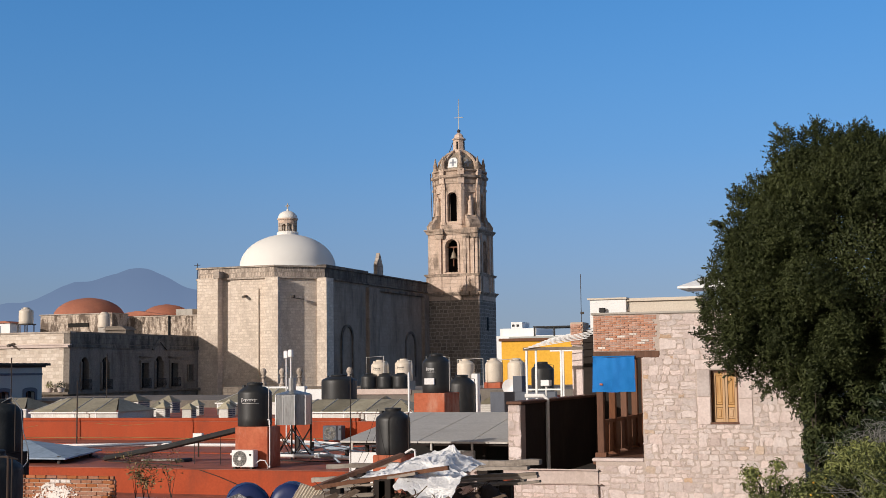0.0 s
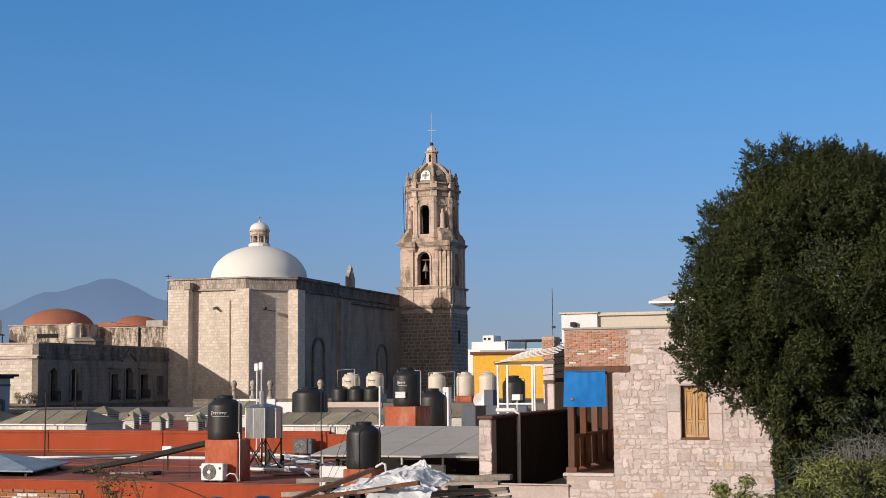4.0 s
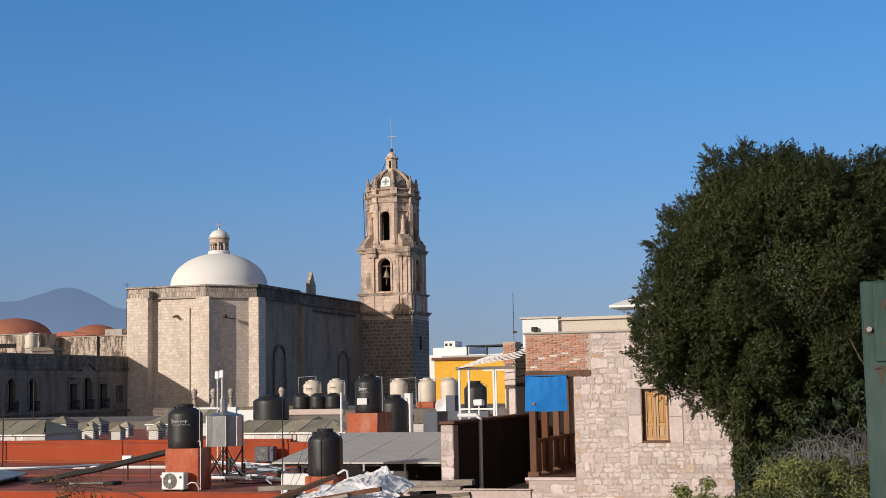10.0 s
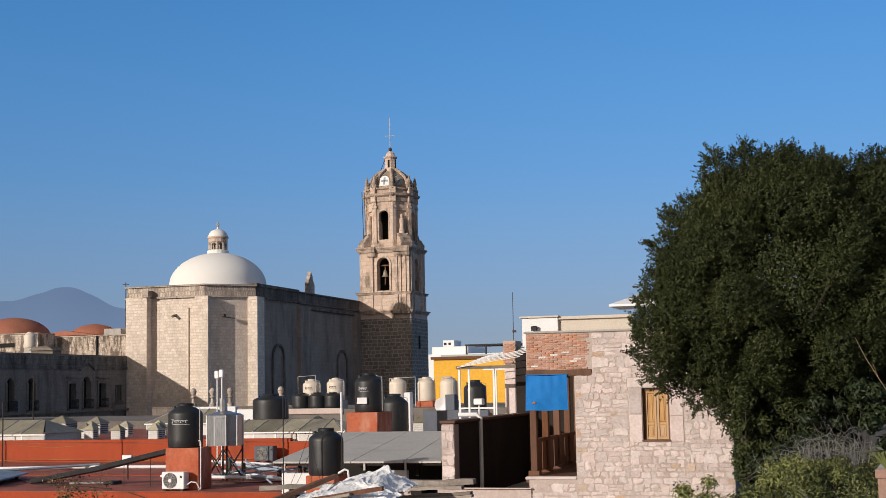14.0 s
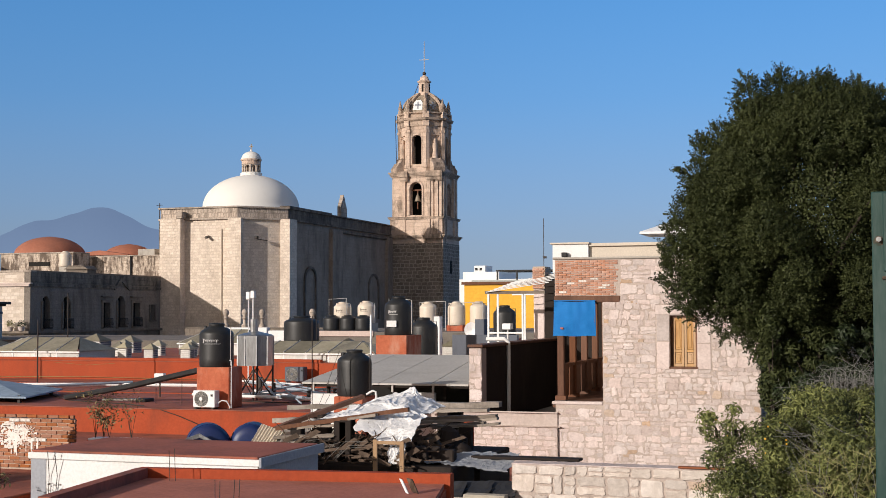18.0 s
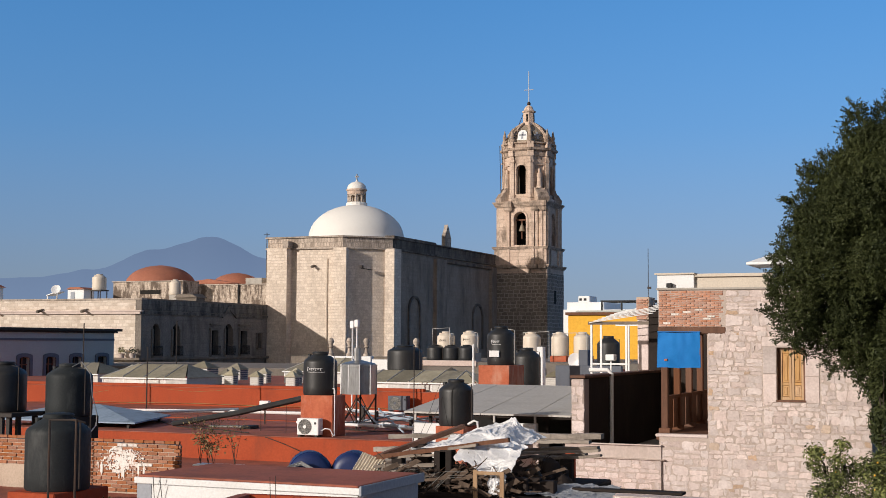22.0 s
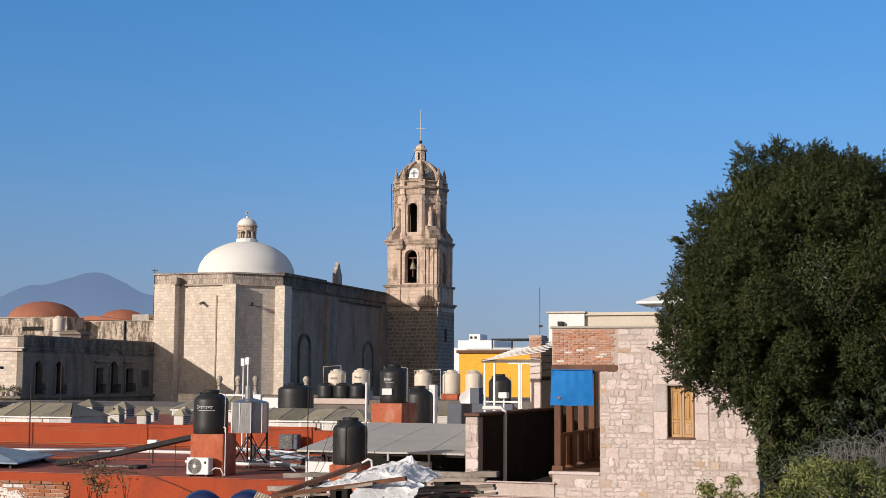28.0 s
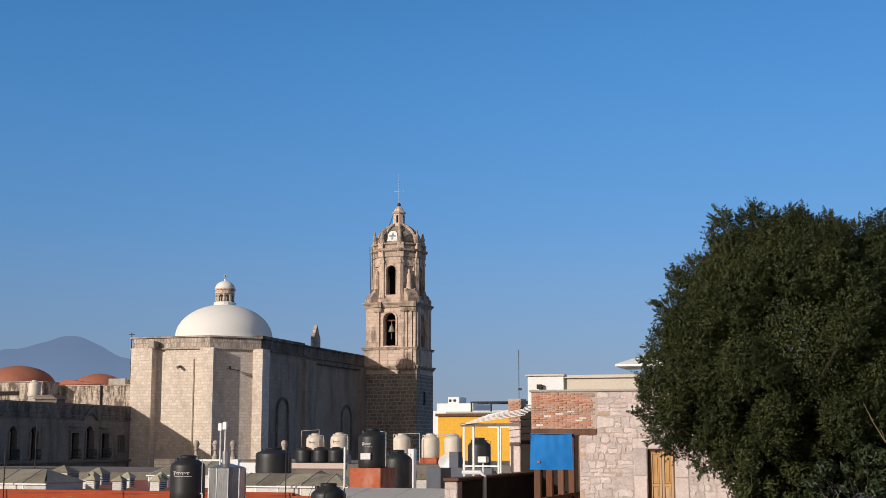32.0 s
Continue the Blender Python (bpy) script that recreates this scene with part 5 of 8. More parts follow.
block("tank_plinth", -72.3, -71.5, 105.2, 106.0, 11.8, 13.3, concrete, "narrow concrete plinth under a tank", "plinth")
for x, y, z, h in ((-30.2, 72.4, 8.3, 1.3), (-28.85, 72.8, 8.35, 1.3), (-25.4, 74.0, 8.2, 1.4), (-23.85, 74.6, 8.2, 1.4), (-22.6, 75.0, 8.2, 1.4)):
    tank("roof_tank", x, y, z, 1.05, h, beige_plastic, "beige plastic roof tank with domed shoulder", "white tanks", prints=4 if x < -28 else 0, ink=iron)
    block("tank_plinth", x - 0.5, x + 0.5, y - 0.4, y + 0.6, 7.85, z, red_stand if x > -26 else concrete, "low masonry plinth under a tank", "plinth")
for x, y in ((-30.6, 71.7), (-29.65, 71.9), (-28.75, 72.05)):
    tank("roof_tank", x, y, 7.92, 1.0, 0.9, black_plastic, "squat black plastic roof tank", "black tanks")
tank("roof_tank", -28.85, 63.6, 7.5, 1.85, 1.3, black_plastic, "broad low black roof cistern behind the skylight", "black tanks")
block("tank_platform", -30.0, -27.7, 62.5, 64.7, 6.72, 7.5, concrete, "concrete platform behind the skylight", "platform")
tank("roof_tank", -17.75, 48.2, 8.1, 1.1, 1.5, black_plastic, "tall black roof tank with a white sticker", "black tanks", prints=3)
block("tank_sticker", -18.02, -17.62, 47.58, 47.635, 8.42, 8.66, lettering, "white paper label stuck on the tank", "label", c=0.004)
block("tank_plinth", -18.35, -17.1, 47.3, 49.0, 5.83, 8.1, red_stand, "faded red masonry plinth under a tank", "plinth")
tank("roof_tank", -18.5, 53.3, 7.05, 1.2, 1.7, black_plastic, "large black roof tank in the shade", "black tanks")
block("tank_plinth", -19.1, -17.9, 52.7, 54.0, 5.83, 7.05, red_stand, "faded red plinth under a black tank", "plinth")
block("white_square_post", -17.54, -17.47, 44.6, 44.67, 5.83, 8.9, white_metal, "tall white painted square steel post", "post")
block("white_stub_wall", -19.65, -19.35, 58.0, 58.4, 6.72, 8.78, white_wall, "white wall end beside the tanks", "wall")
block("blue_grey_parapet", -19.4, -16.2, 60.0, 60.3, 6.7, 7.9, slate_paint, "blue-grey painted parapet in shade", "wall")
tank("roof_tank", -17.45, 62.3, 7.7, 1.1, 1.6, black_plastic, "black roof tank behind the pergola", "black tanks")
block("tank_plinth", -18.1, -16.8, 61.7, 63.0, 6.7, 7.7, red_stand, "red plinth behind the pergola", "plinth")
block("vent_box", -20.1, -19.6, 66, 66.7, 6.72, 8.6, slate_paint, "dark grey ventilation box with dark sides", "box")
dish = thing("satellite_dish", (-21.5, 70.0, 7.4), "round white satellite dish on a short arm", "satellite dish")
part("bowl", Geo().add(*(lambda n: ([(-21.5 + 0.42 * math.cos(2 * math.pi * i / n), 69.95, 8.0 + 0.42 * math.sin(2 * math.pi * i / n)) for i in range(n)] + [(-21.5, 70.12, 8.0), (-21.5, 70.16, 8.0)], [(i, (i + 1) % n, n) for i in range(n)] + [((i + 1) % n, i, n + 1) for i in range(n)]))(20)), white_metal, dish)
part("arm", Geo().tube([(-21.5, 70.15, 8.0), (-21.5, 70.6, 7.6), (-21.5, 70.6, 7.85)], 0.03), dark_metal, dish)

for xa, xb, y, z in ((-30.9, -29.8, 72.0, 9.75), (-25.9, -24.3, 73.9, 9.55), (-24.3, -22.2, 74.5, 9.5)):
    solo("tank_pipe", Geo().tube([(xa, y, 7.9), (xa, y, z), (xb, y, z + 0.06), (xb, y, 7.9)], 0.025, 6), grey_sheet, "thin grey water pipe looped over the tanks", "pipe", "tank pipes")
for k in range(9):
    x, y = rh2.uniform(-27.5, -16.5), rh2.uniform(69.5, 70.3)
    z = 7.85 if y > 70.5 else 6.72
    w, h = rh2.uniform(0.15, 0.5), rh2.uniform(0.3, 0.9)
    solo("roof_clutter", Geo().box(x - w, x + w, y - 0.15, y + 0.15, z, z + h, 0.03), (iron, dark_grey_wall, zinc)[k % 3], "dark crate or scrap stacked on the roof", "crate", "roof crates")
# far buildings right of the tower
yb = thing("ochre_building", (-24, 95, 0), "ochre yellow building with a brown roof edge", "building")
part("wall", Geo().box(-28.7, -14, 91.6, 100, 0, 10.95), yellow_wall, yb)
part("roof_edge", Geo().box(-28.85, -13.9, 91.4, 100.1, 10.95, 11.15), timber, yb)
wb = thing("white_building", (-31, 112, 0), "white flat-roofed building with a rooftop box", "building")
part("wall", Geo().box(-34.15, -27.0, 107.6, 116, 0, 11.75), white_wall, wb)
part("upper_wall", Geo().box(-34.1, -30.9, 108.5, 114, 11.75, 12.4), white_wall, wb)
hutb = part("stair_hut", Geo().box(-33.2, -32.2, 108.8, 111, 12.4, 12.95, 0.03), white_wall, wb)
part("vent", Geo().box(-33.1, -32.9, 108.75, 108.82, 12.55, 12.75).box(-32.7, -32.5, 108.75, 108.82, 12.55, 12.75), iron, hutb)
lb = thing("railed_terrace", (-27, 101, 0), "dark-railed roof terrace with grey parapet", "building")
part("wall", Geo().box(-30.9, -20, 100.6, 106, 0, 11.5), pale_house, lb)
part("canopy", Geo().box(-29.0, -21.0, 101.0, 105, 12.2, 12.3), iron, lb)
for x in (-28.9, -27.3, -25.7, -24.1):
    part("post", Geo().box(x - 0.06, x + 0.06, 101, 101.12, 11.5, 12.2), iron, lb)
wb2 = thing("concrete_building", (-11, 60, 0), "white and beige concrete building behind the stone house", "building")
part("white_wall", Geo().box(-13.75, -12.15, 57.0, 62, 0, 11.95), white_wall, wb2)
part("beige_wall", Geo().box(-12.15, -8.9, 57.2, 62, 0, 11.85), beige_wall, wb2)
part("roof_edge", Geo().box(-12.2, -8.8, 57.05, 62.1, 11.85, 11.98).box(-13.85, -12.1, 56.9, 62.1, 11.95, 12.02), beige_wall, wb2)
part("floodlight", Geo().box(-13.3, -13.05, 56.75, 56.95, 11.38, 11.58, 0.02), iron, wb2)
part("pole", Geo().tube([(-14.1, 56.8, 9), (-14.1, 56.8, 13.1)], 0.015).box(-14.13, -13.98, 56.75, 56.85, 11.33, 11.43), dark_metal, wb2)

# ---- silver tank, main black tank and its plinth ----
pl = block("tank_plinth", -21.62, -20.42, 39.3, 40.25, 5.83, 7.18, red_stand, "faded orange-red rendered plinth under the tank", "plinth")
tank("roof_tank", -21.2, 39.9, 7.18, 1.14, 1.45, black_plastic, "black roof tank with a worn white mark", "black tanks", prints=5)
ac = thing("air_conditioner", (-21.1, 39.05, 5.83), "white air-conditioner unit with a dark round fan grille", "air conditioner", "air conditioners")


def condenser(ob, x0, x1, y0, y1, z0, z1, case):
    body = part("case", Geo().box(x0, x1, y0, y1, z0, z1, 0.02), case, ob)
    r = (z1 - z0) * 0.45
    cx, cz = x0 + (x1 - x0) * 0.38, (z0 + z1) / 2
    vs, fs, n = [], [], 24
    for rr, yy in ((r, y0 - 0.012), (r * 0.9, y0 - 0.004), (0.05, y0 - 0.004)):
        vs += [(cx + rr * math.cos(2 * math.pi * i / n), yy, cz + rr * math.sin(2 * math.pi * i / n)) for i in range(n)]
    for k in range(2):
        fs += [(k * n + i, (k + 1) * n + i, (k + 1) * n + (i + 1) % n, k * n + (i + 1) % n) for i in range(n)]
    part("fan_recess", Geo().add(vs, fs), fan_grey, ob)
    for k in range(6):
        rr = r * (0.2 + 0.14 * k)
        part("grille_ring", Geo().tube([(cx + rr * math.cos(2 * math.pi * i / 20), y0 - 0.02, cz + rr * math.sin(2 * math.pi * i / 20)) for i in range(21)], 0.005, 4), grey_sheet, ob)
    part("hub", Geo().tube([(cx, y0 - 0.03, cz), (cx, y0, cz)], 0.06, 10), case, ob)
    part("badge", Geo().box(x1 - 0.15, x1 - 0.08, y0 - 0.012, y0 - 0.002, z1 - 0.19, z1 - 0.12), iron, ob)
    part("foot", Geo().box(x0 + 0.05, x0 + 0.13, y0, y1, z0 - 0.06, z0), dark_metal, ob)
    part("foot", Geo().box(x1 - 0.13, x1 - 0.05, y0, y1, z0 - 0.06, z0), dark_metal, ob)


condenser(ac, -21.5, -20.7, 38.85, 39.18, 5.89, 6.44, white_metal)
ac2 = thing("air_conditioner", (-25.0, 54.5, 5.83), "grey air-conditioner unit by the red wall, case darkened for shade", "air conditioner", "air conditioners")
# dark slate case stands in for the shade by the wall
condenser(ac2, -25.45, -24.5, 54.3, 54.65, 5.9, 6.55, slate_paint)
sv = thing("silver_tank", (-21.05, 42.8, 5.83), "many-sided galvanised tank on a lattice stand", "water tank")
SX, SY = -21.3, 43.0
part("body", Geo().lathe(SX, SY, [(0.66, 7.1), (0.66, 8.16), (0.6, 8.2), (0.1, 8.32)], 10, 0.2), zinc, sv)
for i in range(10):
    a = 0.2 + 2 * math.pi * i / 10
    part("seam", Geo().tube([(SX + 0.665 * math.cos(a), SY + 0.665 * math.sin(a), 7.1), (SX + 0.665 * math.cos(a), SY + 0.665 * math.sin(a), 8.16)], 0.022, 5), zinc, sv)
part("rim", Geo().lathe(SX, SY, [(0.68, 8.06), (0.68, 8.11)], 10, 0.2), zinc, sv)
part("pipe", Geo().tube([(SX - 0.05, SY, 8.2), (SX - 0.05, SY, 8.75)], 0.14, 10), zinc, sv)
for i in range(4):
    a = radians(20 + 90 * i)
    b = radians(110 + 90 * i)
    p0 = (SX + 0.62 * math.cos(a), SY + 0.62 * math.sin(a))
    p1 = (SX + 0.62 * math.cos(b), SY + 0.62 * math.sin(b))
    part("leg", Geo().tube([(*p0, 5.83), (*p0, 7.1)], 0.035), dark_metal, sv)
    part("brace", Geo().tube([(*p0, 5.95), (*p1, 7.0)], 0.02, 4).tube([(*p1, 5.95), (*p0, 7.0)], 0.02, 4), dark_metal, sv)
an = thing("antenna_mast", (-26.0, 52, 5.83), "slim twin mast with two pale antenna boxes", "antenna")
for x, zt in ((-26.1, 9.55), (-25.88, 9.6)):
    part("pole", Geo().tube([(x, 52, 5.83), (x, 52, zt)], 0.03), white_metal, an)
    part("box", Geo().box(x - 0.09, x + 0.09, 51.9, 52.08, zt, zt + 0.33, 0.02), white_metal, an)
for x, y, z0, z1 in ((-40.65, 60, 5.83, 10.05), (-35.4, 50, 5.83, 8.7), (-40.5, 52, 5.83, 9.8)):
    solo("thin_mast", Geo().tube([(x, y, z0), (x, y, z1)], 0.028), dark_metal, "thin dark steel mast on the roof", "mast", "masts")

# sloping beam and pipes on the red roof
rh_ = random.Random(31)
beam = Geo()
bp, bq = Vector((-28.17, 41.62, 5.93)), Vector((-21.6, 40.4, 7.14))
for o in (0.0, 0.13, -0.11):
    beam.tube([bp + Vector((0, o, 0.02 * o)), bp.lerp(bq, 0.45) + Vector((0, o, -0.07)), bq + Vector((0, o, 0))], 0.10, 7)
solo("black_beam", beam, black_plastic, "long black-wrapped beam leaning from roof to plinth", "beam")
for x, y in ((-24.0, 40.75), (-22.9, 40.6)):
    solo("prop", Geo().tube([(x, y, 5.83), (x, y, 6.45 + (x + 25.2) * 0.2)], 0.010), dark_metal, "thin steel prop under the beam", "prop", "beam props")
for k, (p, q) in enumerate((((-37.8, 42.3), (-31.2, 50.1)), ((-36.9, 42.6), (-30.6, 50.0)), ((-27.5, 54.2), (-21.9, 48.2)), ((-27.0, 53.6), (-21.2, 47.6)), ((-24.5, 46.0), (-18.2, 41.4)), ((-22.0, 44.6), (-18.6, 41.2)), ((-23.6, 47.6), (-17.8, 41.9)), ((-22.8, 49.0), (-17.2, 42.6)), ((-24.8, 44.8), (-19.4, 40.9)))):
    solo("roof_pipe", Geo().tube([(*p, 5.9), (*q, 5.92 + 0.1 * (k % 3))], 0.055, 8), white_metal if k % 2 == 0 else blue_sheet, "pale plastic pipe lying on the roof", "pipe", "roof pipes")
for p, q in (((-22.3, 45.0, 6.75), (-19.6, 41.2, 6.1)), ((-21.2, 44.5, 6.5), (-18.6, 41.0, 5.93)), ((-23.0, 43.2, 5.93), (-18.5, 44.0, 6.3)), ((-21.9, 46.0, 6.3), (-17.9, 43.5, 6.15)), ((-22.8, 42.4, 5.9), (-20.2, 45.2, 6.35))):
    solo("loose_pipe", Geo().tube([p, ((p[0] + q[0]) / 2, (p[1] + q[1]) / 2, (p[2] + q[2]) / 2 - 0.03), q], 0.032, 8), blue_sheet, "pale blue plastic pipe in a loose stack", "pipe", "loose pipes")
for x, y, z in ((-21.9, 44.6, 6.6), (-21.2, 44.3, 6.42), (-18.6, 43.95, 6.25), (-20.2, 45.2, 6.3), (-18.1, 43.6, 6.1)):
    solo("pipe_rest", Geo().box(x - 0.06, x + 0.06, y - 0.06, y + 0.06, 5.83, z, 0.01), dark_metal, "dark block under the stacked pipes", "block", "pipe rests")
solo("box_stake", Geo().tube([(-25.75, 44.0, 5.83), (-25.75, 44.0, 6.42)], 0.03), dark_metal, "short steel stake holding the box", "stake")
block("junction_box", -25.95, -25.55, 43.9, 44.1, 6.4, 6.72, white_metal, "small white electrical box on the roof", "box")
solo("roof_pipe", Geo().tube([(-37.2, 48.6, 5.9), (-31.0, 49.7, 5.93), (-26.6, 50.3, 5.9)], 0.07, 8), white_metal, "long white plastic pipe lying on the roof", "pipe", "roof pipes")
solo("wall_cable", Geo().tube([(-44.0, 54.9, 5.93), (-40.5, 54.9, 5.91), (-36.0, 54.9, 5.95), (-31.0, 54.9, 5.9), (-27.0, 54.9, 5.97), (-24.0, 54.9, 5.93)], 0.011, 6), pale_leaf, "thin yellowish cable along the foot of the red wall", "cable", "wall cables")
solo("roof_board", Geo().prism([(-26.7, 41.6), (-25.2, 42.1), (-25.3, 42.6), (-26.9, 42.0)], "z", 5.835, 5.89), concrete, "pale flat slab lying on the red roof", "slab")
solo("roof_drain", Geo().box(-25.15, -24.75, 41.3, 41.9, 5.832, 5.95, 0.02), iron, "dark metal drain box on the roof", "drain")
for pts in (((-27.9, 41.3, 5.85), (-26.4, 40.6, 5.86), (-25.0, 40.2, 5.85), (-23.6, 39.3, 5.86)), ((-33.5, 46.8, 5.9), (-31.0, 44.6, 5.86), (-29.5, 42.8, 5.86), (-28.2, 41.6, 5.9)), ((-23.0, 41.8, 5.85), (-21.9, 42.6, 5.86), (-20.3, 42.1, 5.85), (-18.9, 42.9, 5.86)), ((-24.2, 46.4, 5.85), (-22.6, 45.2, 5.87), (-21.0, 45.6, 5.85), (-18.8, 44.6, 5.86))):
    solo("roof_cable", Geo().tube(pts, 0.02, 5), dark_metal, "dark cable trailing over the red roof", "cable", "roof cables")
solo("wall_crack_cable", Geo().tube([(-22.6, 38.66, 5.8), (-21.9, 38.66, 5.6), (-21.2, 38.66, 5.35), (-20.5, 38.66, 5.2)], 0.014, 5), dark_metal, "dark cable running down the red wall", "cable", "roof cables")
solo("drain_hose", Geo().tube([(-20.7, 39.0, 6.0), (-20.5, 38.95, 6.12), (-20.32, 38.95, 6.1), (-20.22, 39.0, 5.9), (-20.3, 39.1, 5.85)], 0.02, 7), white_metal, "short white hose beside the air conditioner", "hose")
solo("plinth_pipe", Geo().tube([(-20.36, 39.35, 5.85), (-20.36, 39.35, 7.35), (-20.45, 39.5, 7.4), (-20.62, 39.7, 7.4)], 0.018, 6), white_metal, "white water pipe up the red plinth", "pipe")
for x, y, h in ((-26.6, 41.9, 0.35), (-26.2, 41.5, 0.3), (-27.3, 41.8, 0.4), (-27.0, 41.2, 0.3), (-25.1, 41.0, 0.42), (-28.0, 41.9, 0.3)):
    pl = thing("creeping_weed", (x, y, 5.83), "small pale weed growing on the roof beside the beam", "plant", "beam weeds")
    wp = [Vector((x, y, 5.86)) + Vector((rh_.uniform(-0.4, 0.4), rh_.uniform(-0.2, 0.2), rh_.random() ** 1.5 * h)) for q in range(60)]
    part("stem", Geo().tube([(x, y, 5.83), (x + 0.05, y, 5.83 + h * 0.6), (x - 0.03, y, 5.83 + h)], 0.008, 5, 0.4).tube([(x, y, 5.84), (x - 0.3, y, 5.83 + h * 0.4)], 0.007, 5, 0.4).tube([(x, y, 5.84), (x + 0.3, y, 5.83 + h * 0.35)], 0.007, 5, 0.4), bark, pl)
    leaves("foliage", wp, [(0, -0.5, 1)] * 60, 0.09, weed_leaf, pl, 0.35, seed=int(-x * 7))
# low pale blue hipped canopy
cn = thing("blue_canopy", (-31, 41, 5.83), "low hipped canopy of pale blue sheet metal", "canopy")
cv = [(-34.6, 38.9, 6.1), (-28.5, 39.6, 6.05), (-30.0, 44.0, 6.08), (-34.6, 46.0, 6.1), (-33.4, 42.4, 6.55), (-32.0, 42.2, 6.52)]
part("sheet", Geo().add(cv + [(x, y, z - 0.05) for x, y, z in cv], [(0, 1, 5, 4), (1, 2, 5), (2, 3, 4, 5), (3, 0, 4), (6, 10, 11, 7), (7, 11, 8), (8, 11, 10, 9), (9, 10, 6), (0, 6, 7, 1), (1, 7, 8, 2), (2, 8, 9, 3), (3, 9, 6, 0)]), canopy_sheet, cn)
for x, y in ((-34.3, 39.2), (-28.9, 39.8), (-30.3, 43.7), (-34.3, 45.6)):
    part("post", Geo().box(x - 0.05, x + 0.05, y - 0.05, y + 0.05, 5.83, 6.1), dark_metal, cn)

# ---- grey lean-to roof ----
lt = thing("lean_to", (-13, 39, 0), "grey panelled lean-to roof over a dark open side", "shed")
x0, x1, yf, yk, zf, zk = -15.75, -10.75, 34.75, 43.5, 6.95, 7.52
zk = 7.46
cut_f, cut_b = (-15.75, -14.92, -13.38, -11.84, -10.75), (-16.95, -16.1, -14.6, -13.05, -10.75)
for k in range(4):
    a, b, c, d = cut_f[k] + 0.012, cut_f[k + 1] - 0.012, cut_b[k + 1] - 0.012, cut_b[k] + 0.012
    # the panels run back along the slope, a little askew
    part("roof_panel", Geo().add([(a, yf, zf), (b, yf, zf), (c, yk, zk), (d, yk, zk), (a, yf, zf + 0.05), (b, yf, zf + 0.05), (c, yk, zk + 0.05), (d, yk, zk + 0.05)], [(0, 3, 2, 1), (4, 5, 6, 7), (0, 1, 5, 4), (1, 2, 6, 5), (2, 3, 7, 6), (3, 0, 4, 7)]), grey_sheet, lt)
# beam and posts kept near black, as the shade under the eave
part("front_beam", Geo().box(x0, x1, yf + 0.1, yf + 0.2, zf - 0.07, zf), near_black, lt)
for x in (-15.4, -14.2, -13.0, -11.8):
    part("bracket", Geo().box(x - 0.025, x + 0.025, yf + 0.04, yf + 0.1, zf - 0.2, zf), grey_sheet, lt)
    part("post", Geo().box(x - 0.04, x + 0.04, yf + 1.1, yf + 1.2, 5.0, zf - 0.02), near_black, lt)
part("low_wall", Geo().box(-15.6, -14.3, yf + 0.3, yf + 0.5, 5.0, 6.66, 0.02), white_wall, lt, "whitewashed low wall under the eave")
part("low_wall", Geo().box(-12.6, -11.85, yf + 0.3, yf + 0.5, 5.0, 6.73, 0.02), white_wall, lt, "whitewashed low wall under the eave")
# added near-black sheet for the darkness under the lean-to
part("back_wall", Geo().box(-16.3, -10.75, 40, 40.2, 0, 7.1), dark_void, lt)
part("floor", Geo().box(-16.4, -10.7, 34.6, 44, 0, 5.6), concrete, lt)
tank("roof_tank", -13.2, 32.5, 6.79, 0.905, 1.21, black_plastic, "black roof tank in front of the grey lean-to", "black tanks")
block("tank_plinth", -13.6, -12.8, 32.05, 33.0, 5.0, 6.79, red_stand, "red block under the black tank", "plinth")

solo("thin_mast", Geo().tube([(-13.75, 31.0, 4.8), (-13.75, 31.0, 8.9)], 0.013), dark_metal, "thin steel rod before the lean-to roof", "mast", "masts")
for p, q in (((-13.42, 32.1, 7.55), (-13.6, 31.0, 6.3)), ((-13.5, 32.2, 7.98), (-13.9, 31.1, 6.0))):
    solo("guy_wire", Geo().tube([p, ((p[0] + q[0]) / 2 + 0.02, (p[1] + q[1]) / 2, (p[2] + q[2]) / 2 - 0.04), q], 0.006, 5), dark_metal, "thin wire from the tank down to the yard", "wire", "guy wires")
solo("elbow_pipe", Geo().tube([(-12.74, 32.2, 6.85), (-12.55, 32.15, 6.95), (-12.46, 32.15, 6.92), (-12.44, 32.15, 6.7), (-12.44, 32.15, 5.0)], 0.03, 8), white_metal, "white plastic elbow pipe beside the tank", "pipe")
solo("dark_board", Geo().box(-6.9, -4.95, 22.45, 22.75, 6.40, 6.45, 0.01).box(-6.85, -6.75, 22.5, 22.6, 4.8, 6.40).box(-5.15, -5.05, 22.5, 22.6, 4.8, 6.40), near_black, "long black board laid behind the low wall", "board")
for pts in (((-44.5, 54.991, 6.7), (-43.6, 54.991, 6.45), (-42.4, 54.991, 6.3), (-41.2, 54.991, 6.5)), ((-38.0, 54.991, 6.62), (-36.2, 54.991, 6.5), (-34.6, 54.991, 6.6))):
    solo("wall_cable", Geo().tube(pts, 0.006, 5), pale_leaf, "thin yellowish cable sagging along the red wall", "cable", "wall cables")


# ---- stone house with the shuttered window ----
SY0 = 34.28
st_house = thing("stone_house", (-6, 36, 0), "pink rubble-stone house with brick patch and shuttered window", "house")
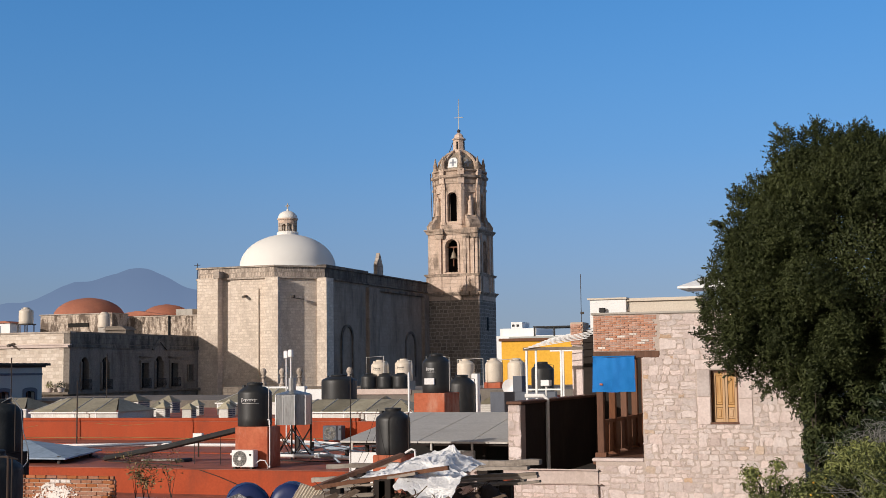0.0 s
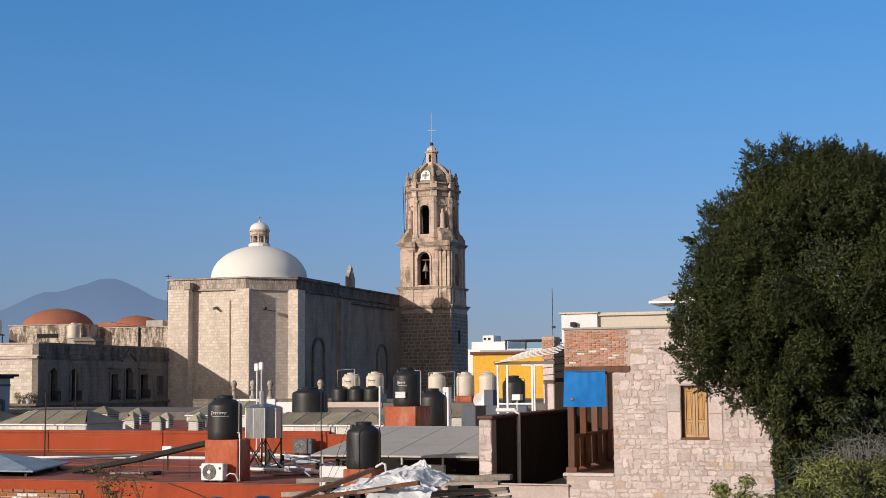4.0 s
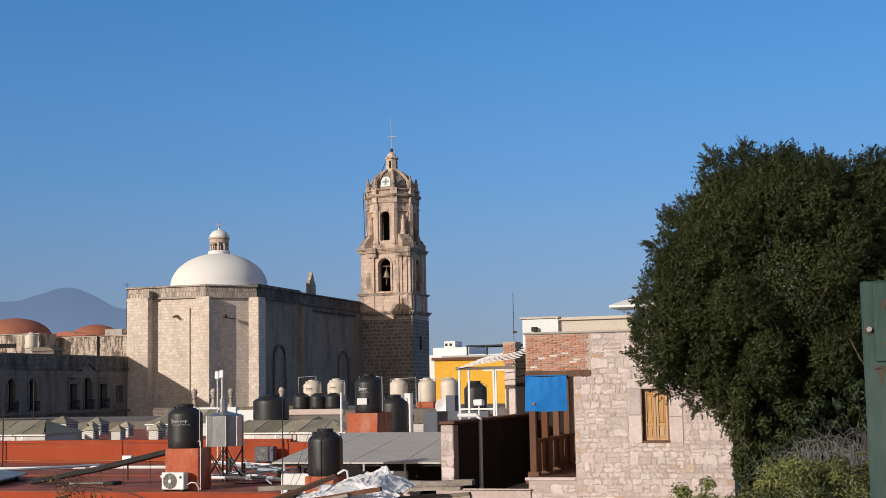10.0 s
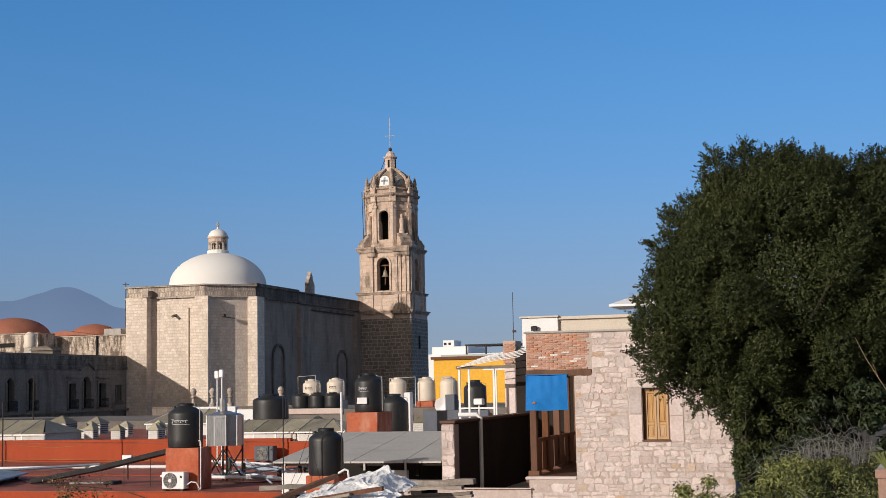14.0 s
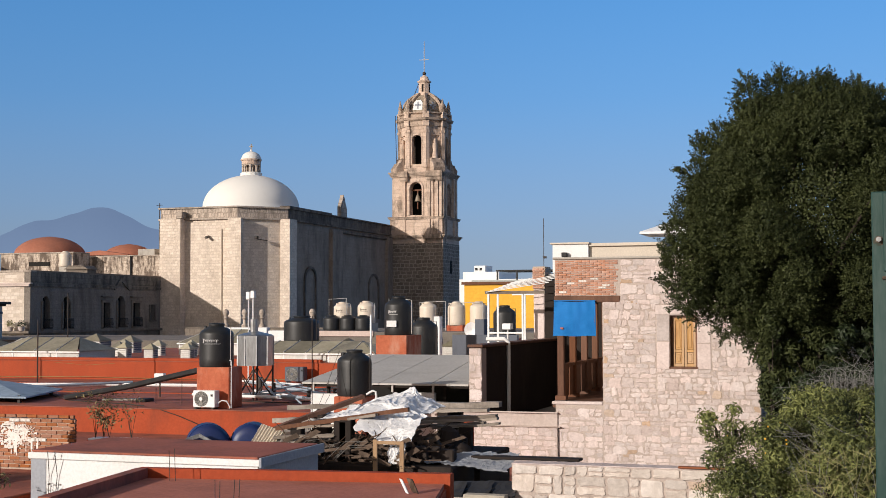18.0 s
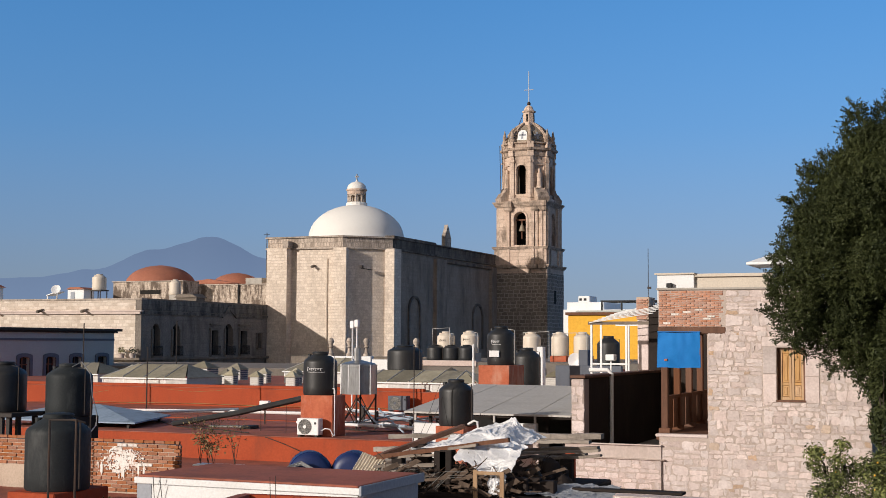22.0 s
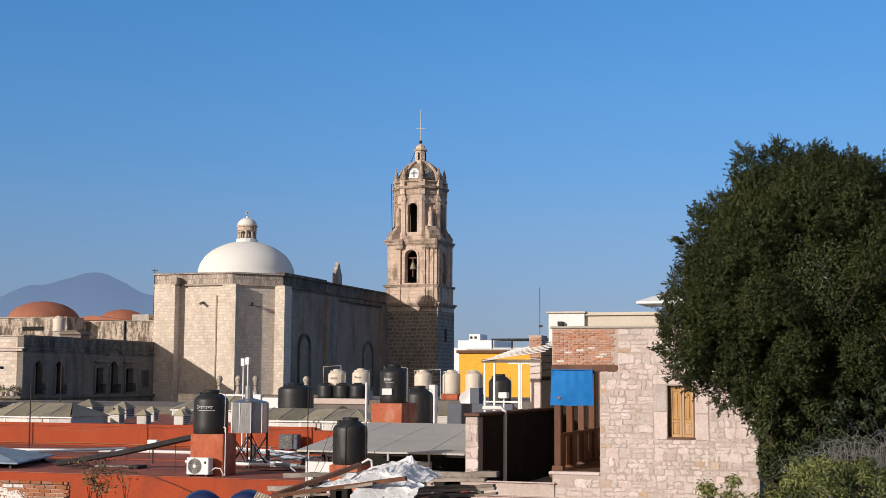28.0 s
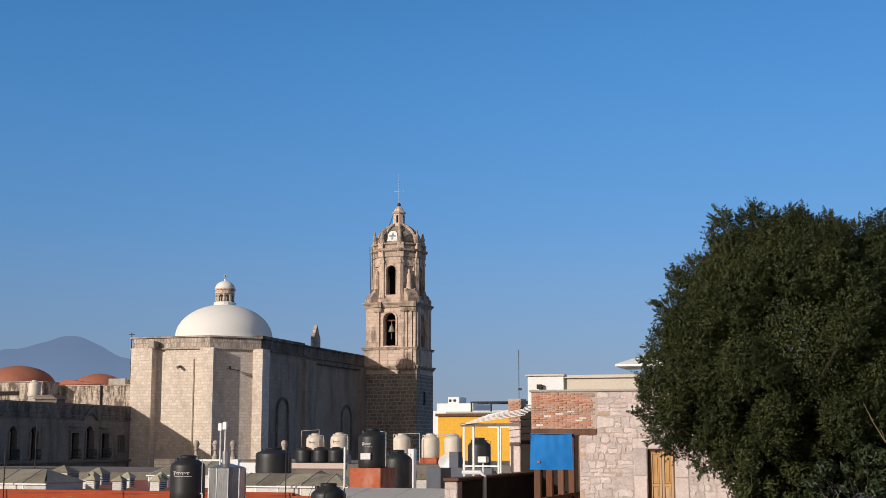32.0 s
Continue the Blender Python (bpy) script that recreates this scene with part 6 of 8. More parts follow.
# the front wall round its window and the open gallery bay
for x0, x1, z0, z1 in ((-8.2, -6.93, 0, 6.62), (-8.2, -6.93, 9.3, 10.36), (-6.93, -5.17, 0, 10.36), (-5.17, -4.48, 0, 7.55), (-5.17, -4.48, 8.88, 10.36), (-4.48, -2.9, 0, 10.36)):
    piece = part("wall_front", Geo().box(x0, x1, SY0, SY0 + 0.45, z0, z1), mortar, st_house, "front wall of pink rubble stone")
    wall_front = piece if x0 == -6.93 else (wall_front if x0 > -6.93 else None)
part("side_wall", Geo().box(-3.35, -2.9, SY0 + 0.45, 44, 0, 10.36).box(-6.93, -6.5, SY0 + 0.45, 44, 0, 10.3), mortar, st_house)
part("roof", Geo().box(-8.25, -2.85, SY0 + 0.5, 44.2, 10.1, 10.3), concrete, st_house)
part("coping", Geo().box(-8.25, -2.85, SY0 - 0.05, SY0 + 0.5, 10.36, 10.42, 0.015), concrete, st_house)
part("lintel", Geo().box(-8.22, -6.45, SY0 - 0.02, SY0 + 0.4, 9.22, 9.4, 0.02), timber, st_house, "dark timber lintel over the open bay")
part("gallery_floor", Geo().box(-8.3, -6.93, SY0 + 0.06, 44, 6.45, 6.62, 0.02), timber, st_house)
# added near-black sheet for the gallery's dark depth
part("gallery_dark_sheet", Geo().box(-8.6, -6.5, 43.6, 43.8, 6.6, 10.1), dark_void, st_house)
part("sill", Geo().box(-8.3, -6.93, SY0 - 0.03, SY0 + 0.3, 6.54, 6.622, 0.02), rubble, st_house)
# dressed stones round the window
for x0, x1, z0, z1 in ((-5.52, -5.17, 7.5, 8.2), (-5.52, -5.17, 8.22, 8.9), (-4.48, -4.12, 7.5, 8.15), (-4.48, -4.12, 8.17, 8.86), (-5.55, -4.1, 8.9, 9.15)):
    part("jamb_stone", Geo().box(x0 + 0.01, x1 - 0.01, SY0 - 0.02, SY0 + 0.2, z0, z1, 0.01), rubble, st_house)
shut = part("window", Geo().box(-5.17, -5.12, SY0 + 0.1, SY0 + 0.25, 7.55, 8.88).box(-4.53, -4.48, SY0 + 0.1, SY0 + 0.25, 7.55, 8.88).box(-5.12, -4.53, SY0 + 0.1, SY0 + 0.25, 8.82, 8.88).box(-5.2, -4.45, SY0 - 0.02, SY0 + 0.25, 7.51, 7.56), timber, st_house, "recessed window closed with golden wooden shutters")
for x0, x1 in ((-5.12, -4.83), (-4.82, -4.53)):
    part("shutter_stile", Geo().box(x0, x0 + 0.06, SY0 + 0.14, SY0 + 0.19, 7.56, 8.82, 0.005).box(x1 - 0.06, x1, SY0 + 0.14, SY0 + 0.19, 7.56, 8.82, 0.005), door_wood, shut)
    for z0, z1 in ((7.56, 7.64), (7.93, 8.0), (8.74, 8.82)):
        part("shutter_rail", Geo().box(x0 + 0.06, x1 - 0.06, SY0 + 0.145, SY0 + 0.19, z0, z1, 0.005), door_wood, shut)
    for z0, z1 in ((7.64, 7.93), (8.0, 8.74)):
        part("shutter_panel", Geo().box(x0 + 0.065, x1 - 0.065, SY0 + 0.165, SY0 + 0.19, z0 + 0.005, z1 - 0.005, 0.01).box(x0 + 0.1, x1 - 0.1, SY0 + 0.15, SY0 + 0.17, z0 + 0.05, z1 - 0.05, 0.012), door_wood, shut)
# near-black sheet behind the shutters, standing in for the unlit room
part("window_back", Geo().box(-5.2, -4.4, SY0 + 0.3, SY0 + 0.35, 7.5, 8.9), dark_void, st_house)

# timber gallery: posts, rail and boards running back into the shade
gal = thing("timber_gallery", (-8.2, 38, 6.6), "brown timber posts and panelled balustrade of a gallery", "gallery")
for y in (34.75, 36.2, 37.7, 39.2, 40.7):
    part("post", Geo().box(-8.26, -8.08, y, y + 0.18, 6.62, 9.3, 0.015), timber, gal)
    part("post_base", Geo().box(-8.32, -8.02, y - 0.05, y + 0.23, 6.6, 6.74, 0.01), timber, gal)
part("top_beam", Geo().box(-8.28, -8.06, 34.6, 43, 9.3, 9.48), timber, gal)
part("handrail", Geo().box(-8.24, -8.1, 34.9, 41, 7.5, 7.58), timber, gal)
for k in range(8):
    y = 35.0 + 0.75 * k
    part("baluster_panel", Geo().box(-8.2, -8.15, y, y + 0.66, 6.7, 7.5, 0.005), timber, gal)

# blue tarpaulin hung across the bay: a sagging sheet with folds
tv, tf = [], []
NU, NV = 26, 20
for j in range(NV + 1):
    for i in range(NU + 1):
        u, v = i / NU, j / NV
        x = -8.21 + 1.1 * u - 0.03 * v * (1 - u) + 0.015 * math.sin(9 * v) * u
        z = 9.27 - 0.03 * math.sin(math.pi * u) * (1 - v) - v * (0.93 - 0.008 * math.sin(3 * math.pi * u))
        y = SY0 - 0.06 - 0.05 * math.sin(math.pi * u) * math.sin(math.pi * v) + 0.010 * math.sin(11 * u + 3 * v) * v + 0.006 * math.sin(13 * (u + v * v)) * (1 - v) + 0.004 * math.sin(23 * u - 9 * v) + 0.007 * math.sin(30 * u) * (1 - v) ** 2
        tv.append((x, y, z))
for j in range(NV):
    for i in range(NU):
        a = j * (NU + 1) + i
        tf.append((a, a + 1, a + NU + 2, a + NU + 1))
tarp = thing("tarpaulin", (-7.66, SY0, 8.8), "bright blue tarpaulin hung across the open gallery bay", "tarpaulin")
part("sheet", Geo().add(tv, tf), blue_tarp, tarp, smooth=True)
part("hem", Geo().tube([(-8.22, SY0 - 0.06, 9.27), (-7.1, SY0 - 0.06, 9.27)], 0.014).tube([(-7.115, SY0 - 0.06, 9.27), (-7.1, SY0 - 0.05, 8.36)], 0.012), blue_tarp, tarp)
part("patch", Geo().box(-8.03, -7.95, SY0 - 0.125, SY0 - 0.1, 8.52, 8.57, 0.004), red_stand, tarp)

# court wall: stone end pillar, side coloured black for its shade, capped top
cw = thing("court_wall", (-10.4, 38, 0), "long court wall coloured black for shade, with a stone end pillar", "wall")
part("core", Geo().box(-10.62, -10.3, 34.9, 44, 0, 8.02), near_black, cw)
part("cap", Geo().box(-10.68, -10.24, 34.4, 44, 8.02, 8.1, 0.015), timber, cw)
pillar_core = part("pillar", Geo().box(-10.64, -10.28, SY0 + 0.15, 34.9, 0, 8.0, 0.02), mortar, cw)
part("drain_pipe", Geo().tube([(-10.24, 37.0, 6.0), (-10.24, 37.0, 8.1), (-10.35, 37.0, 8.2), (-10.9, 37.0, 8.2)], 0.06, 8), white_metal, cw, "pale plastic drain pipe")
# added black sheet stands in for the shadowed gap beside the column
part("end_wall", Geo().box(-10.64, -8.3, 43.0, 43.2, 0, 10.2), near_black, cw)
part("court_floor", Geo().box(-10.3, -8.3, 34.8, 43, 0, 5.9), concrete, cw)
bc = thing("brick_column", (-10.7, 43, 0), "brick column top on rough stone behind the gallery", "column")
part("stone_shaft", Geo().box(-11.08, -10.7, 43.2, 43.9, 0, 9.75, 0.03), rubble, bc)
col_top = part("brick_top", Geo().box(-11.1, -10.66, 43.15, 43.95, 9.75, 10.5, 0.02), brick_joint, bc)

# low ledge walls in front of the house
ledge = thing("ledge_wall", (-8.5, 32, 0), "low pink plastered ledge wall below the house", "wall")
part("body", Geo().box(-12.35, -8.14, 34.235, 34.275, 0, 6.3, 0.01), lintel_stone, ledge)
part("cap", Geo().box(-12.35, -8.12, 34.16, 34.275, 6.3, 6.335, 0.012), lintel_stone, ledge)
part("lower_coping", Geo().box(-11.7, -8.05, 34.14, 34.235, 5.935, 5.965, 0.01), mortar, ledge)
part("lower_wall", Geo().box(-11.7, -8.14, 34.2, 34.235, 0, 5.935), mortar, ledge)

# white pergola
pg = thing("pergola", (-11.4, 42.5, 8.0), "white steel pergola with slatted roof", "pergola")
for x, y in ((-12.1, 41.3), (-11.78, 41.3), (-11.75, 44.6), (-10.95, 41.3), (-10.6, 44.6)):
    part("post", Geo().box(x - 0.03, x + 0.03, y - 0.03, y + 0.03, 7.6, 9.6), white_metal, pg)
part("front_beam", Geo().box(-12.2, -10.2, 41.25, 41.35, 9.56, 9.66), board_wood, pg, "weathered wooden front beam")
part("back_beam", Geo().box(-12.2, -10.2, 44.55, 44.65, 9.56, 9.66), white_metal, pg)
for k in range(7):
    part("slat", Geo().tube([(-12.15, 41.2 + 0.5 * k, 9.62 + 0.06 * k), (-10.0, 41.0 + 0.4 * k, 9.92 + 0.075 * k)], 0.014, 6), white_metal, pg)
part("mid_rail", Geo().box(-12.1, -10.9, 41.28, 41.32, 8.28, 8.33), white_metal, pg)
part("floor", Geo().box(-12.6, -10.62, 40.8, 44.9, 0, 7.6), concrete, pg)
solo("white_machine", Geo().box(-11.9, -11.6, 42.2, 42.5, 8.4, 8.6, 0.02).tube([(-11.75, 42.35, 7.6), (-11.75, 42.35, 8.4)], 0.03), white_metal, "small white machine on a stalk", "machine")

# white parasol behind the tree
um = thing("parasol", (-7.0, 48.7, 9), "white square parasol on a roof terrace", "parasol")
part("canopy", Geo().add([(-8.25, 47.6, 11.86), (-5.9, 47.6, 11.86), (-5.9, 49.9, 11.86), (-8.25, 49.9, 11.86), (-7.0, 48.7, 12.35), (-8.25, 47.6, 11.78), (-5.9, 47.6, 11.78), (-5.9, 49.9, 11.78), (-8.25, 49.9, 11.78)], [(0, 1, 4), (1, 2, 4), (2, 3, 4), (3, 0, 4), (0, 5, 6, 1), (1, 6, 7, 2), (2, 7, 8, 3), (3, 8, 5, 0)]), white_film, um)
part("pole", Geo().tube([(-7.0, 48.7, 9.6), (-7.0, 48.7, 12.3)], 0.03), white_metal, um)
block("terrace_house", -8.8, -3, 45, 56, 0, 9.6, beige_wall, "beige terrace house hidden behind the tree", "building")

# ---- near left: brick wall and tanks ----
lw = thing("brick_wall", (-17, 21.5, 0), "old orange brick wall with splashes of whitewash", "wall")
lw_core = part("core", Geo().box(-22.5, -14.42, 21.43, 21.62, 0, 7.0), brick_joint, lw)
roof_block("near_red_roof", -24, -13.2, 14.0, 21.1, 6.08, red_wall, red_roof, "near red roof below the brick wall")
tank("near_tank", -15.22, 19.0, 6.38, 1.12, 1.32, worn_black, "large dusty black tank on a red plinth", "near tanks")
block("tank_plinth", -15.72, -14.72, 18.3, 19.8, 6.08, 6.38, red_wall, "red plinth under the near tank", "plinth")
fr = thing("steel_guard_rail", (-14.5, 18.2, 6.08), "thin dark steel guard rail before the near tank", "rail")
for x in (-14.76, -14.21):
    part("upright", Geo().tube([(x, 18.2, 6.06), (x, 18.2, 7.65)], 0.02), dark_metal, fr)
part("crossbar", Geo().tube([(-14.76, 18.2, 7.64), (-14.21, 18.2, 7.65), (-14.1, 18.3, 7.6)], 0.018), dark_metal, fr)
tank("near_tank", -20.66, 26.1, 7.17, 1.1, 1.25, worn_black, "dusty black tank behind the brick wall", "near tanks")
block("tank_platform", -21.05, -20.15, 25.6, 26.6, 5.0, 7.17, near_black, "platform under the tank behind the wall", "platform")
tank("near_tank", -22.12, 25.5, 7.26, 1.06, 1.2, black_plastic, "black tank on a dark steel stand", "near tanks")
sd = thing("tank_stand", (-21.85, 25.5, 5.0), "dark steel table stand under a tank", "stand")
part("top", Geo().box(-22.7, -21.35, 24.9, 26.1, 7.16, 7.26, 0.01), dark_metal, sd)
for dx in (-0.7, -0.2, 0.3):
    for dy in (-0.45, 0.45):
        part("leg", Geo().box(-21.85 + dx - 0.05, -21.85 + dx + 0.05, 25.5 + dy - 0.05, 25.5 + dy + 0.05, 5.0, 7.16), dark_metal, sd)
block("white_box", -22.6, -21.7, 23.2, 24.0, 5.0, 7.0, white_wall, "white box beside the tank stand", "box")
solo("hose", Geo().tube([(-20.2, 25.6, 8.35), (-18.9, 24.3, 8.5), (-18.42, 24.0, 8.23), (-17.9, 23.4, 7.8), (-17.46, 23.0, 7.43), (-17.48, 23.0, 7.2), (-17.3, 22.6, 7.1), (-17.0, 21.7, 7.1), (-16.6, 21.52, 7.1)], 0.011, 6), zinc, "thin pale hose hanging from the tank to the wall", "hose")
solo("rod", Geo().tube([(-16.35, 21.35, 6.1), (-16.35, 21.35, 7.9)], 0.015), dark_metal, "thin steel rod before the wall", "rod")

# white hut with the red roof slab
hut = thing("white_hut", (-11, 19.3, 0), "small white hut with red flat roof, grey edge and shade-greyed sides", "hut")
part("front_wall", Geo().box(-12.95, -8.95, 18.2, 18.4, 0, 6.66), white_wall, hut)
# grey-blue sides put the hut's shade into the wall colour
part("side_wall", Geo().box(-9.15, -8.95, 18.4, 20.45, 0, 6.66), cool_grey, hut)
part("side_wall", Geo().box(-12.95, -12.75, 18.4, 20.45, 0, 6.66), cool_grey, hut)
part("back_wall", Geo().box(-12.75, -9.15, 20.25, 20.45, 0, 6.66), cool_grey, hut)
part("slab", Geo().box(-13.0, -8.9, 18.16, 20.5, 6.66, 6.765, 0.012), white_wall, hut)
part("slab_side", Geo().box(-8.9, -8.86, 18.14, 20.52, 6.65, 6.8, 0.008), cool_grey, hut)
part("roof_coating", Geo().box(-12.95, -8.95, 18.2, 20.44, 6.766, 6.80, 0.01), red_roof, hut)
# cast shadow on the front corner, painted as a grey-blue strip
part("shadow_strip", Geo().box(-12.955, -12.68, 18.19, 18.2, 0, 6.66), cool_grey, hut)
part("cable", Geo().tube([(-12.55, 18.05, 6.8), (-12.6, 18.17, 6.4), (-12.62, 18.17, 5.9)], 0.006, 5).tube([(-12.42, 18.05, 6.8), (-12.45, 18.17, 6.4), (-12.5, 18.17, 5.9)], 0.006, 5), dark_metal, hut)

# near red parapet with its bent bars
npar = thing("near_parapet", (-7, 14, 0), "near red-coated roof slab with broken brick edge", "roof")
part("slab", Geo().prism([(-8.75, 12.55), (-9.15, 15.2), (-5.15, 15.75), (-4.6, 13.45)], "z", 5.9, 6.79), red_wall, npar)
part("coating", Geo().prism([(-8.73, 12.57), (-9.13, 15.18), (-5.17, 15.73), (-4.62, 13.46)], "z", 6.791, 6.85), near_coat, npar)
part("upstand", Geo().prism([(-9.2, 15.2), (-5.1, 15.76), (-5.1, 15.9), (-9.2, 15.34)], "z", 6.6, 6.97), red_wall, npar)
part("side_upstand", Geo().prism([(-8.8, 12.5), (-8.64, 12.5), (-9.04, 15.2), (-9.2, 15.2)], "z", 6.6, 6.975), red_roof, npar)
for x, y, h in ((-7.0, 13.2, 0.24), (-6.97, 13.25, 0.22), (-6.78, 13.2, 0.25), (-6.74, 13.25, 0.25), (-8.6, 15.0, 0.34), (-8.52, 15.0, 0.36)):
    part("bar", Geo().tube([(x, y, 6.79), (x + 0.02 * math.sin(x * 9), y, 6.90 + h)], 0.0045, 5), dark_metal, npar)
part("wall_below", Geo().prism([(-8.6, 12.7), (-8.9, 15.0), (-5.4, 15.5), (-4.8, 13.6)], "z", 0, 5.9), mortar, npar)

# blue drums, corrugated offcut, junk on the hut's far side
for x, y, r, a in ((-11.95, 22.2, 0.40, 0.55), (-11.25, 22.6, 0.36, 0.35)):
    dr = thing("blue_drum", (x, y, 6.2), "navy blue plastic drum lying on its side", "drum", "drums")
    dg = Geo().lathe(0, 0, [(r * 0.5, -0.48), (r * 0.8, -0.46), (r * 0.95, -0.40), (r, -0.28), (r, 0.28), (r * 0.95, 0.40), (r * 0.8, 0.46), (r * 0.5, 0.48)], 28)
    m = Matrix.Translation((x, y, 6.92 - r)) @ Matrix.Rotation(a, 4, "Z") @ Matrix.Rotation(math.pi / 2, 4, "X")
    dg.v = [tuple(m @ Vector(p)) for p in dg.v]
    part("body", dg, navy_plastic, dr, smooth=True)
    part("hoop", Geo().tube([tuple(m @ Vector((r * 1.01 * math.cos(0.2618 * i), r * 1.01 * math.sin(0.2618 * i), 0.27))) for i in range(25)], 0.012, 5), navy_plastic, dr)
block("drum_plinth", -12.5, -10.75, 21.7, 23.2, 5.0, 6.16, concrete, "low concrete plinth under the drums", "plinth")
block("junk_platform", -11.3, -7.0, 21.7, 25.4, 5.0, 6.32, near_black, "low dark platform under the junk heap", "platform", c=0.03)
cv, cf = [], []
for k in range(37):
    x, w = -10.97 + 0.0135 * k, 0.022 * math.sin(k * 2 * math.pi / 4.0)
    cv += [(x, 22.0 - w, 6.17), (x, 22.0 - w, 6.62 - 0.0025 * k), (x + 0.15, 22.15 - w, 6.95 - 0.004 * k)]
for k in range(36):
    cf += [(3 * k, 3 * k + 3, 3 * k + 4, 3 * k + 1), (3 * k + 1, 3 * k + 4, 3 * k + 5, 3 * k + 2)]
cn_ = len(cv)
cg = Geo().add(cv + [(x, y + 0.006, z) for x, y, z in cv], cf + [tuple(cn_ + i for i in f[::-1]) for f in cf])
solo("corrugated_offcut", cg, beige_wall, "yellowed corrugated sheet offcut", "sheet")
for k in range(5):
    solo("bent_strip", Geo().tube([(-12.3 + 0.03 * k, 21.72, 6.17), (-12.3 + 0.03 * k, 21.6, 6.4), (-12.15 + 0.03 * k, 21.55, 6.62 + 0.02 * k), (-11.8, 21.6, 6.72 + 0.015 * k), (-11.3, 21.6, 6.55)], 0.012, 5), zinc, "bent pale plastic strip", "strip", "strips")

# ---- junk heap: boards, branches, plastic film, a window frame ----
rj = random.Random(11)


def board(p, q, w, h, label="grey weathered board on the heap", material=None):
    p, q = Vector(p), Vector(q)
    d = q - p
    L = d.length
    n = 8
    gb = Geo()
    side = Vector((-d.y, d.x, 0)).normalized()
    up = d.cross(side).normalized() * -1
    prev = None
    vs, fs = [], []
    for i in range(n + 1):
        c = p + d * i / n + Vector((0, 0, 0.012 * rj.uniform(-1, 1)))
        ww, hh = w * rj.uniform(0.88, 1.06) / 2, h * rj.uniform(0.85, 1.1) / 2
        vs += [c + side * ww + up * hh, c - side * ww + up * hh, c - side * ww - up * hh, c + side * ww - up * hh]
    for i in range(n):
        for k in range(4):
            fs.append((4 * i + k, 4 * i + (k + 1) % 4, 4 * i + 4 + (k + 1) % 4, 4 * i + 4 + k))
    fs += [(0, 1, 2, 3), (4 * n + 3, 4 * n + 2, 4 * n + 1, 4 * n)]
    mid = p.lerp(q, 0.5)
    base = 6.32 if 21.7 < mid.y < 25.4 and mid.x > -11.3 else 4.8
    if base < 6 or mid.z > 6.5:
        solo("prop_block", Geo().box(mid.x - 0.12, mid.x + 0.12, mid.y - 0.1, mid.y + 0.1, base, mid.z - h * 0.4, 0.015), near_black, "dark timber block propping up a board", "block", "board props")
    return solo("board", gb.add(vs, fs), material or board_wood, label, "board", "heap boards")


for p, q, w, h in (
    ((-11.7, 24.5, 6.80), (-10.6, 24.4, 6.88), 0.14, 0.09), ((-11.6, 25.0, 7.03), (-10.0, 24.9, 7.1), 0.16, 0.09), ((-10.9, 22.6, 6.80), (-8.6, 22.5, 7.0), 0.12, 0.05),
    ((-9.4, 26.5, 7.02), (-7.5, 26.5, 7.06), 0.25, 0.12), ((-9.6, 26.2, 6.93), (-7.7, 26.3, 6.96), 0.25, 0.07), ((-8.9, 25.0, 6.86), (-7.15, 25.0, 6.95), 0.2, 0.06), ((-8.9, 24.8, 6.79), (-7.1, 24.9, 6.90), 0.2, 0.05), ((-8.8, 24.7, 6.73), (-7.3, 24.7, 6.83), 0.2, 0.05),
    ((-8.3, 24.5, 6.74), (-6.95, 24.5, 6.84), 0.16, 0.05), ((-10.5, 22.0, 6.72), (-9.1, 22.2, 6.78), 0.12, 0.06), ((-10.4, 22.2, 6.62), (-9.0, 22.4, 6.70), 0.12, 0.06), ((-10.2, 21.9, 6.55), (-9.3, 22.0, 6.60), 0.1, 0.05)):
    board(p, q, w, h)
board((-10.45, 22.0, 6.88), (-7.95, 22.15, 7.26), 0.12, 0.075, "reddish brown plank across the plastic film", timber)
board((-10.6, 22.2, 6.84), (-9.4, 23.6, 7.38), 0.14, 0.08, "reddish brown beam leaning on the heap", timber)
board((-9.7, 22.15, 6.99), (-8.5, 22.0, 7.16), 0.1, 0.05)
# the heap's tangle of offcuts, branches and scrap
tangle = Geo()
for k in range(430):
    x, y = rj.uniform(-10.2, -7.6), rj.uniform(21.5, 24.2)
    z = 6.32 + rj.random() ** 1.3 * (0.5 if x < -8.4 else 0.36)
    a, L, bend = rj.uniform(0, 6.28), rj.uniform(0.12, 0.5), rj.uniform(-2.4, 2.4)
    p = Vector((x, y, z))
    rise = rj.uniform(-0.7, 0.9)
    pts = [p]
    for q in range(4):
        b = a + bend * q / 4
        nx = pts[-1] + Vector((math.cos(b) * L / 4, math.sin(b) * L * 0.15, rise * L / 4 + 0.05 * L * math.sin(bend * q)))
        nx.z = max(nx.z, 6.33)
        pts.append(nx)
    tangle.tube(pts, rj.uniform(0.003, 0.016), 4, 0.6)
tagged(new("scrap_heap", tangle.mesh("scrap_heap", scrap_wood)), "heap of dark broken wood and scrap", "heap", kind="stuff")
planks = Geo()
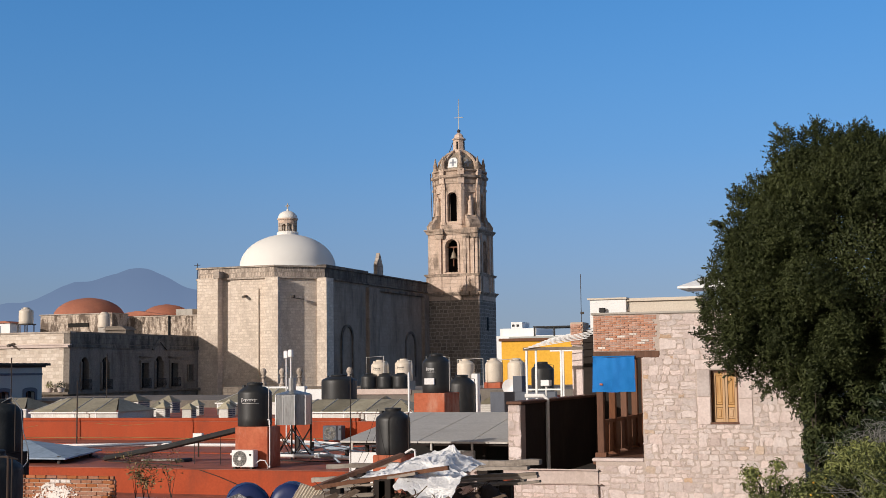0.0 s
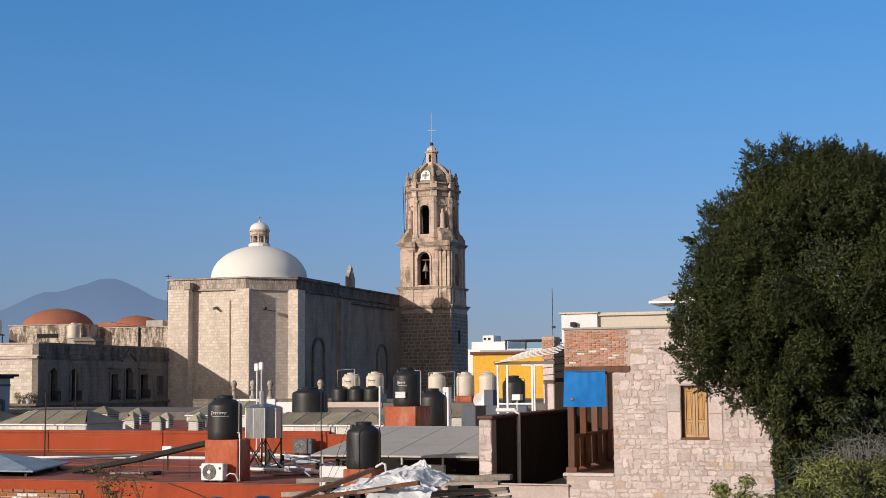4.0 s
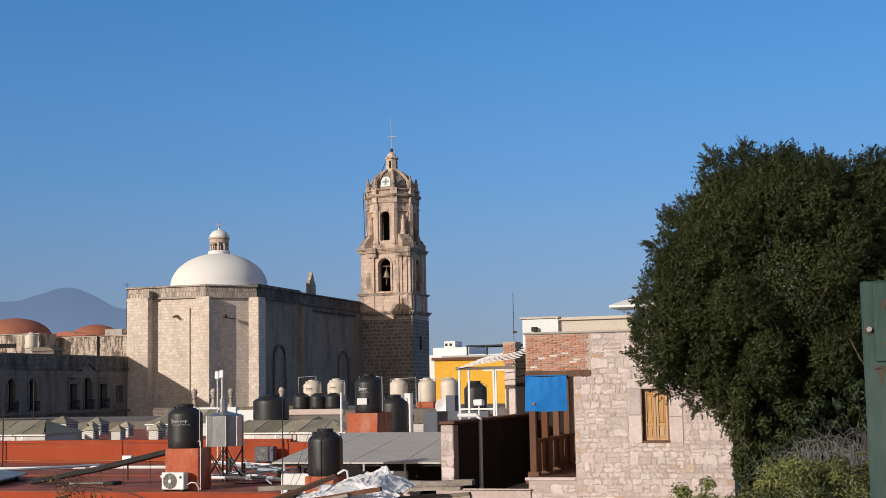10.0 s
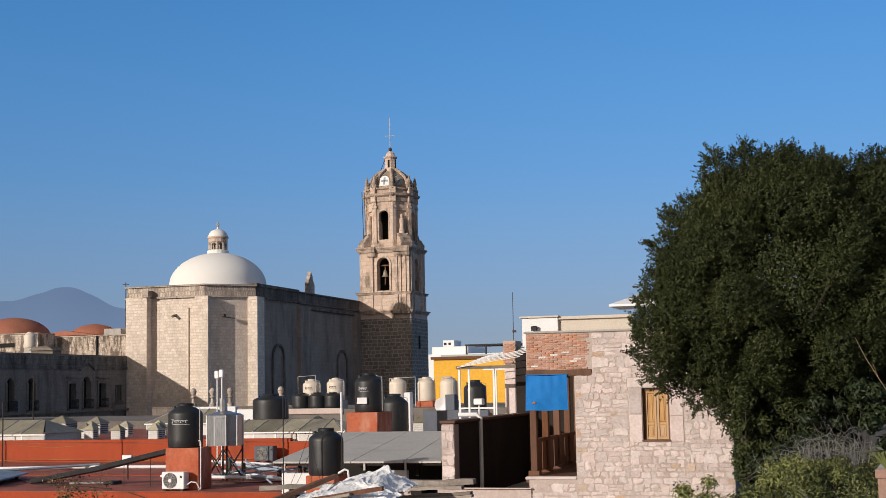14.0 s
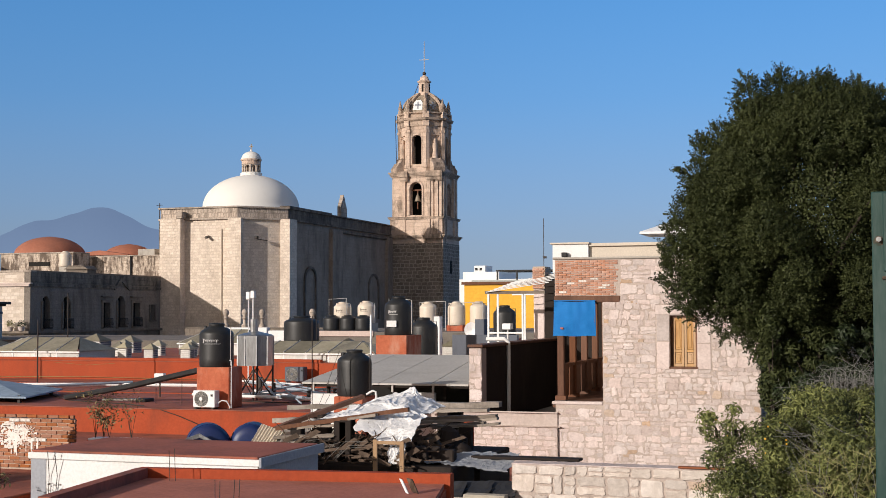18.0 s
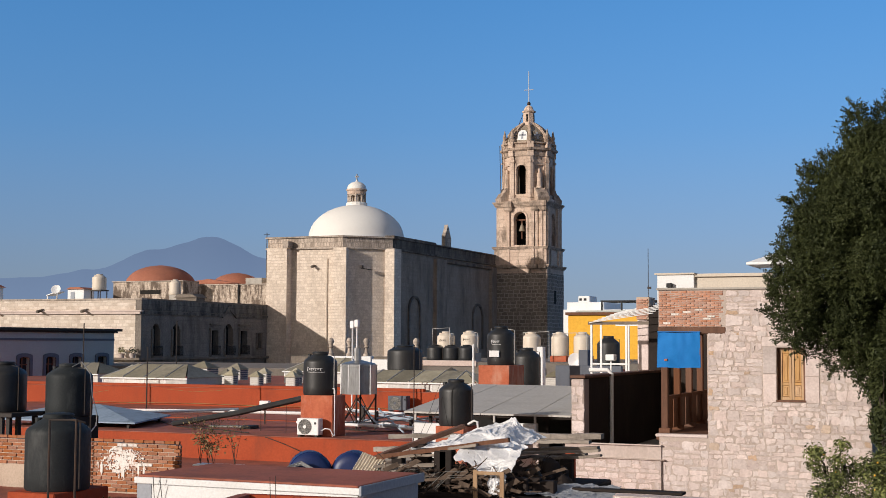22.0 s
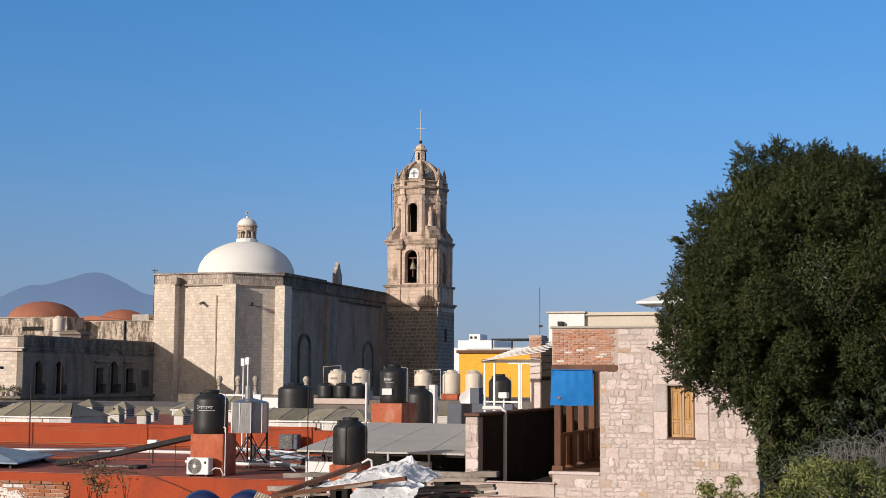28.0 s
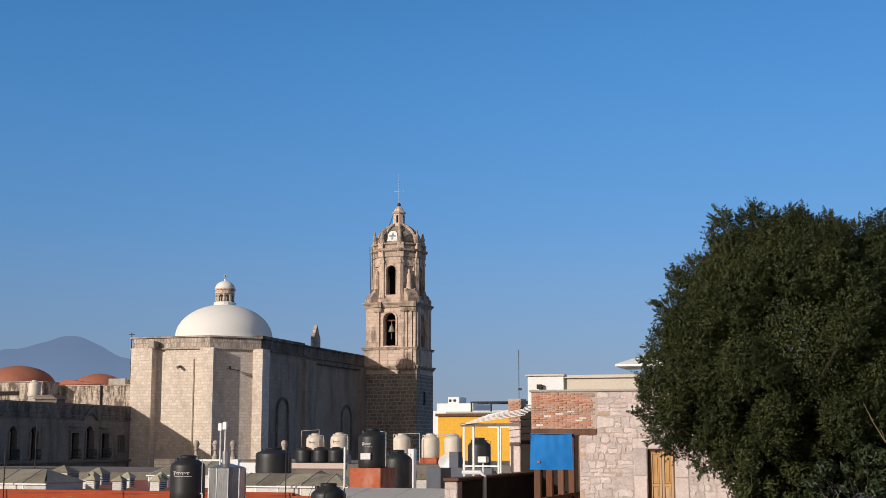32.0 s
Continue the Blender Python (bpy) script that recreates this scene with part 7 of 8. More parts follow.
for k in range(150):
    x, y = rj.uniform(-10.2, -7.5), rj.uniform(21.4, 23.6)
    z = 6.34 + rj.random() * 0.34
    a, L, w = rj.uniform(-0.9, 0.9), rj.uniform(0.12, 0.5), rj.uniform(0.012, 0.07)
    p0, d = Vector((x, y, z)), Vector((math.cos(a) * L, math.sin(a) * L * 0.3, math.sin(a) * L * 0.6))
    d.z = max(d.z, 6.33 - z)
    e, t = Vector((-0.5 * d.z, 0.012, w)), Vector((0, 0.02, 0))
    planks.add([p0, p0 + d, p0 + d + e, p0 + e, p0 + t, p0 + d + t, p0 + d + e + t, p0 + e + t], [(0, 1, 2, 3), (7, 6, 5, 4), (0, 4, 5, 1), (1, 5, 6, 2), (2, 6, 7, 3), (3, 7, 4, 0)])
tagged(new("broken_boards", planks.mesh("broken_boards", scrap_board)), "splintered brown boards in the heap", "heap", kind="stuff")
bulk = Geo()
for k in range(90):
    x, y = rj.uniform(-10.1, -7.2), rj.uniform(22.1, 24.0)
    s = rj.uniform(0.06, 0.2)
    bulk.box(x - s, x + s, y - s * 0.7, y + s * 0.7, 6.32, 6.4 + rj.random() * 0.28, 0.02)
tagged(new("dark_scrap", bulk.mesh("dark_scrap", near_black)), "dark bags and blocks inside the heap", "heap", kind="stuff")
for k in range(22):
    x = rj.uniform(-10.8, -9.2)
    pts = [Vector((x, rj.uniform(21.6, 22.6), 6.4))]
    for s in range(4):
        pts.append(pts[-1] + Vector((rj.uniform(0.02, 0.28), rj.uniform(-0.1, 0.1), rj.uniform(0.03, 0.16) - 0.04 * s)))
    solo("branch", Geo().tube(pts, 0.014, 5, 0.4), bark, "bent dry branch in the heap", "branch", "heap branches")
for k in range(26):
    x, y = rj.uniform(-10.6, -9.0), rj.uniform(21.45, 21.8)
    a = rj.uniform(-0.4, 1.3)
    L = rj.uniform(0.3, 0.75)
    solo("dry_twig", Geo().tube([(x, y, 6.4), (x + 0.5 * L * math.cos(a), y, 6.42 + 0.42 * L), (x + L * math.cos(a), y + 0.05, 6.4 + L * rj.uniform(0.3, 0.75))], 0.005, 4, 0.5), twig_grey, "thin dry twig sticking out of the heap", "twig", "heap twigs")
for cx, cy, cz, rr, tilt in ((-9.35, 22.2, 6.53, 0.2, 0.25), (-7.7, 22.6, 6.52, 0.17, 0.6)):
    tr_pts = [Vector((cx + rr * math.cos(2 * math.pi * i / 20), cy + tilt * rr * math.sin(2 * math.pi * i / 20), cz + rr * math.sin(2 * math.pi * i / 20))) for i in range(21)]
    solo("old_tyre", Geo().tube(tr_pts, 0.045, 8), black_plastic, "old black tyre in the heap", "tyre", "tyres")
for cx, cy, w, zt in ((-7.95, 23.4, 0.22, 6.72), (-7.55, 23.3, 0.24, 6.86), (-7.2, 22.9, 0.2, 6.62), (-7.9, 22.3, 0.2, 6.55)):
    bag = Geo().lathe(cx, cy, [(w * 0.8, 6.32), (w, 6.42), (w * 0.95, 6.3 + (zt - 6.3) * 0.6), (w * 0.6, zt - 0.05), (w * 0.2, zt)], 14)
    bag.v = [(x + 0.04 * noise.noise((x * 6, y * 6, z * 7)), y + 0.04 * noise.noise((x * 6, y * 6, z * 7 + 9)), max(6.32, z + 0.05 * noise.noise((x * 5, y * 5, z * 5 + 4)))) for x, y, z in bag.v]
    solo("black_bag", bag, near_black, "crumpled black rubbish bag in the heap", "bag", "bags")
block("red_stake", -8.11, -8.0, 25.44, 25.5, 4.8, 6.72, red_wall, "red painted stake behind the heap", "stake")


def film(name, x0, x1, y0, y1, ztop, amp, nu, nv, seed, label, material, drop):
    """A crumpled sheet: sharp folds from ridged noise."""
    vs, fs = [], []
    for j in range(nv + 1):
        for i in range(nu + 1):
            u, v = i / nu, j / nv
            e = 0.16 * noise.noise((u * 3 + seed, v * 3, 0))
            x = x0 + (x1 - x0) * (u + e * 0.5)
            y = y0 + (y1 - y0) * (v + e)
            r1 = 1 - 2.4 * abs(noise.noise((u * 6 + v * 2 + seed + 0.5 * e, v * 4 - u * 2, 1.3)))
            r2 = 1 - 2.4 * abs(noise.noise((u * 13 + e * 3, v * 11 + seed, 4.1)))
            r3 = 1 - 2.4 * abs(noise.noise((u * 24 + r1, v * 19 - seed, 7.7)))
            z = ztop(u, v) + amp * (0.9 * r1 + (0.06 if drop else 0.42) * r2 + (0.0 if drop else 0.11) * r3)
            vs.append((x + 0.015 * r2, y + (0.06 * r1 + 0.012 * r2) * (1 if drop else 0.4), z))
    for j in range(nv):
        for i in range(nu):
            a = j * (nu + 1) + i
            fs.append((a, a + 1, a + nu + 2, a + nu + 1))
    k = len(vs)
    vs += [(x, y, z - 0.006) for x, y, z in vs]
    fs += [tuple(k + q for q in f[::-1]) for f in fs]
    return solo(name, Geo().add(vs, fs), material, label, "plastic sheet")


def lies(u, v):
    """The large sheet: a low left wing, a peak over the boards, falling off to the right."""
    crest = 0.34 * math.exp(-((u - 0.72) / 0.22) ** 2) + 0.2 * math.exp(-((u - 0.42) / 0.25) ** 2)
    return 6.97 + 0.10 * v + crest * (0.25 + 0.75 * v)


film("plastic_film", -9.95, -7.95, 22.3, 24.2, lies, 0.065, 110, 96, 3.0, "crumpled white plastic film over the heap", white_film, False)
film("plastic_film", -8.85, -7.78, 21.75, 22.3, lambda u, v: 6.72 + 0.2 * (1 - min(1, u * 1.4)) + 0.36 * v - 0.1 * math.exp(-((u - 0.5) / 0.2) ** 2) * (1 - v), 0.04, 70, 56, 9.0, "torn white plastic film hanging over the heap", white_film, True)
film("plastic_film", -8.15, -7.86, 21.52, 21.75, lambda u, v: 6.36 + 0.46 * v, 0.015, 14, 22, 5.0, "strip of white plastic hanging down", white_film, True)
film("grey_film", -7.62, -6.1, 21.95, 22.8, lambda u, v: 6.36 + 0.1 * v - 0.14 * u * (1 - v), 0.03, 50, 30, 7.0, "plastic sheet lying beside the low wall, greyed for shade", shaded_film_skin, False)
wf = thing("window_frame", (-8.0, 21.4, 6.2), "bare wooden window frame leaning on the heap", "window frame")
part("stile", Geo().box(-8.35, -8.27, 21.42, 21.46, 6.14, 6.79, 0.006), pine_frame, wf)
part("stile", Geo().box(-7.86, -7.78, 21.42, 21.46, 6.14, 6.77, 0.006), pine_frame, wf)
part("rail", Geo().box(-8.28, -7.85, 21.425, 21.455, 6.71, 6.77, 0.006), pine_frame, wf)
part("rail", Geo().box(-8.28, -7.85, 21.425, 21.455, 6.18, 6.24, 0.006), pine_frame, wf)
block("red_door", -9.75, -9.05, 29.6, 29.7, 4.6, 6.5, red_wall, "red painted panel behind the heap", "panel")
block("yard_floor", -13.5, -2.5, 25.45, 33.0, 0, 4.8, concrete, "yard floor between the walls", "floor", kind="structure")

block("yard_ledge", -6.45, -5.87, 19.6, 21.3, 0, 5.86, concrete, "low pale concrete ledge beside the rubble wall", "ledge")
for x, y, w, h, lean, mt, lab in ((-5.30, 14.75, 0.04, 0.19, -0.55, white_wall, "white-edged board leaning on the roof edge"), (-5.22, 14.8, 0.08, 0.18, -0.5, scrap_wood, "dark broken board leaning on the roof edge")):
    ch = Geo().box(-w / 2, w / 2, -0.012, 0.012, 0, h, 0.004)
    ch.v = [(x + px + pz * math.sin(lean), y + py + pz * 0.2, 6.851 + pz * math.cos(lean) + max(0, px * math.sin(lean))) for px, py, pz in ch.v]
    solo("roof_scrap", ch, mt, lab, "debris", "roof debris")
for k, (y, z) in enumerate(((19.75, 5.9), (20.1, 5.94), (20.5, 5.97), (20.95, 6.0))):
    solo("plank", Geo().box(-6.75 + 0.07 * k, -5.78 - 0.05 * (k % 2), y - 0.11, y + 0.12, 5.862, z, 0.01), pale_plank, "pale weathered plank stacked on the ledge", "plank", "ledge planks")
block("yard_step", -7.4, -6.46, 20.9, 21.5, 0, 5.935, concrete, "low concrete step under black plastic", "step")
for k in range(3):
    bx, by = -7.2 + 0.42 * k, 20.95 + 0.12 * k
    sv = [(bx + 0.075 * a + 0.02 * math.sin(3.1 * b + k), by + 0.09 * b, 5.95 + 0.05 * b + 0.025 * noise.noise((a * 0.8, b * 0.9, k * 3.0))) for b in range(5) for a in range(9)]
    sv += [(x, y + 0.012, z - 0.012) for x, y, z in sv]
    sf = [(b * 9 + a, b * 9 + a + 1, b * 9 + a + 10, b * 9 + a + 9) for b in range(4) for a in range(8)]
    sf += [tuple(45 + q for q in reversed(f)) for f in sf]
    solo("black_sheet", Geo().add(sv, sf), black_film, "crumpled black plastic sheet beside the low wall", "sheet", "black sheets")

# low rubble wall on the near right
low = thing("low_stone_wall", (-4.2, 21.5, 0), "low wall of large pale rubble stones", "wall")
low_core = part("core", Geo().box(-5.85, -1.0, 21.36, 21.75, 0, 6.46), mortar, low)
part("cap", Geo().box(-5.86, -0.95, 21.355, 21.75, 6.46, 6.48, 0.008), rubble, low)
part("tile_course", Geo().box(-3.1, -2.0, 21.3, 21.42, 6.485, 6.515, 0.008), clay, low)

# ---- dry plants by the hut ----
block("plant_shelf", -13.9, -12.8, 21.15, 21.4, 5.0, 6.66, red_wall, "red stub wall under a plant tray", "wall")
block("plant_tray", -13.8, -12.85, 21.05, 21.4, 6.66, 6.70, white_metal, "long white plant tray on the stub wall", "planter", c=0.015)
for x, y, z, h, n in ((-13.72, 21.2, 6.7, 0.80, 120), (-13.58, 21.25, 6.7, 0.62, 120), (-13.43, 21.2, 6.7, 0.46, 110), (-12.97, 21.2, 6.7, 0.68, 44), (-13.05, 17.3, 6.08, 0.42, 110)):
    pl = thing("dry_plant", (x, y, z), "spindly half-dry weed growing on the roof", "plant", "roof weeds")
    pts, nr = [], []
    for s in range(4):
        a = rj.uniform(0, 6.28)
        top = Vector((x + 0.3 * math.cos(a), y + 0.2 * math.sin(a), z + h * rj.uniform(0.7, 1.1)))
        midp = Vector((x + 0.08 * math.cos(a), y, z + h * 0.5))
        part("stem", Geo().tube([(x, y, z), midp, top], 0.006, 5, 0.4), bark, pl)
        for q in range(n // 4):
            t = rj.uniform(0.35, 1)
            c = midp.lerp(top, (t - 0.35) / 0.65)
            pts.append(c + Vector((rj.uniform(-0.12, 0.12), rj.uniform(-0.1, 0.1), rj.uniform(-0.08, 0.06))))
            nr.append((0, -0.4, 1))
    leaves("foliage", pts, nr, 0.075, weed_leaf, pl, 0.34, seed=int(-x * 10))

# ---- the tree ----
RIGHT = Vector((math.cos(radians(20)), math.sin(radians(20)), 0))
AWAY = Vector((-math.sin(radians(20)), math.cos(radians(20)), 0))
tc = Vector((-1.55, 31.3, 11.35))           # the middle of the crown
tree = thing("ficus_tree", (-2.35, 31.0, 0), "dense dark green ficus tree with a rounded crown", "tree")
trunk = [Vector((-2.35, 31.2, 0)), Vector((-2.4, 31.2, 5)), Vector((-2.3, 31.25, 8.0)), Vector((-1.9, 31.5, 9.8)), Vector((-1.6, 31.5, 11.5))]
part("trunk", Geo().tube(trunk, 0.2, 10, 0.4), bark, tree)
rt = random.Random(4)
lobes = []
# the crown's outline: across, up, radius (metres from the middle)
for u, h, r in ((-3.0, -0.95, 0.38), (-3.02, -1.55, 0.34), (-2.75, -2.0, 0.38), (-2.3, -2.25, 0.36), (-1.7, -2.55, 0.4), (-1.15, -2.85, 0.4), (-1.40, 2.32, 0.36), (-1.38, 2.68, 0.18), (-0.62, 2.55, 0.42), (-0.48, 2.86, 0.22), (0.12, 2.60, 0.42), (0.52, 2.66, 0.38), (1.2, 2.52, 0.45), (1.85, 2.35, 0.42), (2.32, 2.52, 0.38), (2.75, 2.38, 0.42), (2.9, 1.9, 0.45), (-1.85, 1.55, 0.34), (-2.12, 1.22, 0.38), (-2.25, 1.5, 0.14),
                (-2.42, 0.62, 0.42), (-2.65, -0.1, 0.40), (-2.80, -0.55, 0.42), (-2.75, -1.1, 0.42), (-2.55, -1.6, 0.42), (-2.0, -2.05, 0.42), (-1.45, -2.4, 0.42), (-0.9, -2.7, 0.42), (-0.2, -2.9, 0.5), (0.6, -2.9, 0.55), (1.4, -2.85, 0.6), (2.2, -2.75, 0.6),
                (2.95, -2.1, 0.75), (3.15, -1.2, 0.8), (3.2, -0.1, 0.75), (3.1, 1.0, 0.7), (2.6, 1.6, 0.6), (2.2, 2.0, 0.55)):
    lobes.append((tc + RIGHT * u * 1.045 + Vector((0, 0, h * 1.045)) + AWAY * rt.uniform(-0.5, 0.5), r))
    lobes.append((tc + RIGHT * u * 0.9 + Vector((0, 0, h * 0.9)) + AWAY * rt.uniform(-0.9, 0.9), r * 0.95))
# lumps all over the near and far sides
for k in range(150):
    z = rt.uniform(-0.97, 0.97)
    a = rt.uniform(0, 2 * math.pi)
    s = math.sqrt(1 - z * z)
    lobes.append((tc + RIGHT * (0.25 + 2.45 * s * math.cos(a)) + AWAY * 2.45 * s * math.sin(a) + Vector((0, 0, 2.45 * z - 0.15)), rt.uniform(0.28, 0.72)))


def sprays(c, r, n, m, rg, reach=1.0):
    """Leafy twigs that stand out from a lobe and lean upwards: places, facings and ways of their leaves."""
    u = rg.normal(size=(n, 3))
    u /= np.linalg.norm(u, axis=1)[:, None]
    way = u * 0.8 + np.array((0, 0, 0.45)) + 0.35 * rg.normal(size=(n, 3))
    way /= np.linalg.norm(way, axis=1)[:, None]
    length = rg.uniform(0.14, 0.34, (n, 1)) * reach
    base = np.asarray(c) + u * r * rg.uniform(0.55, 0.85, (n, 1))
    t = rg.random((n, m, 1))
    p = base[:, None] + way[:, None] * length[:, None] * t + rg.normal(size=(n, m, 3)) * 0.034 * (1.15 - t)
    face = np.repeat(u[:, None] + np.array((0, 0, 0.3)), m, 1)
    return p.reshape(-1, 3), face.reshape(-1, 3), np.repeat(way[:, None], m, 1).reshape(-1, 3)


P, N, W = [], [], []
for c, r in lobes:
    p, u, w = sprays(c, r, int(120 * (r / 0.5) ** 2) + 10, 30, RG, 0.9)
    P.append(p), N.append(u), W.append(w)
    p, u = ball_points(c, r * 0.93, int(1050 * (r / 0.5) ** 2), RG, 0.95, 0.7)
    P.append(p), N.append(u), W.append(u * 0.5 + np.array((0, 0, 0.5)))
leaves("crown", np.concatenate(P), np.concatenate(N), 0.053, tree_leaf, tree, 0.46, seed=8, label="dark small-leaved foliage in upright sprays", along=np.concatenate(W))
p, u = ball_points(tc + RIGHT * 0.25, 2.22, 90000, RG, 1.03, 0.5)
leaves("inner_foliage", p, u, 0.07, tree_leaf, tree, 0.5, seed=9, label="dense shaded leaves inside the crown")
for k in range(26):
    c, r = lobes[rt.randrange(len(lobes))]
    s = trunk[2].lerp(trunk[4], rt.random())
    mid = s.lerp(c, 0.5) + Vector((0, 0, -0.25))
    part("limb", Geo().tube([s, mid, c], 0.09, 6, 0.2), bark, tree)
# stray shoots past the outline, the longest on the sunny side
for k in range(120):
    c, r = lobes[40 if k < 3 else rt.randrange(72)]
    out = ((c - tc).normalized() + Vector((rt.uniform(-0.4, 0.4), rt.uniform(-0.4, 0.4), rt.uniform(0.0, 0.6)))).normalized()
    tip = c + out * (r + rt.uniform(0.06, 0.22) + (0.14 if k < 3 else 0))
    part("shoot", Geo().tube([c + out * r * 0.6, tip], 0.007, 4, 0.4), bark, tree)
    pp = [(c + out * r * 0.7).lerp(tip, rt.random() ** 0.7) + Vector((rt.uniform(-0.04, 0.04), rt.uniform(-0.04, 0.04), rt.uniform(-0.04, 0.04))) for q in range(22)]
    leaves("shoot_leaves", pp, [(0, -0.5, 0.8)] * 22, 0.075, tree_leaf, tree, 0.42, seed=100 + k, along=[tuple(out)] * 22)
# second tree past it
t2 = thing("ficus_tree", (3.9, 35.5, 0), "second dark green tree behind the first", "tree")
part("trunk", Geo().tube([(3.9, 35.5, 0), (3.9, 35.5, 9), (3.7, 35.6, 11)], 0.2, 8, 0.5), bark, t2)
P, N = [], []
for k in range(40):
    z, a = rt.uniform(-1, 1), rt.uniform(0, 6.28)
    s = math.sqrt(1 - z * z)
    p, u = ball_points((3.9 + 2.4 * s * math.cos(a), 35.5 + 2.4 * s * math.sin(a), 10.8 + 3.0 * z), 0.8, 700, RG, 0.9, 0.5)
    P.append(p), N.append(u)
leaves("crown", np.concatenate(P), np.concatenate(N), 0.1, tree_leaf, t2, 0.5, seed=77)


# ---- shrubs ----
def shrub(c, rx, ry, rz, n, size, material, label, seed, stems=10, lump=18, fruit=0):
    ob = thing("shrub", (c[0], c[1], c[2] - rz), label, "shrub", "shrubs")
    rg = random.Random(seed)
    P, N = [], []
    soil = 5.1 if 22 < c[1] < 33 else (5.75 if c[1] < 22 else 0.0)
    for k in range(lump):
        a, z = rg.uniform(0, 6.28), rg.uniform(-0.7, 1)
        s = math.sqrt(max(0, 1 - z * z)) * rg.uniform(0.5, 1)
        cc = (c[0] + rx * s * math.cos(a), c[1] + ry * s * math.sin(a), c[2] + rz * z)
        p, u = ball_points(cc, rg.uniform(0.14, 0.34), n // lump, RG, 0.8, 0.1)
        P.append(p), N.append(u + np.array((0, -0.2, 0.5)))
        if k < stems:
            part("stem", Geo().tube([(c[0] + 0.12 * rx * math.cos(a), c[1], soil), (c[0] + 0.2 * rx * math.cos(a), c[1], c[2] - rz), (cc[0] * 0.5 + c[0] * 0.5, cc[1], c[2]), cc], 0.018, 5, 0.4), bark, ob)
    leaves("foliage", np.concatenate(P), np.concatenate(N), size * 1.2, material, ob, 0.31, seed=seed)
    for k in range(fruit):
        q = P[rg.randrange(len(P))][rg.randrange(40)]
        part("fruit", Geo().lathe(q[0], q[1] - 0.05, [(0.004, q[2] - 0.016), (0.012, q[2] - 0.011), (0.016, q[2]), (0.012, q[2] + 0.011), (0.004, q[2] + 0.016)], 10), yellow_wall, ob, "small ripe yellow citrus fruit", smooth=True)
    return ob


shrub((-1.75, 20.6, 6.75), 0.75, 0.5, 0.65, 6500, 0.058, bush_leaf, "bright yellow-green citrus shrub with small fruit", 21, fruit=8)
shrub((-0.6, 21.3, 7.0), 0.9, 0.6, 0.75, 9000, 0.058, bush_leaf, "yellow-green shrub with long dry stems", 22)
shrub((-2.7, 24.4, 6.85), 0.5, 0.4, 0.4, 1500, 0.075, bush_leaf, "sparse citrus shrub before the stone wall", 23, 12, 12, 4)
shrub((-0.2, 24.6, 6.75), 1.1, 0.7, 0.75, 8000, 0.06, dull_leaf, "tall shrub below the tree", 24)
shrub((1.1, 25.6, 7.6), 0.8, 0.7, 0.9, 3600, 0.12, dark_leaf, "dark broad-leaved shrub below the tree", 25)
shrub((0.6, 20.0, 6.6), 0.9, 0.6, 0.9, 8000, 0.058, bush_leaf, "tangled yellow-green shrub above the wall", 26)
shrub((-1.2, 17.4, 6.2), 0.7, 0.5, 0.45, 3000, 0.06, bush_leaf, "low yellow-green shrub near the parapet", 27)
shrub((-1.0, 33.3, 8.0), 1.7, 0.5, 1.8, 9000, 0.12, dark_leaf, "dark foliage beside the stone house", 30, 8, 30)
shrub((-2.3, 30.2, 7.6), 0.12, 0.4, 1.5, 7000, 0.1, tree_leaf, "dark foliage hanging below the crown", 34, 8, 26)
shrub((-2.35, 33.2, 7.5), 0.1, 0.4, 2.2, 9000, 0.1, tree_leaf, "dark foliage against the house corner", 32, 8, 30)
shrub((-0.9, 25.7, 6.75), 1.0, 0.5, 0.7, 7000, 0.055, dull_leaf, "yellow-green citrus shrub behind the wall", 33, 10, 24)
shrub((-1.55, 20.3, 6.2), 0.95, 0.35, 0.65, 11000, 0.055, bush_leaf, "dense citrus shrub spilling over the low wall", 41, 12, 34, 4)
shrub((0.35, 19.8, 6.4), 0.9, 0.4, 0.9, 11000, 0.055, bush_leaf, "dense citrus shrub above the low wall", 42, 12, 34, 3)
shrub((-0.5, 19.3, 6.4), 0.55, 0.35, 0.8, 12000, 0.06, bush_leaf, "sunlit leafy shrub above the low wall", 46, 12, 34, 3)
shrub((-1.0, 23.2, 6.8), 0.85, 0.4, 0.8, 12000, 0.055, bush_leaf, "leafy citrus shrub behind the low wall", 43, 12, 30, 3)
shrub((0.5, 23.4, 6.75), 1.0, 0.4, 0.9, 12000, 0.055, dull_leaf, "leafy shrub behind the low wall", 44, 12, 30)
# leaf colour darkened to act as shade under the crown
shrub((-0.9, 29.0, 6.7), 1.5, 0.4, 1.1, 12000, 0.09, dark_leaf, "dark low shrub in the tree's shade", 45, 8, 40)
shrub((-1.3, 30.6, 7.5), 0.9, 0.4, 1.1, 10000, 0.1, tree_leaf, "dark leaves under the crown", 35, 8, 34)
# leaf masses added where only black shade lies beside the house
shrub((-2.62, 34.0, 7.4), 0.16, 0.3, 2.2, 8000, 0.1, dark_leaf, "dark leaf mass added in the gap by the stone house", 47, 8, 34)
shrub((-1.6, 34.4, 7.6), 1.2, 0.5, 2.0, 14000, 0.12, dark_leaf, "dense dark hedge between house and tree", 31, 8, 40)
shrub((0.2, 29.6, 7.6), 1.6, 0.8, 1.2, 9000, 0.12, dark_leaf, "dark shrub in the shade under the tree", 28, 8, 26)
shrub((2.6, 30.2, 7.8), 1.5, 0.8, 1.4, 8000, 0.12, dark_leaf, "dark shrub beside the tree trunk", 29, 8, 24)
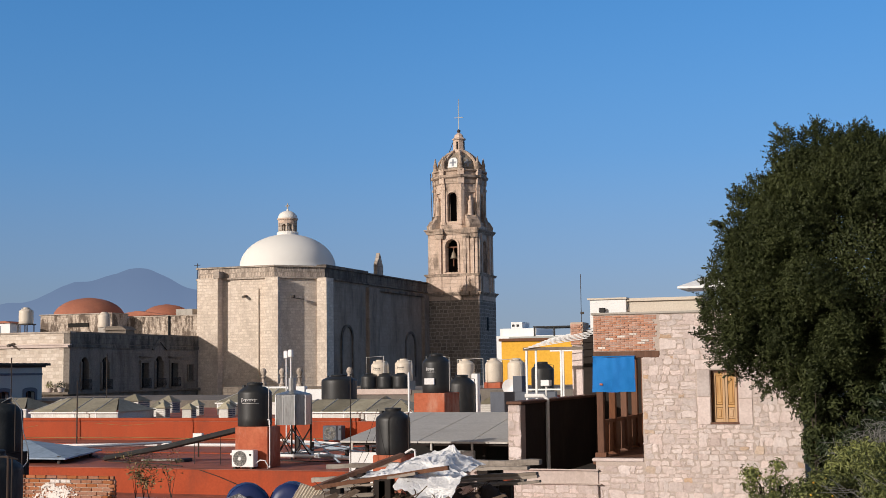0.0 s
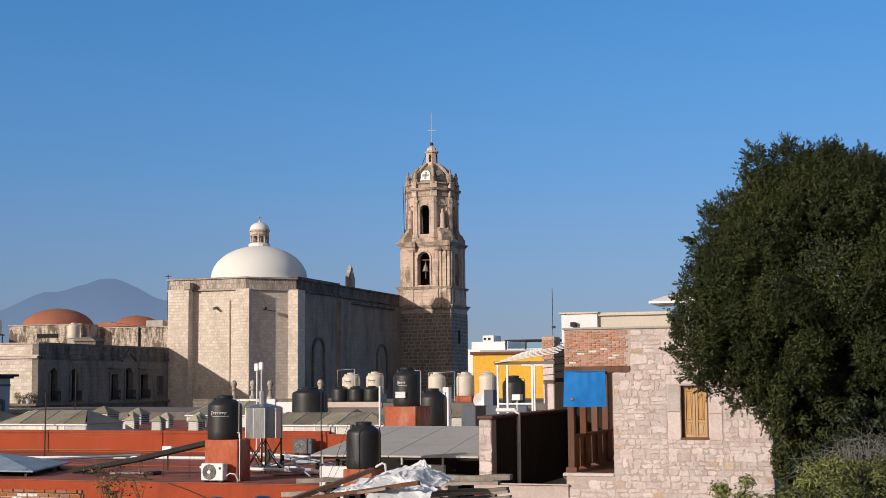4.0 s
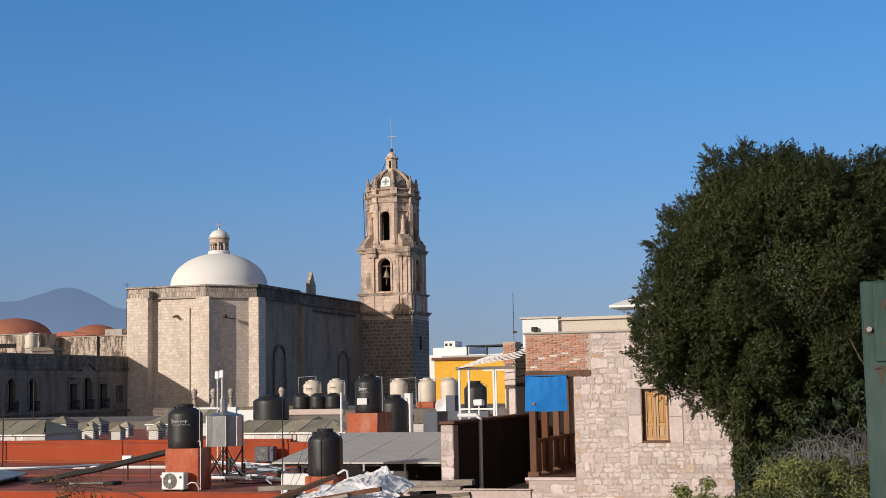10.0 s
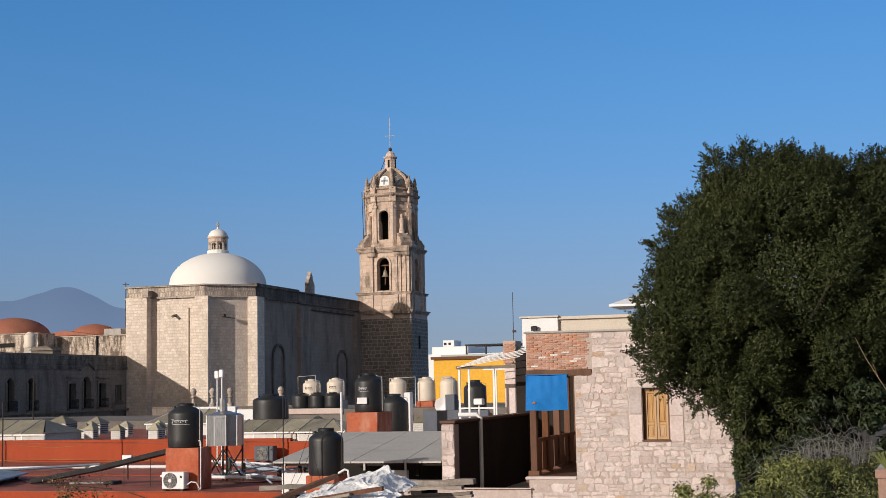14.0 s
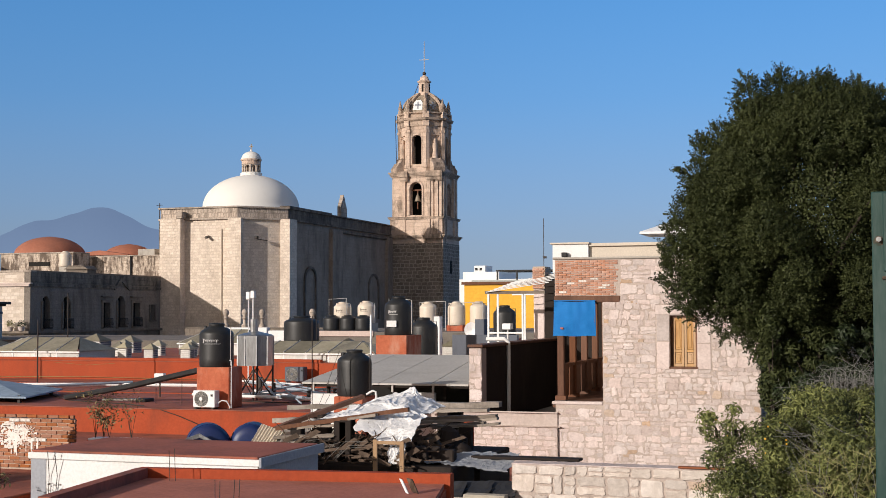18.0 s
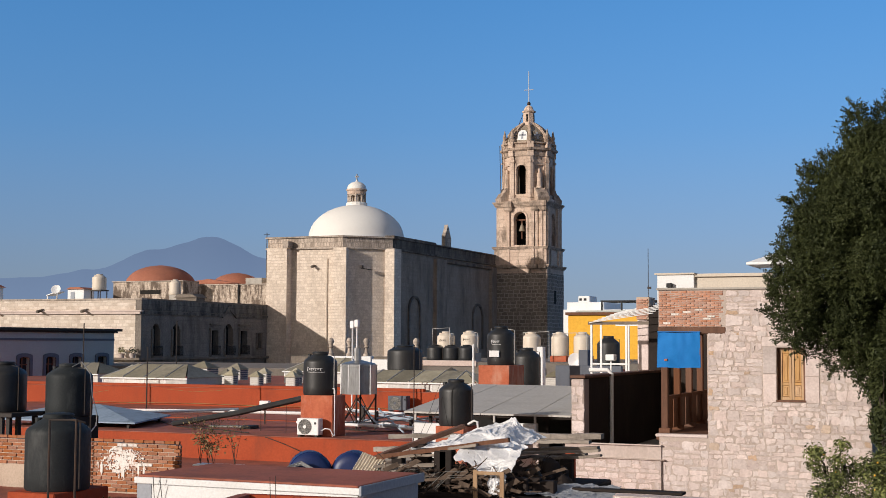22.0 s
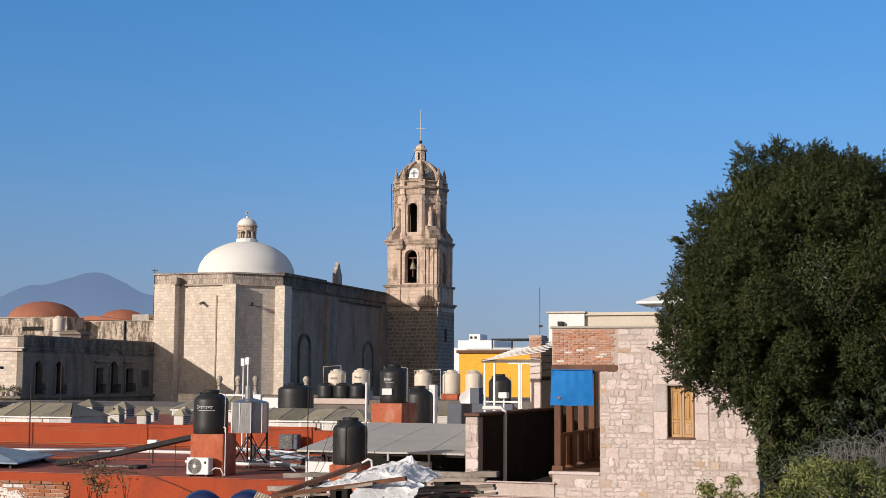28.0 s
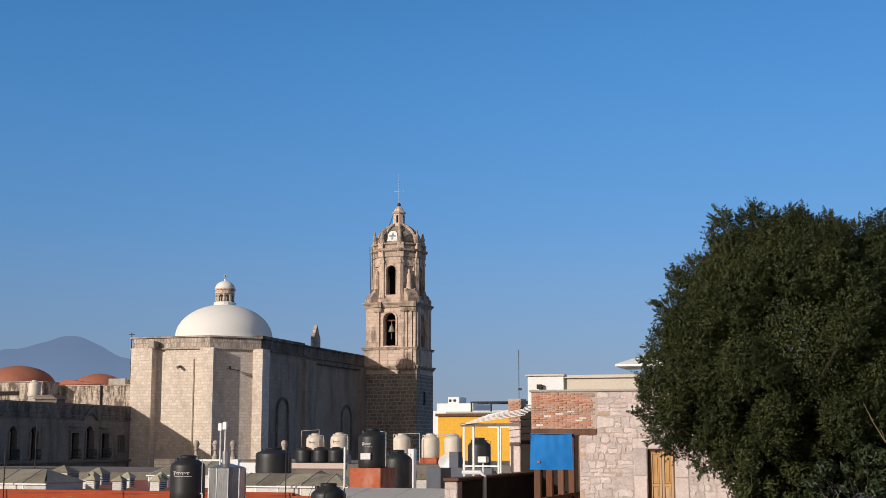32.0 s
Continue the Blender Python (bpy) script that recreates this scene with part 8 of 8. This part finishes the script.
block("terrace", -2.5, 3.2, -4.0, 6.9, 0, 7.45, concrete, "roof terrace from which the town is seen", "floor", kind="structure")
block("garden_bed", -3.6, 4.5, 22.0, 33.0, 0, 5.1, earth, "raised garden soil behind the walls", "ground", kind="structure")
block("garden_bed_front", -2.4, 4.5, 15.0, 21.2, 0, 5.75, earth, "raised garden soil before the low wall", "ground", kind="structure")
for cx, cz in ((-1.35, 7.45), (-1.05, 7.8), (-0.7, 7.95), (-0.3, 8.0), (0.1, 7.95), (-0.6, 7.5), (0.4, 7.6)):
    db = thing("dead_bush", (cx, 27.2, 5.1), "tangle of bare grey dead twigs", "dead bush", "dead bushes")
    for q in range(64):
        a = rt.uniform(0, 6.28)
        pts = [Vector((cx + rt.uniform(-0.05, 0.05), 27.2, 5.1)), Vector((cx + rt.uniform(-0.4, 0.4), 27.2 + rt.uniform(-0.25, 0.25), cz - rt.uniform(0.15, 0.75)))]
        way = Vector((math.cos(a), 0.5 * math.sin(a), rt.uniform(0.3, 1.6))).normalized()
        for k in range(4):
            way = (way + Vector((rt.uniform(-0.5, 0.5), rt.uniform(-0.3, 0.3), rt.uniform(-0.8, 0.2)))).normalized()
            pts.append(pts[-1] + way * rt.uniform(0.07, 0.2))
        part("twig", Geo().tube(pts, 0.0055, 4, 0.35), twig_grey, db)
for k in range(34):
    x = rt.uniform(-1.6, 0.7)
    solo("dry_grass", Geo().tube([(x, 20.2, 7.3 + rt.uniform(-0.3, 0.2)), (x + 0.5, 20.0, 7.0 + rt.uniform(-0.3, 0.2)), (x + 1.1, 19.8, 6.5 + rt.uniform(-0.2, 0.2))], 0.0025, 4), twig_grey, "long dry grass stem over the shrubs", "grass", "dry stems")

# long dry grass over the shrubs beside the wall
gq = np.random.default_rng(61)
gp_ = np.stack([gq.uniform(-1.1, 0.8, 420), gq.uniform(18.6, 19.2, 420), gq.uniform(6.0, 7.1, 420)], 1)
dg_ = thing("grass_clump", (-0.2, 18.9, 5.75), "clump of long grey-green dry grass", "grass")
leaves("grass", gp_, np.tile((0.0, -1.0, 0.2), (420, 1)), 0.34, pale_leaf, dg_, 0.03, seed=62, fold=0.05)
for k in range(14):
    x = -0.2 + rt.uniform(-0.9, 0.9)
    part("stalk", Geo().tube([(-0.2 + (x + 0.2) * 0.5, 18.9, 5.75), (x, 18.9, 6.5), (x + rt.uniform(-0.3, 0.3), 18.8, 7.1)], 0.005, 4, 0.4), twig_grey, dg_)

# ---- right edge: green steel post, clay gutter, limewashed post ----
PX, PY = 0.0245, 1.82
gp = thing("green_post", (PX, PY, 7.45), "dark green steel post with rusty bolts", "post")
part("flange", Geo().box(PX, PX + 0.10, PY, PY + 0.006, 7.45, 9.14, 0.0015), green_steel, gp)
part("web", Geo().box(PX, PX + 0.006, PY + 0.006, PY + 0.05, 7.45, 9.14, 0.0015), green_steel, gp)
part("plate", Geo().box(PX + 0.014, PX + 0.10, PY - 0.005, PY, 9.035, 9.138, 0.0012), green_steel, gp)
for x, z, r in ((PX + 0.032, 9.111, 0.0058), (PX + 0.036, 9.06, 0.0062), (PX + 0.0085, 9.077, 0.0048)):
    y = PY - (0.005 if x > PX + 0.014 else 0.0)
    bo = part("bolt", Geo().tube([(x, y - 0.008, z), (x, y, z)], r * 0.75, 6), zinc if x < PX + 0.014 else bolt_steel, gp)
    part("washer", Geo().tube([(x, y - 0.0015, z), (x, y + 0.001, z)], r, 12), bolt_steel, bo)
    part("rust_stain", Geo().prism([(x + (r * 1.25 + 0.0015 * math.sin(5 * q + x * 900)) * math.cos(q * 0.449), z - 0.002 + (r * 1.35 + 0.002 * math.sin(3 * q + z * 700)) * math.sin(q * 0.449)) for q in range(14)], "y", y - 0.0004, y + 0.0005), rust, bo)
part("weld", Geo().tube([(PX + 0.012 + 0.0085 * k, PY - 0.001, 9.026 + 0.0025 * math.sin(k * 2.1)) for k in range(11)], 0.0022, 6), bolt_steel, gp)
for k in range(5):
    x = PX + 0.02 + 0.018 * k
    part("rust_run", Geo().prism([(x - 0.004, 9.024), (x + 0.005, 9.025), (x + 0.002, 9.012 - 0.004 * (k % 3)), (x, 9.0 - 0.006 * (k % 2))], "y", PY - 0.0006, PY + 0.0005), rust, gp)


def farther(p):
    """The corner of the next house stands at the terrace's far end."""
    return tuple(c + 1.8 * (q - c) for q, c in zip(p, (-0.058, -0.02, 9.005)))


def moved(geo):
    geo.v = [farther(p) for p in geo.v]
    return geo


lp = thing("limewashed_post", farther((0.3, 6.2, 7.45)), "rough limewashed post under a clay gutter", "post")
lv = []
for x, z in ((0.14, 7.45), (0.155, 8.6), (0.176, 9.30), (0.215, 9.34), (0.215, 9.56)):
    lv += [(x, 6.18, z), (0.45, 6.18, z), (0.45, 6.4, z), (x, 6.4, z)]
lf = [(3, 2, 1, 0), (16, 17, 18, 19)] + [(4 * k + i, 4 * k + (i + 1) % 4, 4 * k + 4 + (i + 1) % 4, 4 * k + 4 + i) for k in range(4) for i in range(4)]
part("shaft", moved(Geo().add(lv, lf)), limewash, lp)
gt = thing("clay_gutter", farther((0.2, 6.1, 9.4)), "terracotta gutter spout at the roof edge", "gutter")
part("spout", moved(Geo().prism([(0.168, 9.578), (0.245, 9.578), (0.245, 9.31), (0.225, 9.285), (0.205, 9.272), (0.188, 9.282), (0.17, 9.32), (0.163, 9.37), (0.17, 9.45)], "y", 6.07, 6.172)), clay, gt)
part("lip", moved(Geo().box(0.162, 0.252, 6.06, 6.172, 9.578, 9.59, 0.003)), clay, gt)
part("tile", moved(Geo().box(0.222, 0.46, 6.08, 6.4, 9.592, 9.66, 0.004).box(0.214, 0.46, 6.07, 6.41, 9.66, 9.672, 0.003)), clay, gt)
pb = thing("planter", farther((0.25, 6.8, 7.45)), "reddish stone planter with a curling plant", "planter")
part("box", moved(Geo().prism([(0.055, 6.65), (0.10, 7.3), (0.9, 7.3), (0.9, 6.72), (0.2, 6.72)], "z", 7.45, 8.54)), pink_cement, pb)
part("edge", moved(Geo().prism([(0.045, 6.64), (0.09, 7.32), (0.15, 7.32), (0.115, 6.68)], "z", 8.54, 8.575)), limewash, pb)
part("rim", moved(Geo().prism([(0.045, 6.64), (0.2, 6.71), (0.2, 6.78), (0.045, 6.71)], "z", 8.54, 8.58)), pink_cement, pb)
for q in range(11):
    a = rt.uniform(0.3, 2.8)
    part("blade", moved(Geo().tube([(0.1, 6.76, 8.58), (0.1 + 0.07 * math.cos(a), 6.74, 8.66), (0.1 + 0.13 * math.cos(a), 6.7, 8.64 + 0.03 * math.sin(q))], 0.007, 5, 0.3)), bush_leaf, pb)
solo("bare_shoot", moved(Geo().tube([(0.235, 6.172, 7.45), (0.23, 6.165, 8.48), (0.21, 6.04, 8.77), (0.14, 6.01, 8.89), (0.07, 5.98, 9.01), (0.02, 5.965, 9.10), (-0.02, 5.95, 9.19)], 0.0028, 5, 0.35).tube([(0.14, 6.01, 8.89), (0.15, 6.0, 8.96)], 0.0012, 4).tube([(0.07, 5.98, 9.01), (0.05, 5.97, 9.07)], 0.001, 4)), twig_brown, "thin bare shoot growing up beside the post", "twig")
block("lower_terrace", 0.0, 3.2, 10.5, 14.0, 0, farther((0, 0, 7.45))[2], concrete, "lower terrace beside the next house", "floor", kind="structure")

# ---- stones and bricks, one by one ----
def rubble_cells(x0, x1, z0, z1, w, h, seed, rough=1.0):
    """Roughly squared stones in uneven courses, some split in two, with crooked edges."""
    rg = random.Random(seed)
    cells, z = [], z0
    while z < z1 - 0.04:
        hh = min(h * rg.choice((0.6, 0.85, 1.0, 1.15, 1.4)), z1 - z)
        if z1 - z - hh < 0.08:
            hh = z1 - z
        x = x0
        while x < x1 - 0.03:
            ww = w * rg.choice((0.45, 0.6, 0.8, 1.0, 1.0, 1.3))
            ww = min(ww, x1 - x)
            if x1 - x - ww < 0.1:
                ww = x1 - x
            split = hh >= h and rg.random() < 0.38
            for a, b in (((z, z + hh * 0.5), (z + hh * 0.5, z + hh)) if split else ((z, z + hh),)):
                j = lambda k: rg.uniform(-k, k) * rough
                q = min(0.05, (b - a) * 0.24)
                cells.append([(x + j(0.045), a + j(q)), (x + ww * rg.uniform(0.35, 0.65), a + j(q)), (x + ww + j(0.045), a + j(q)), (x + ww + j(0.03), (a + b) / 2 + j(0.03)), (x + ww + j(0.045), b + j(q)), (x + ww * rg.uniform(0.35, 0.65), b + j(q)), (x + j(0.025), b + j(q)), (x + j(0.02), (a + b) / 2 + j(0.02))])
            x += ww
        z += hh
    return cells


def stone_mesh(poly, y, proud, joint, rg, material):
    """One laid stone: its outline set back by the joint, corners cut, face bulging."""
    cx, cz = sum(p[0] for p in poly) / len(poly), sum(p[1] for p in poly) / len(poly)
    pts = []
    for i in range(len(poly)):
        a, b, c = poly[i - 1], poly[i], poly[(i + 1) % len(poly)]
        for q in (a, c):
            d = math.hypot(q[0] - b[0], q[1] - b[1])
            if d < 1e-4:
                continue
            t = min(0.32, 0.04 / d)
            pts.append((b[0] + (q[0] - b[0]) * t, b[1] + (q[1] - b[1]) * t))
    rings = []
    for s, yy in ((joint, y + 0.02), (joint + 0.004, y - proud * 0.55), (joint + 0.014, y - proud)):
        ring = []
        for x, z in pts:
            d = math.hypot(x - cx, z - cz) or 1
            f = max(0.2, (d - s) / d)
            ring.append((cx + (x - cx) * f + rg.uniform(-0.006, 0.006), yy + rg.uniform(-0.006, 0.006) * (yy < y), cz + (z - cz) * f + rg.uniform(-0.006, 0.006)))
        rings.append(ring)
    n = len(pts)
    gs = Geo()
    vs = [p for r in rings for p in r] + [(cx, y - proud - rg.uniform(-0.003, 0.004), cz)]
    fs = []
    for k in range(2):
        fs += [(k * n + i, k * n + (i + 1) % n, (k + 1) * n + (i + 1) % n, (k + 1) * n + i) for i in range(n)]
    fs += [(2 * n + i, 2 * n + (i + 1) % n, 3 * n) for i in range(n)]
    me = bpy.data.meshes.new("stone")
    me.from_pydata(vs, [], fs)
    me.materials.append(material)
    return me


def lay_stones(parent, x0, x1, z0, z1, w, h, y, seed, proud=0.011, joint=0.010, skip=(), main=None, rough=1.0):
    rg = random.Random(seed)
    for poly in rubble_cells(x0, x1, z0, z1, w, h, seed, rough):
        area = abs(sum(poly[i][0] * poly[(i + 1) % len(poly)][1] - poly[(i + 1) % len(poly)][0] * poly[i][1] for i in range(len(poly)))) / 2
        if area < 0.006:
            continue
        for a, b, c, d in skip:
            cx, cz = sum(p[0] for p in poly) / len(poly), sum(p[1] for p in poly) / len(poly)
            if a < cx < b and c < cz < d:
                break
        else:
            me = stone_mesh(poly, y, proud * rg.uniform(0.6, 1.2), joint, rg, ochre_stone if rg.random() < 0.022 else (main or rubble))
            ob = new("stone", me)
            ob.parent = parent
            ob.matrix_parent_inverse = parent.matrix_basis.inverted()


lay_stones(wall_front, -6.92, -5.53, 6.6, 9.28, 0.27, 0.18, SY0, 1)
lay_stones(wall_front, -6.45, -2.92, 9.16, 10.34, 0.34, 0.21, SY0, 2)
lay_stones(wall_front, -5.52, -4.12, 6.6, 7.5, 0.25, 0.17, SY0, 3)
lay_stones(wall_front, -4.11, -2.92, 6.6, 9.14, 0.27, 0.18, SY0, 4)
lay_stones(wall_front, -8.18, -6.93, 4.9, 6.44, 0.34, 0.2, SY0, 5, 0.006)
lay_stones(wall_front, -6.92, -2.92, 4.9, 6.59, 0.28, 0.18, SY0, 9, 0.006)
lay_stones(pillar_core, -10.63, -10.29, 5.2, 7.98, 0.3, 0.22, SY0 + 0.15, 8, 0.009)
lay_stones(low_core, -5.84, -1.6, 5.3, 6.30, 0.38, 0.27, 21.36, 6, 0.022, 0.012, main=cream_stone, rough=0.45)
lay_stones(low_core, -5.84, -1.6, 6.30, 6.46, 0.44, 0.16, 21.36, 16, 0.022, 0.012, main=cream_stone, rough=0.45)
lw_low = [o for o in ledge.children if o.name.startswith("lower_wall")][0]
lay_stones(lw_low, -11.6, -8.15, 5.0, 5.93, 0.3, 0.18, 34.2, 7, 0.006)


def lay_bricks(parent, x0, x1, z0, z1, length, height, joint, y, material, seed, ragged=0.0, proud=0.012, splash=None, splash_material=None, patchy=1.0):
    rg = random.Random(seed)
    kinds = {}
    z, row = z0, 0
    while z + height <= z1 + 0.001:
        x = x0 - (length / 2 if row % 2 else 0)
        end = x1 - (rg.uniform(0, ragged) if ragged else 0)
        while x < end - 0.03:
            a, b = max(x, x0), min(x + length, end)
            if b - a > 0.04:
                white = splash is not None and ((a + b) / 2 - splash[0]) ** 2 / splash[2] ** 2 + (z - splash[1]) ** 2 / splash[3] ** 2 < rg.uniform(0.7, 1.3) and rg.random() < patchy
                key = (round((b - a) * 50), rg.randrange(4), white)
                if key not in kinds:
                    L = b - a
                    gb = Geo().box(joint / 2, L - joint / 2, -proud - 0.006 * key[1], 0.05, joint / 2, height - joint / 2, 0.008)
                    gb.v = [(px + rg.uniform(-0.003, 0.003), py, pz + rg.uniform(-0.004, 0.004)) for px, py, pz in gb.v]
                    me = bpy.data.meshes.new("brick")
                    me.from_pydata(gb.v, [], gb.f)
                    me.materials.append(splash_material if white else material)
                    kinds[key] = me
                ob = new("brick", kinds[key])
                ob.parent = parent
                ob.matrix_parent_inverse = parent.matrix_basis.inverted()
                ob.matrix_basis = Matrix.Translation((a, y, z))
            x += length
        z += height
        row += 1


lay_bricks(col_top, -11.1, -10.66, 9.76, 10.5, 0.22, 0.062, 0.009, 43.15, brick_red, 15, 0.08)
lay_bricks(wall_front, -8.19, -6.48, 9.41, 10.34, 0.21, 0.058, 0.008, SY0, brick_red, 12, 0.15, 0.006, splash=(-7.5, 9.7, 0.8, 0.25), splash_material=white_brick, patchy=0.1)
lay_bricks(lw_core, -17.4, -14.3, 6.064, 7.0, 0.235, 0.072, 0.014, 21.43, brick_orange, 13, splash=(-15.62, 6.66, 0.6, 0.29), splash_material=white_brick, patchy=0.25)
lay_bricks(lw_core, -19.6, -17.4, 6.496, 7.0, 0.235, 0.072, 0.014, 21.43, brick_orange, 23)
lay_bricks(lw_core, -19.6, -14.3, 7.006, 7.08, 0.235, 0.072, 0.016, 21.43, brick_orange, 14, 0.3)
# the whitewash that ran into the joints
wv = Geo()
for i in range(92):
    for j in range(54):
        x, z = -16.27 + 0.0138 * i, 6.26 + 0.013 * j
        d = ((x + 15.62) / 0.54) ** 2 + ((z - 6.67) / 0.27) ** 2
        drip = z < 6.62 and noise.noise((x * 22, 3.0, z * 1.5)) > 0.18 and d < 1.7 + noise.noise((x * 22, 7.0, 0))
        if d + 0.55 * noise.noise((x * 6, z * 7, 2.0)) + 0.75 * noise.noise((x * 17, z * 19, 5.0)) + 0.5 * noise.noise((x * 5, z * 43, 8.0)) + 0.9 * noise.noise((x * 38, z * 34, 4.0)) + 0.5 * max(0, 0.02 - abs((z - 6.064) % 0.072 - 0.036) + 0.016) * 50 * 0.25 < 0.55 or drip:
            wv.box(x, x + 0.0138, 21.3985, 21.431, z, z + 0.013)
part("whitewash", wv, white_brick, lw, "splash of whitewash with drips")
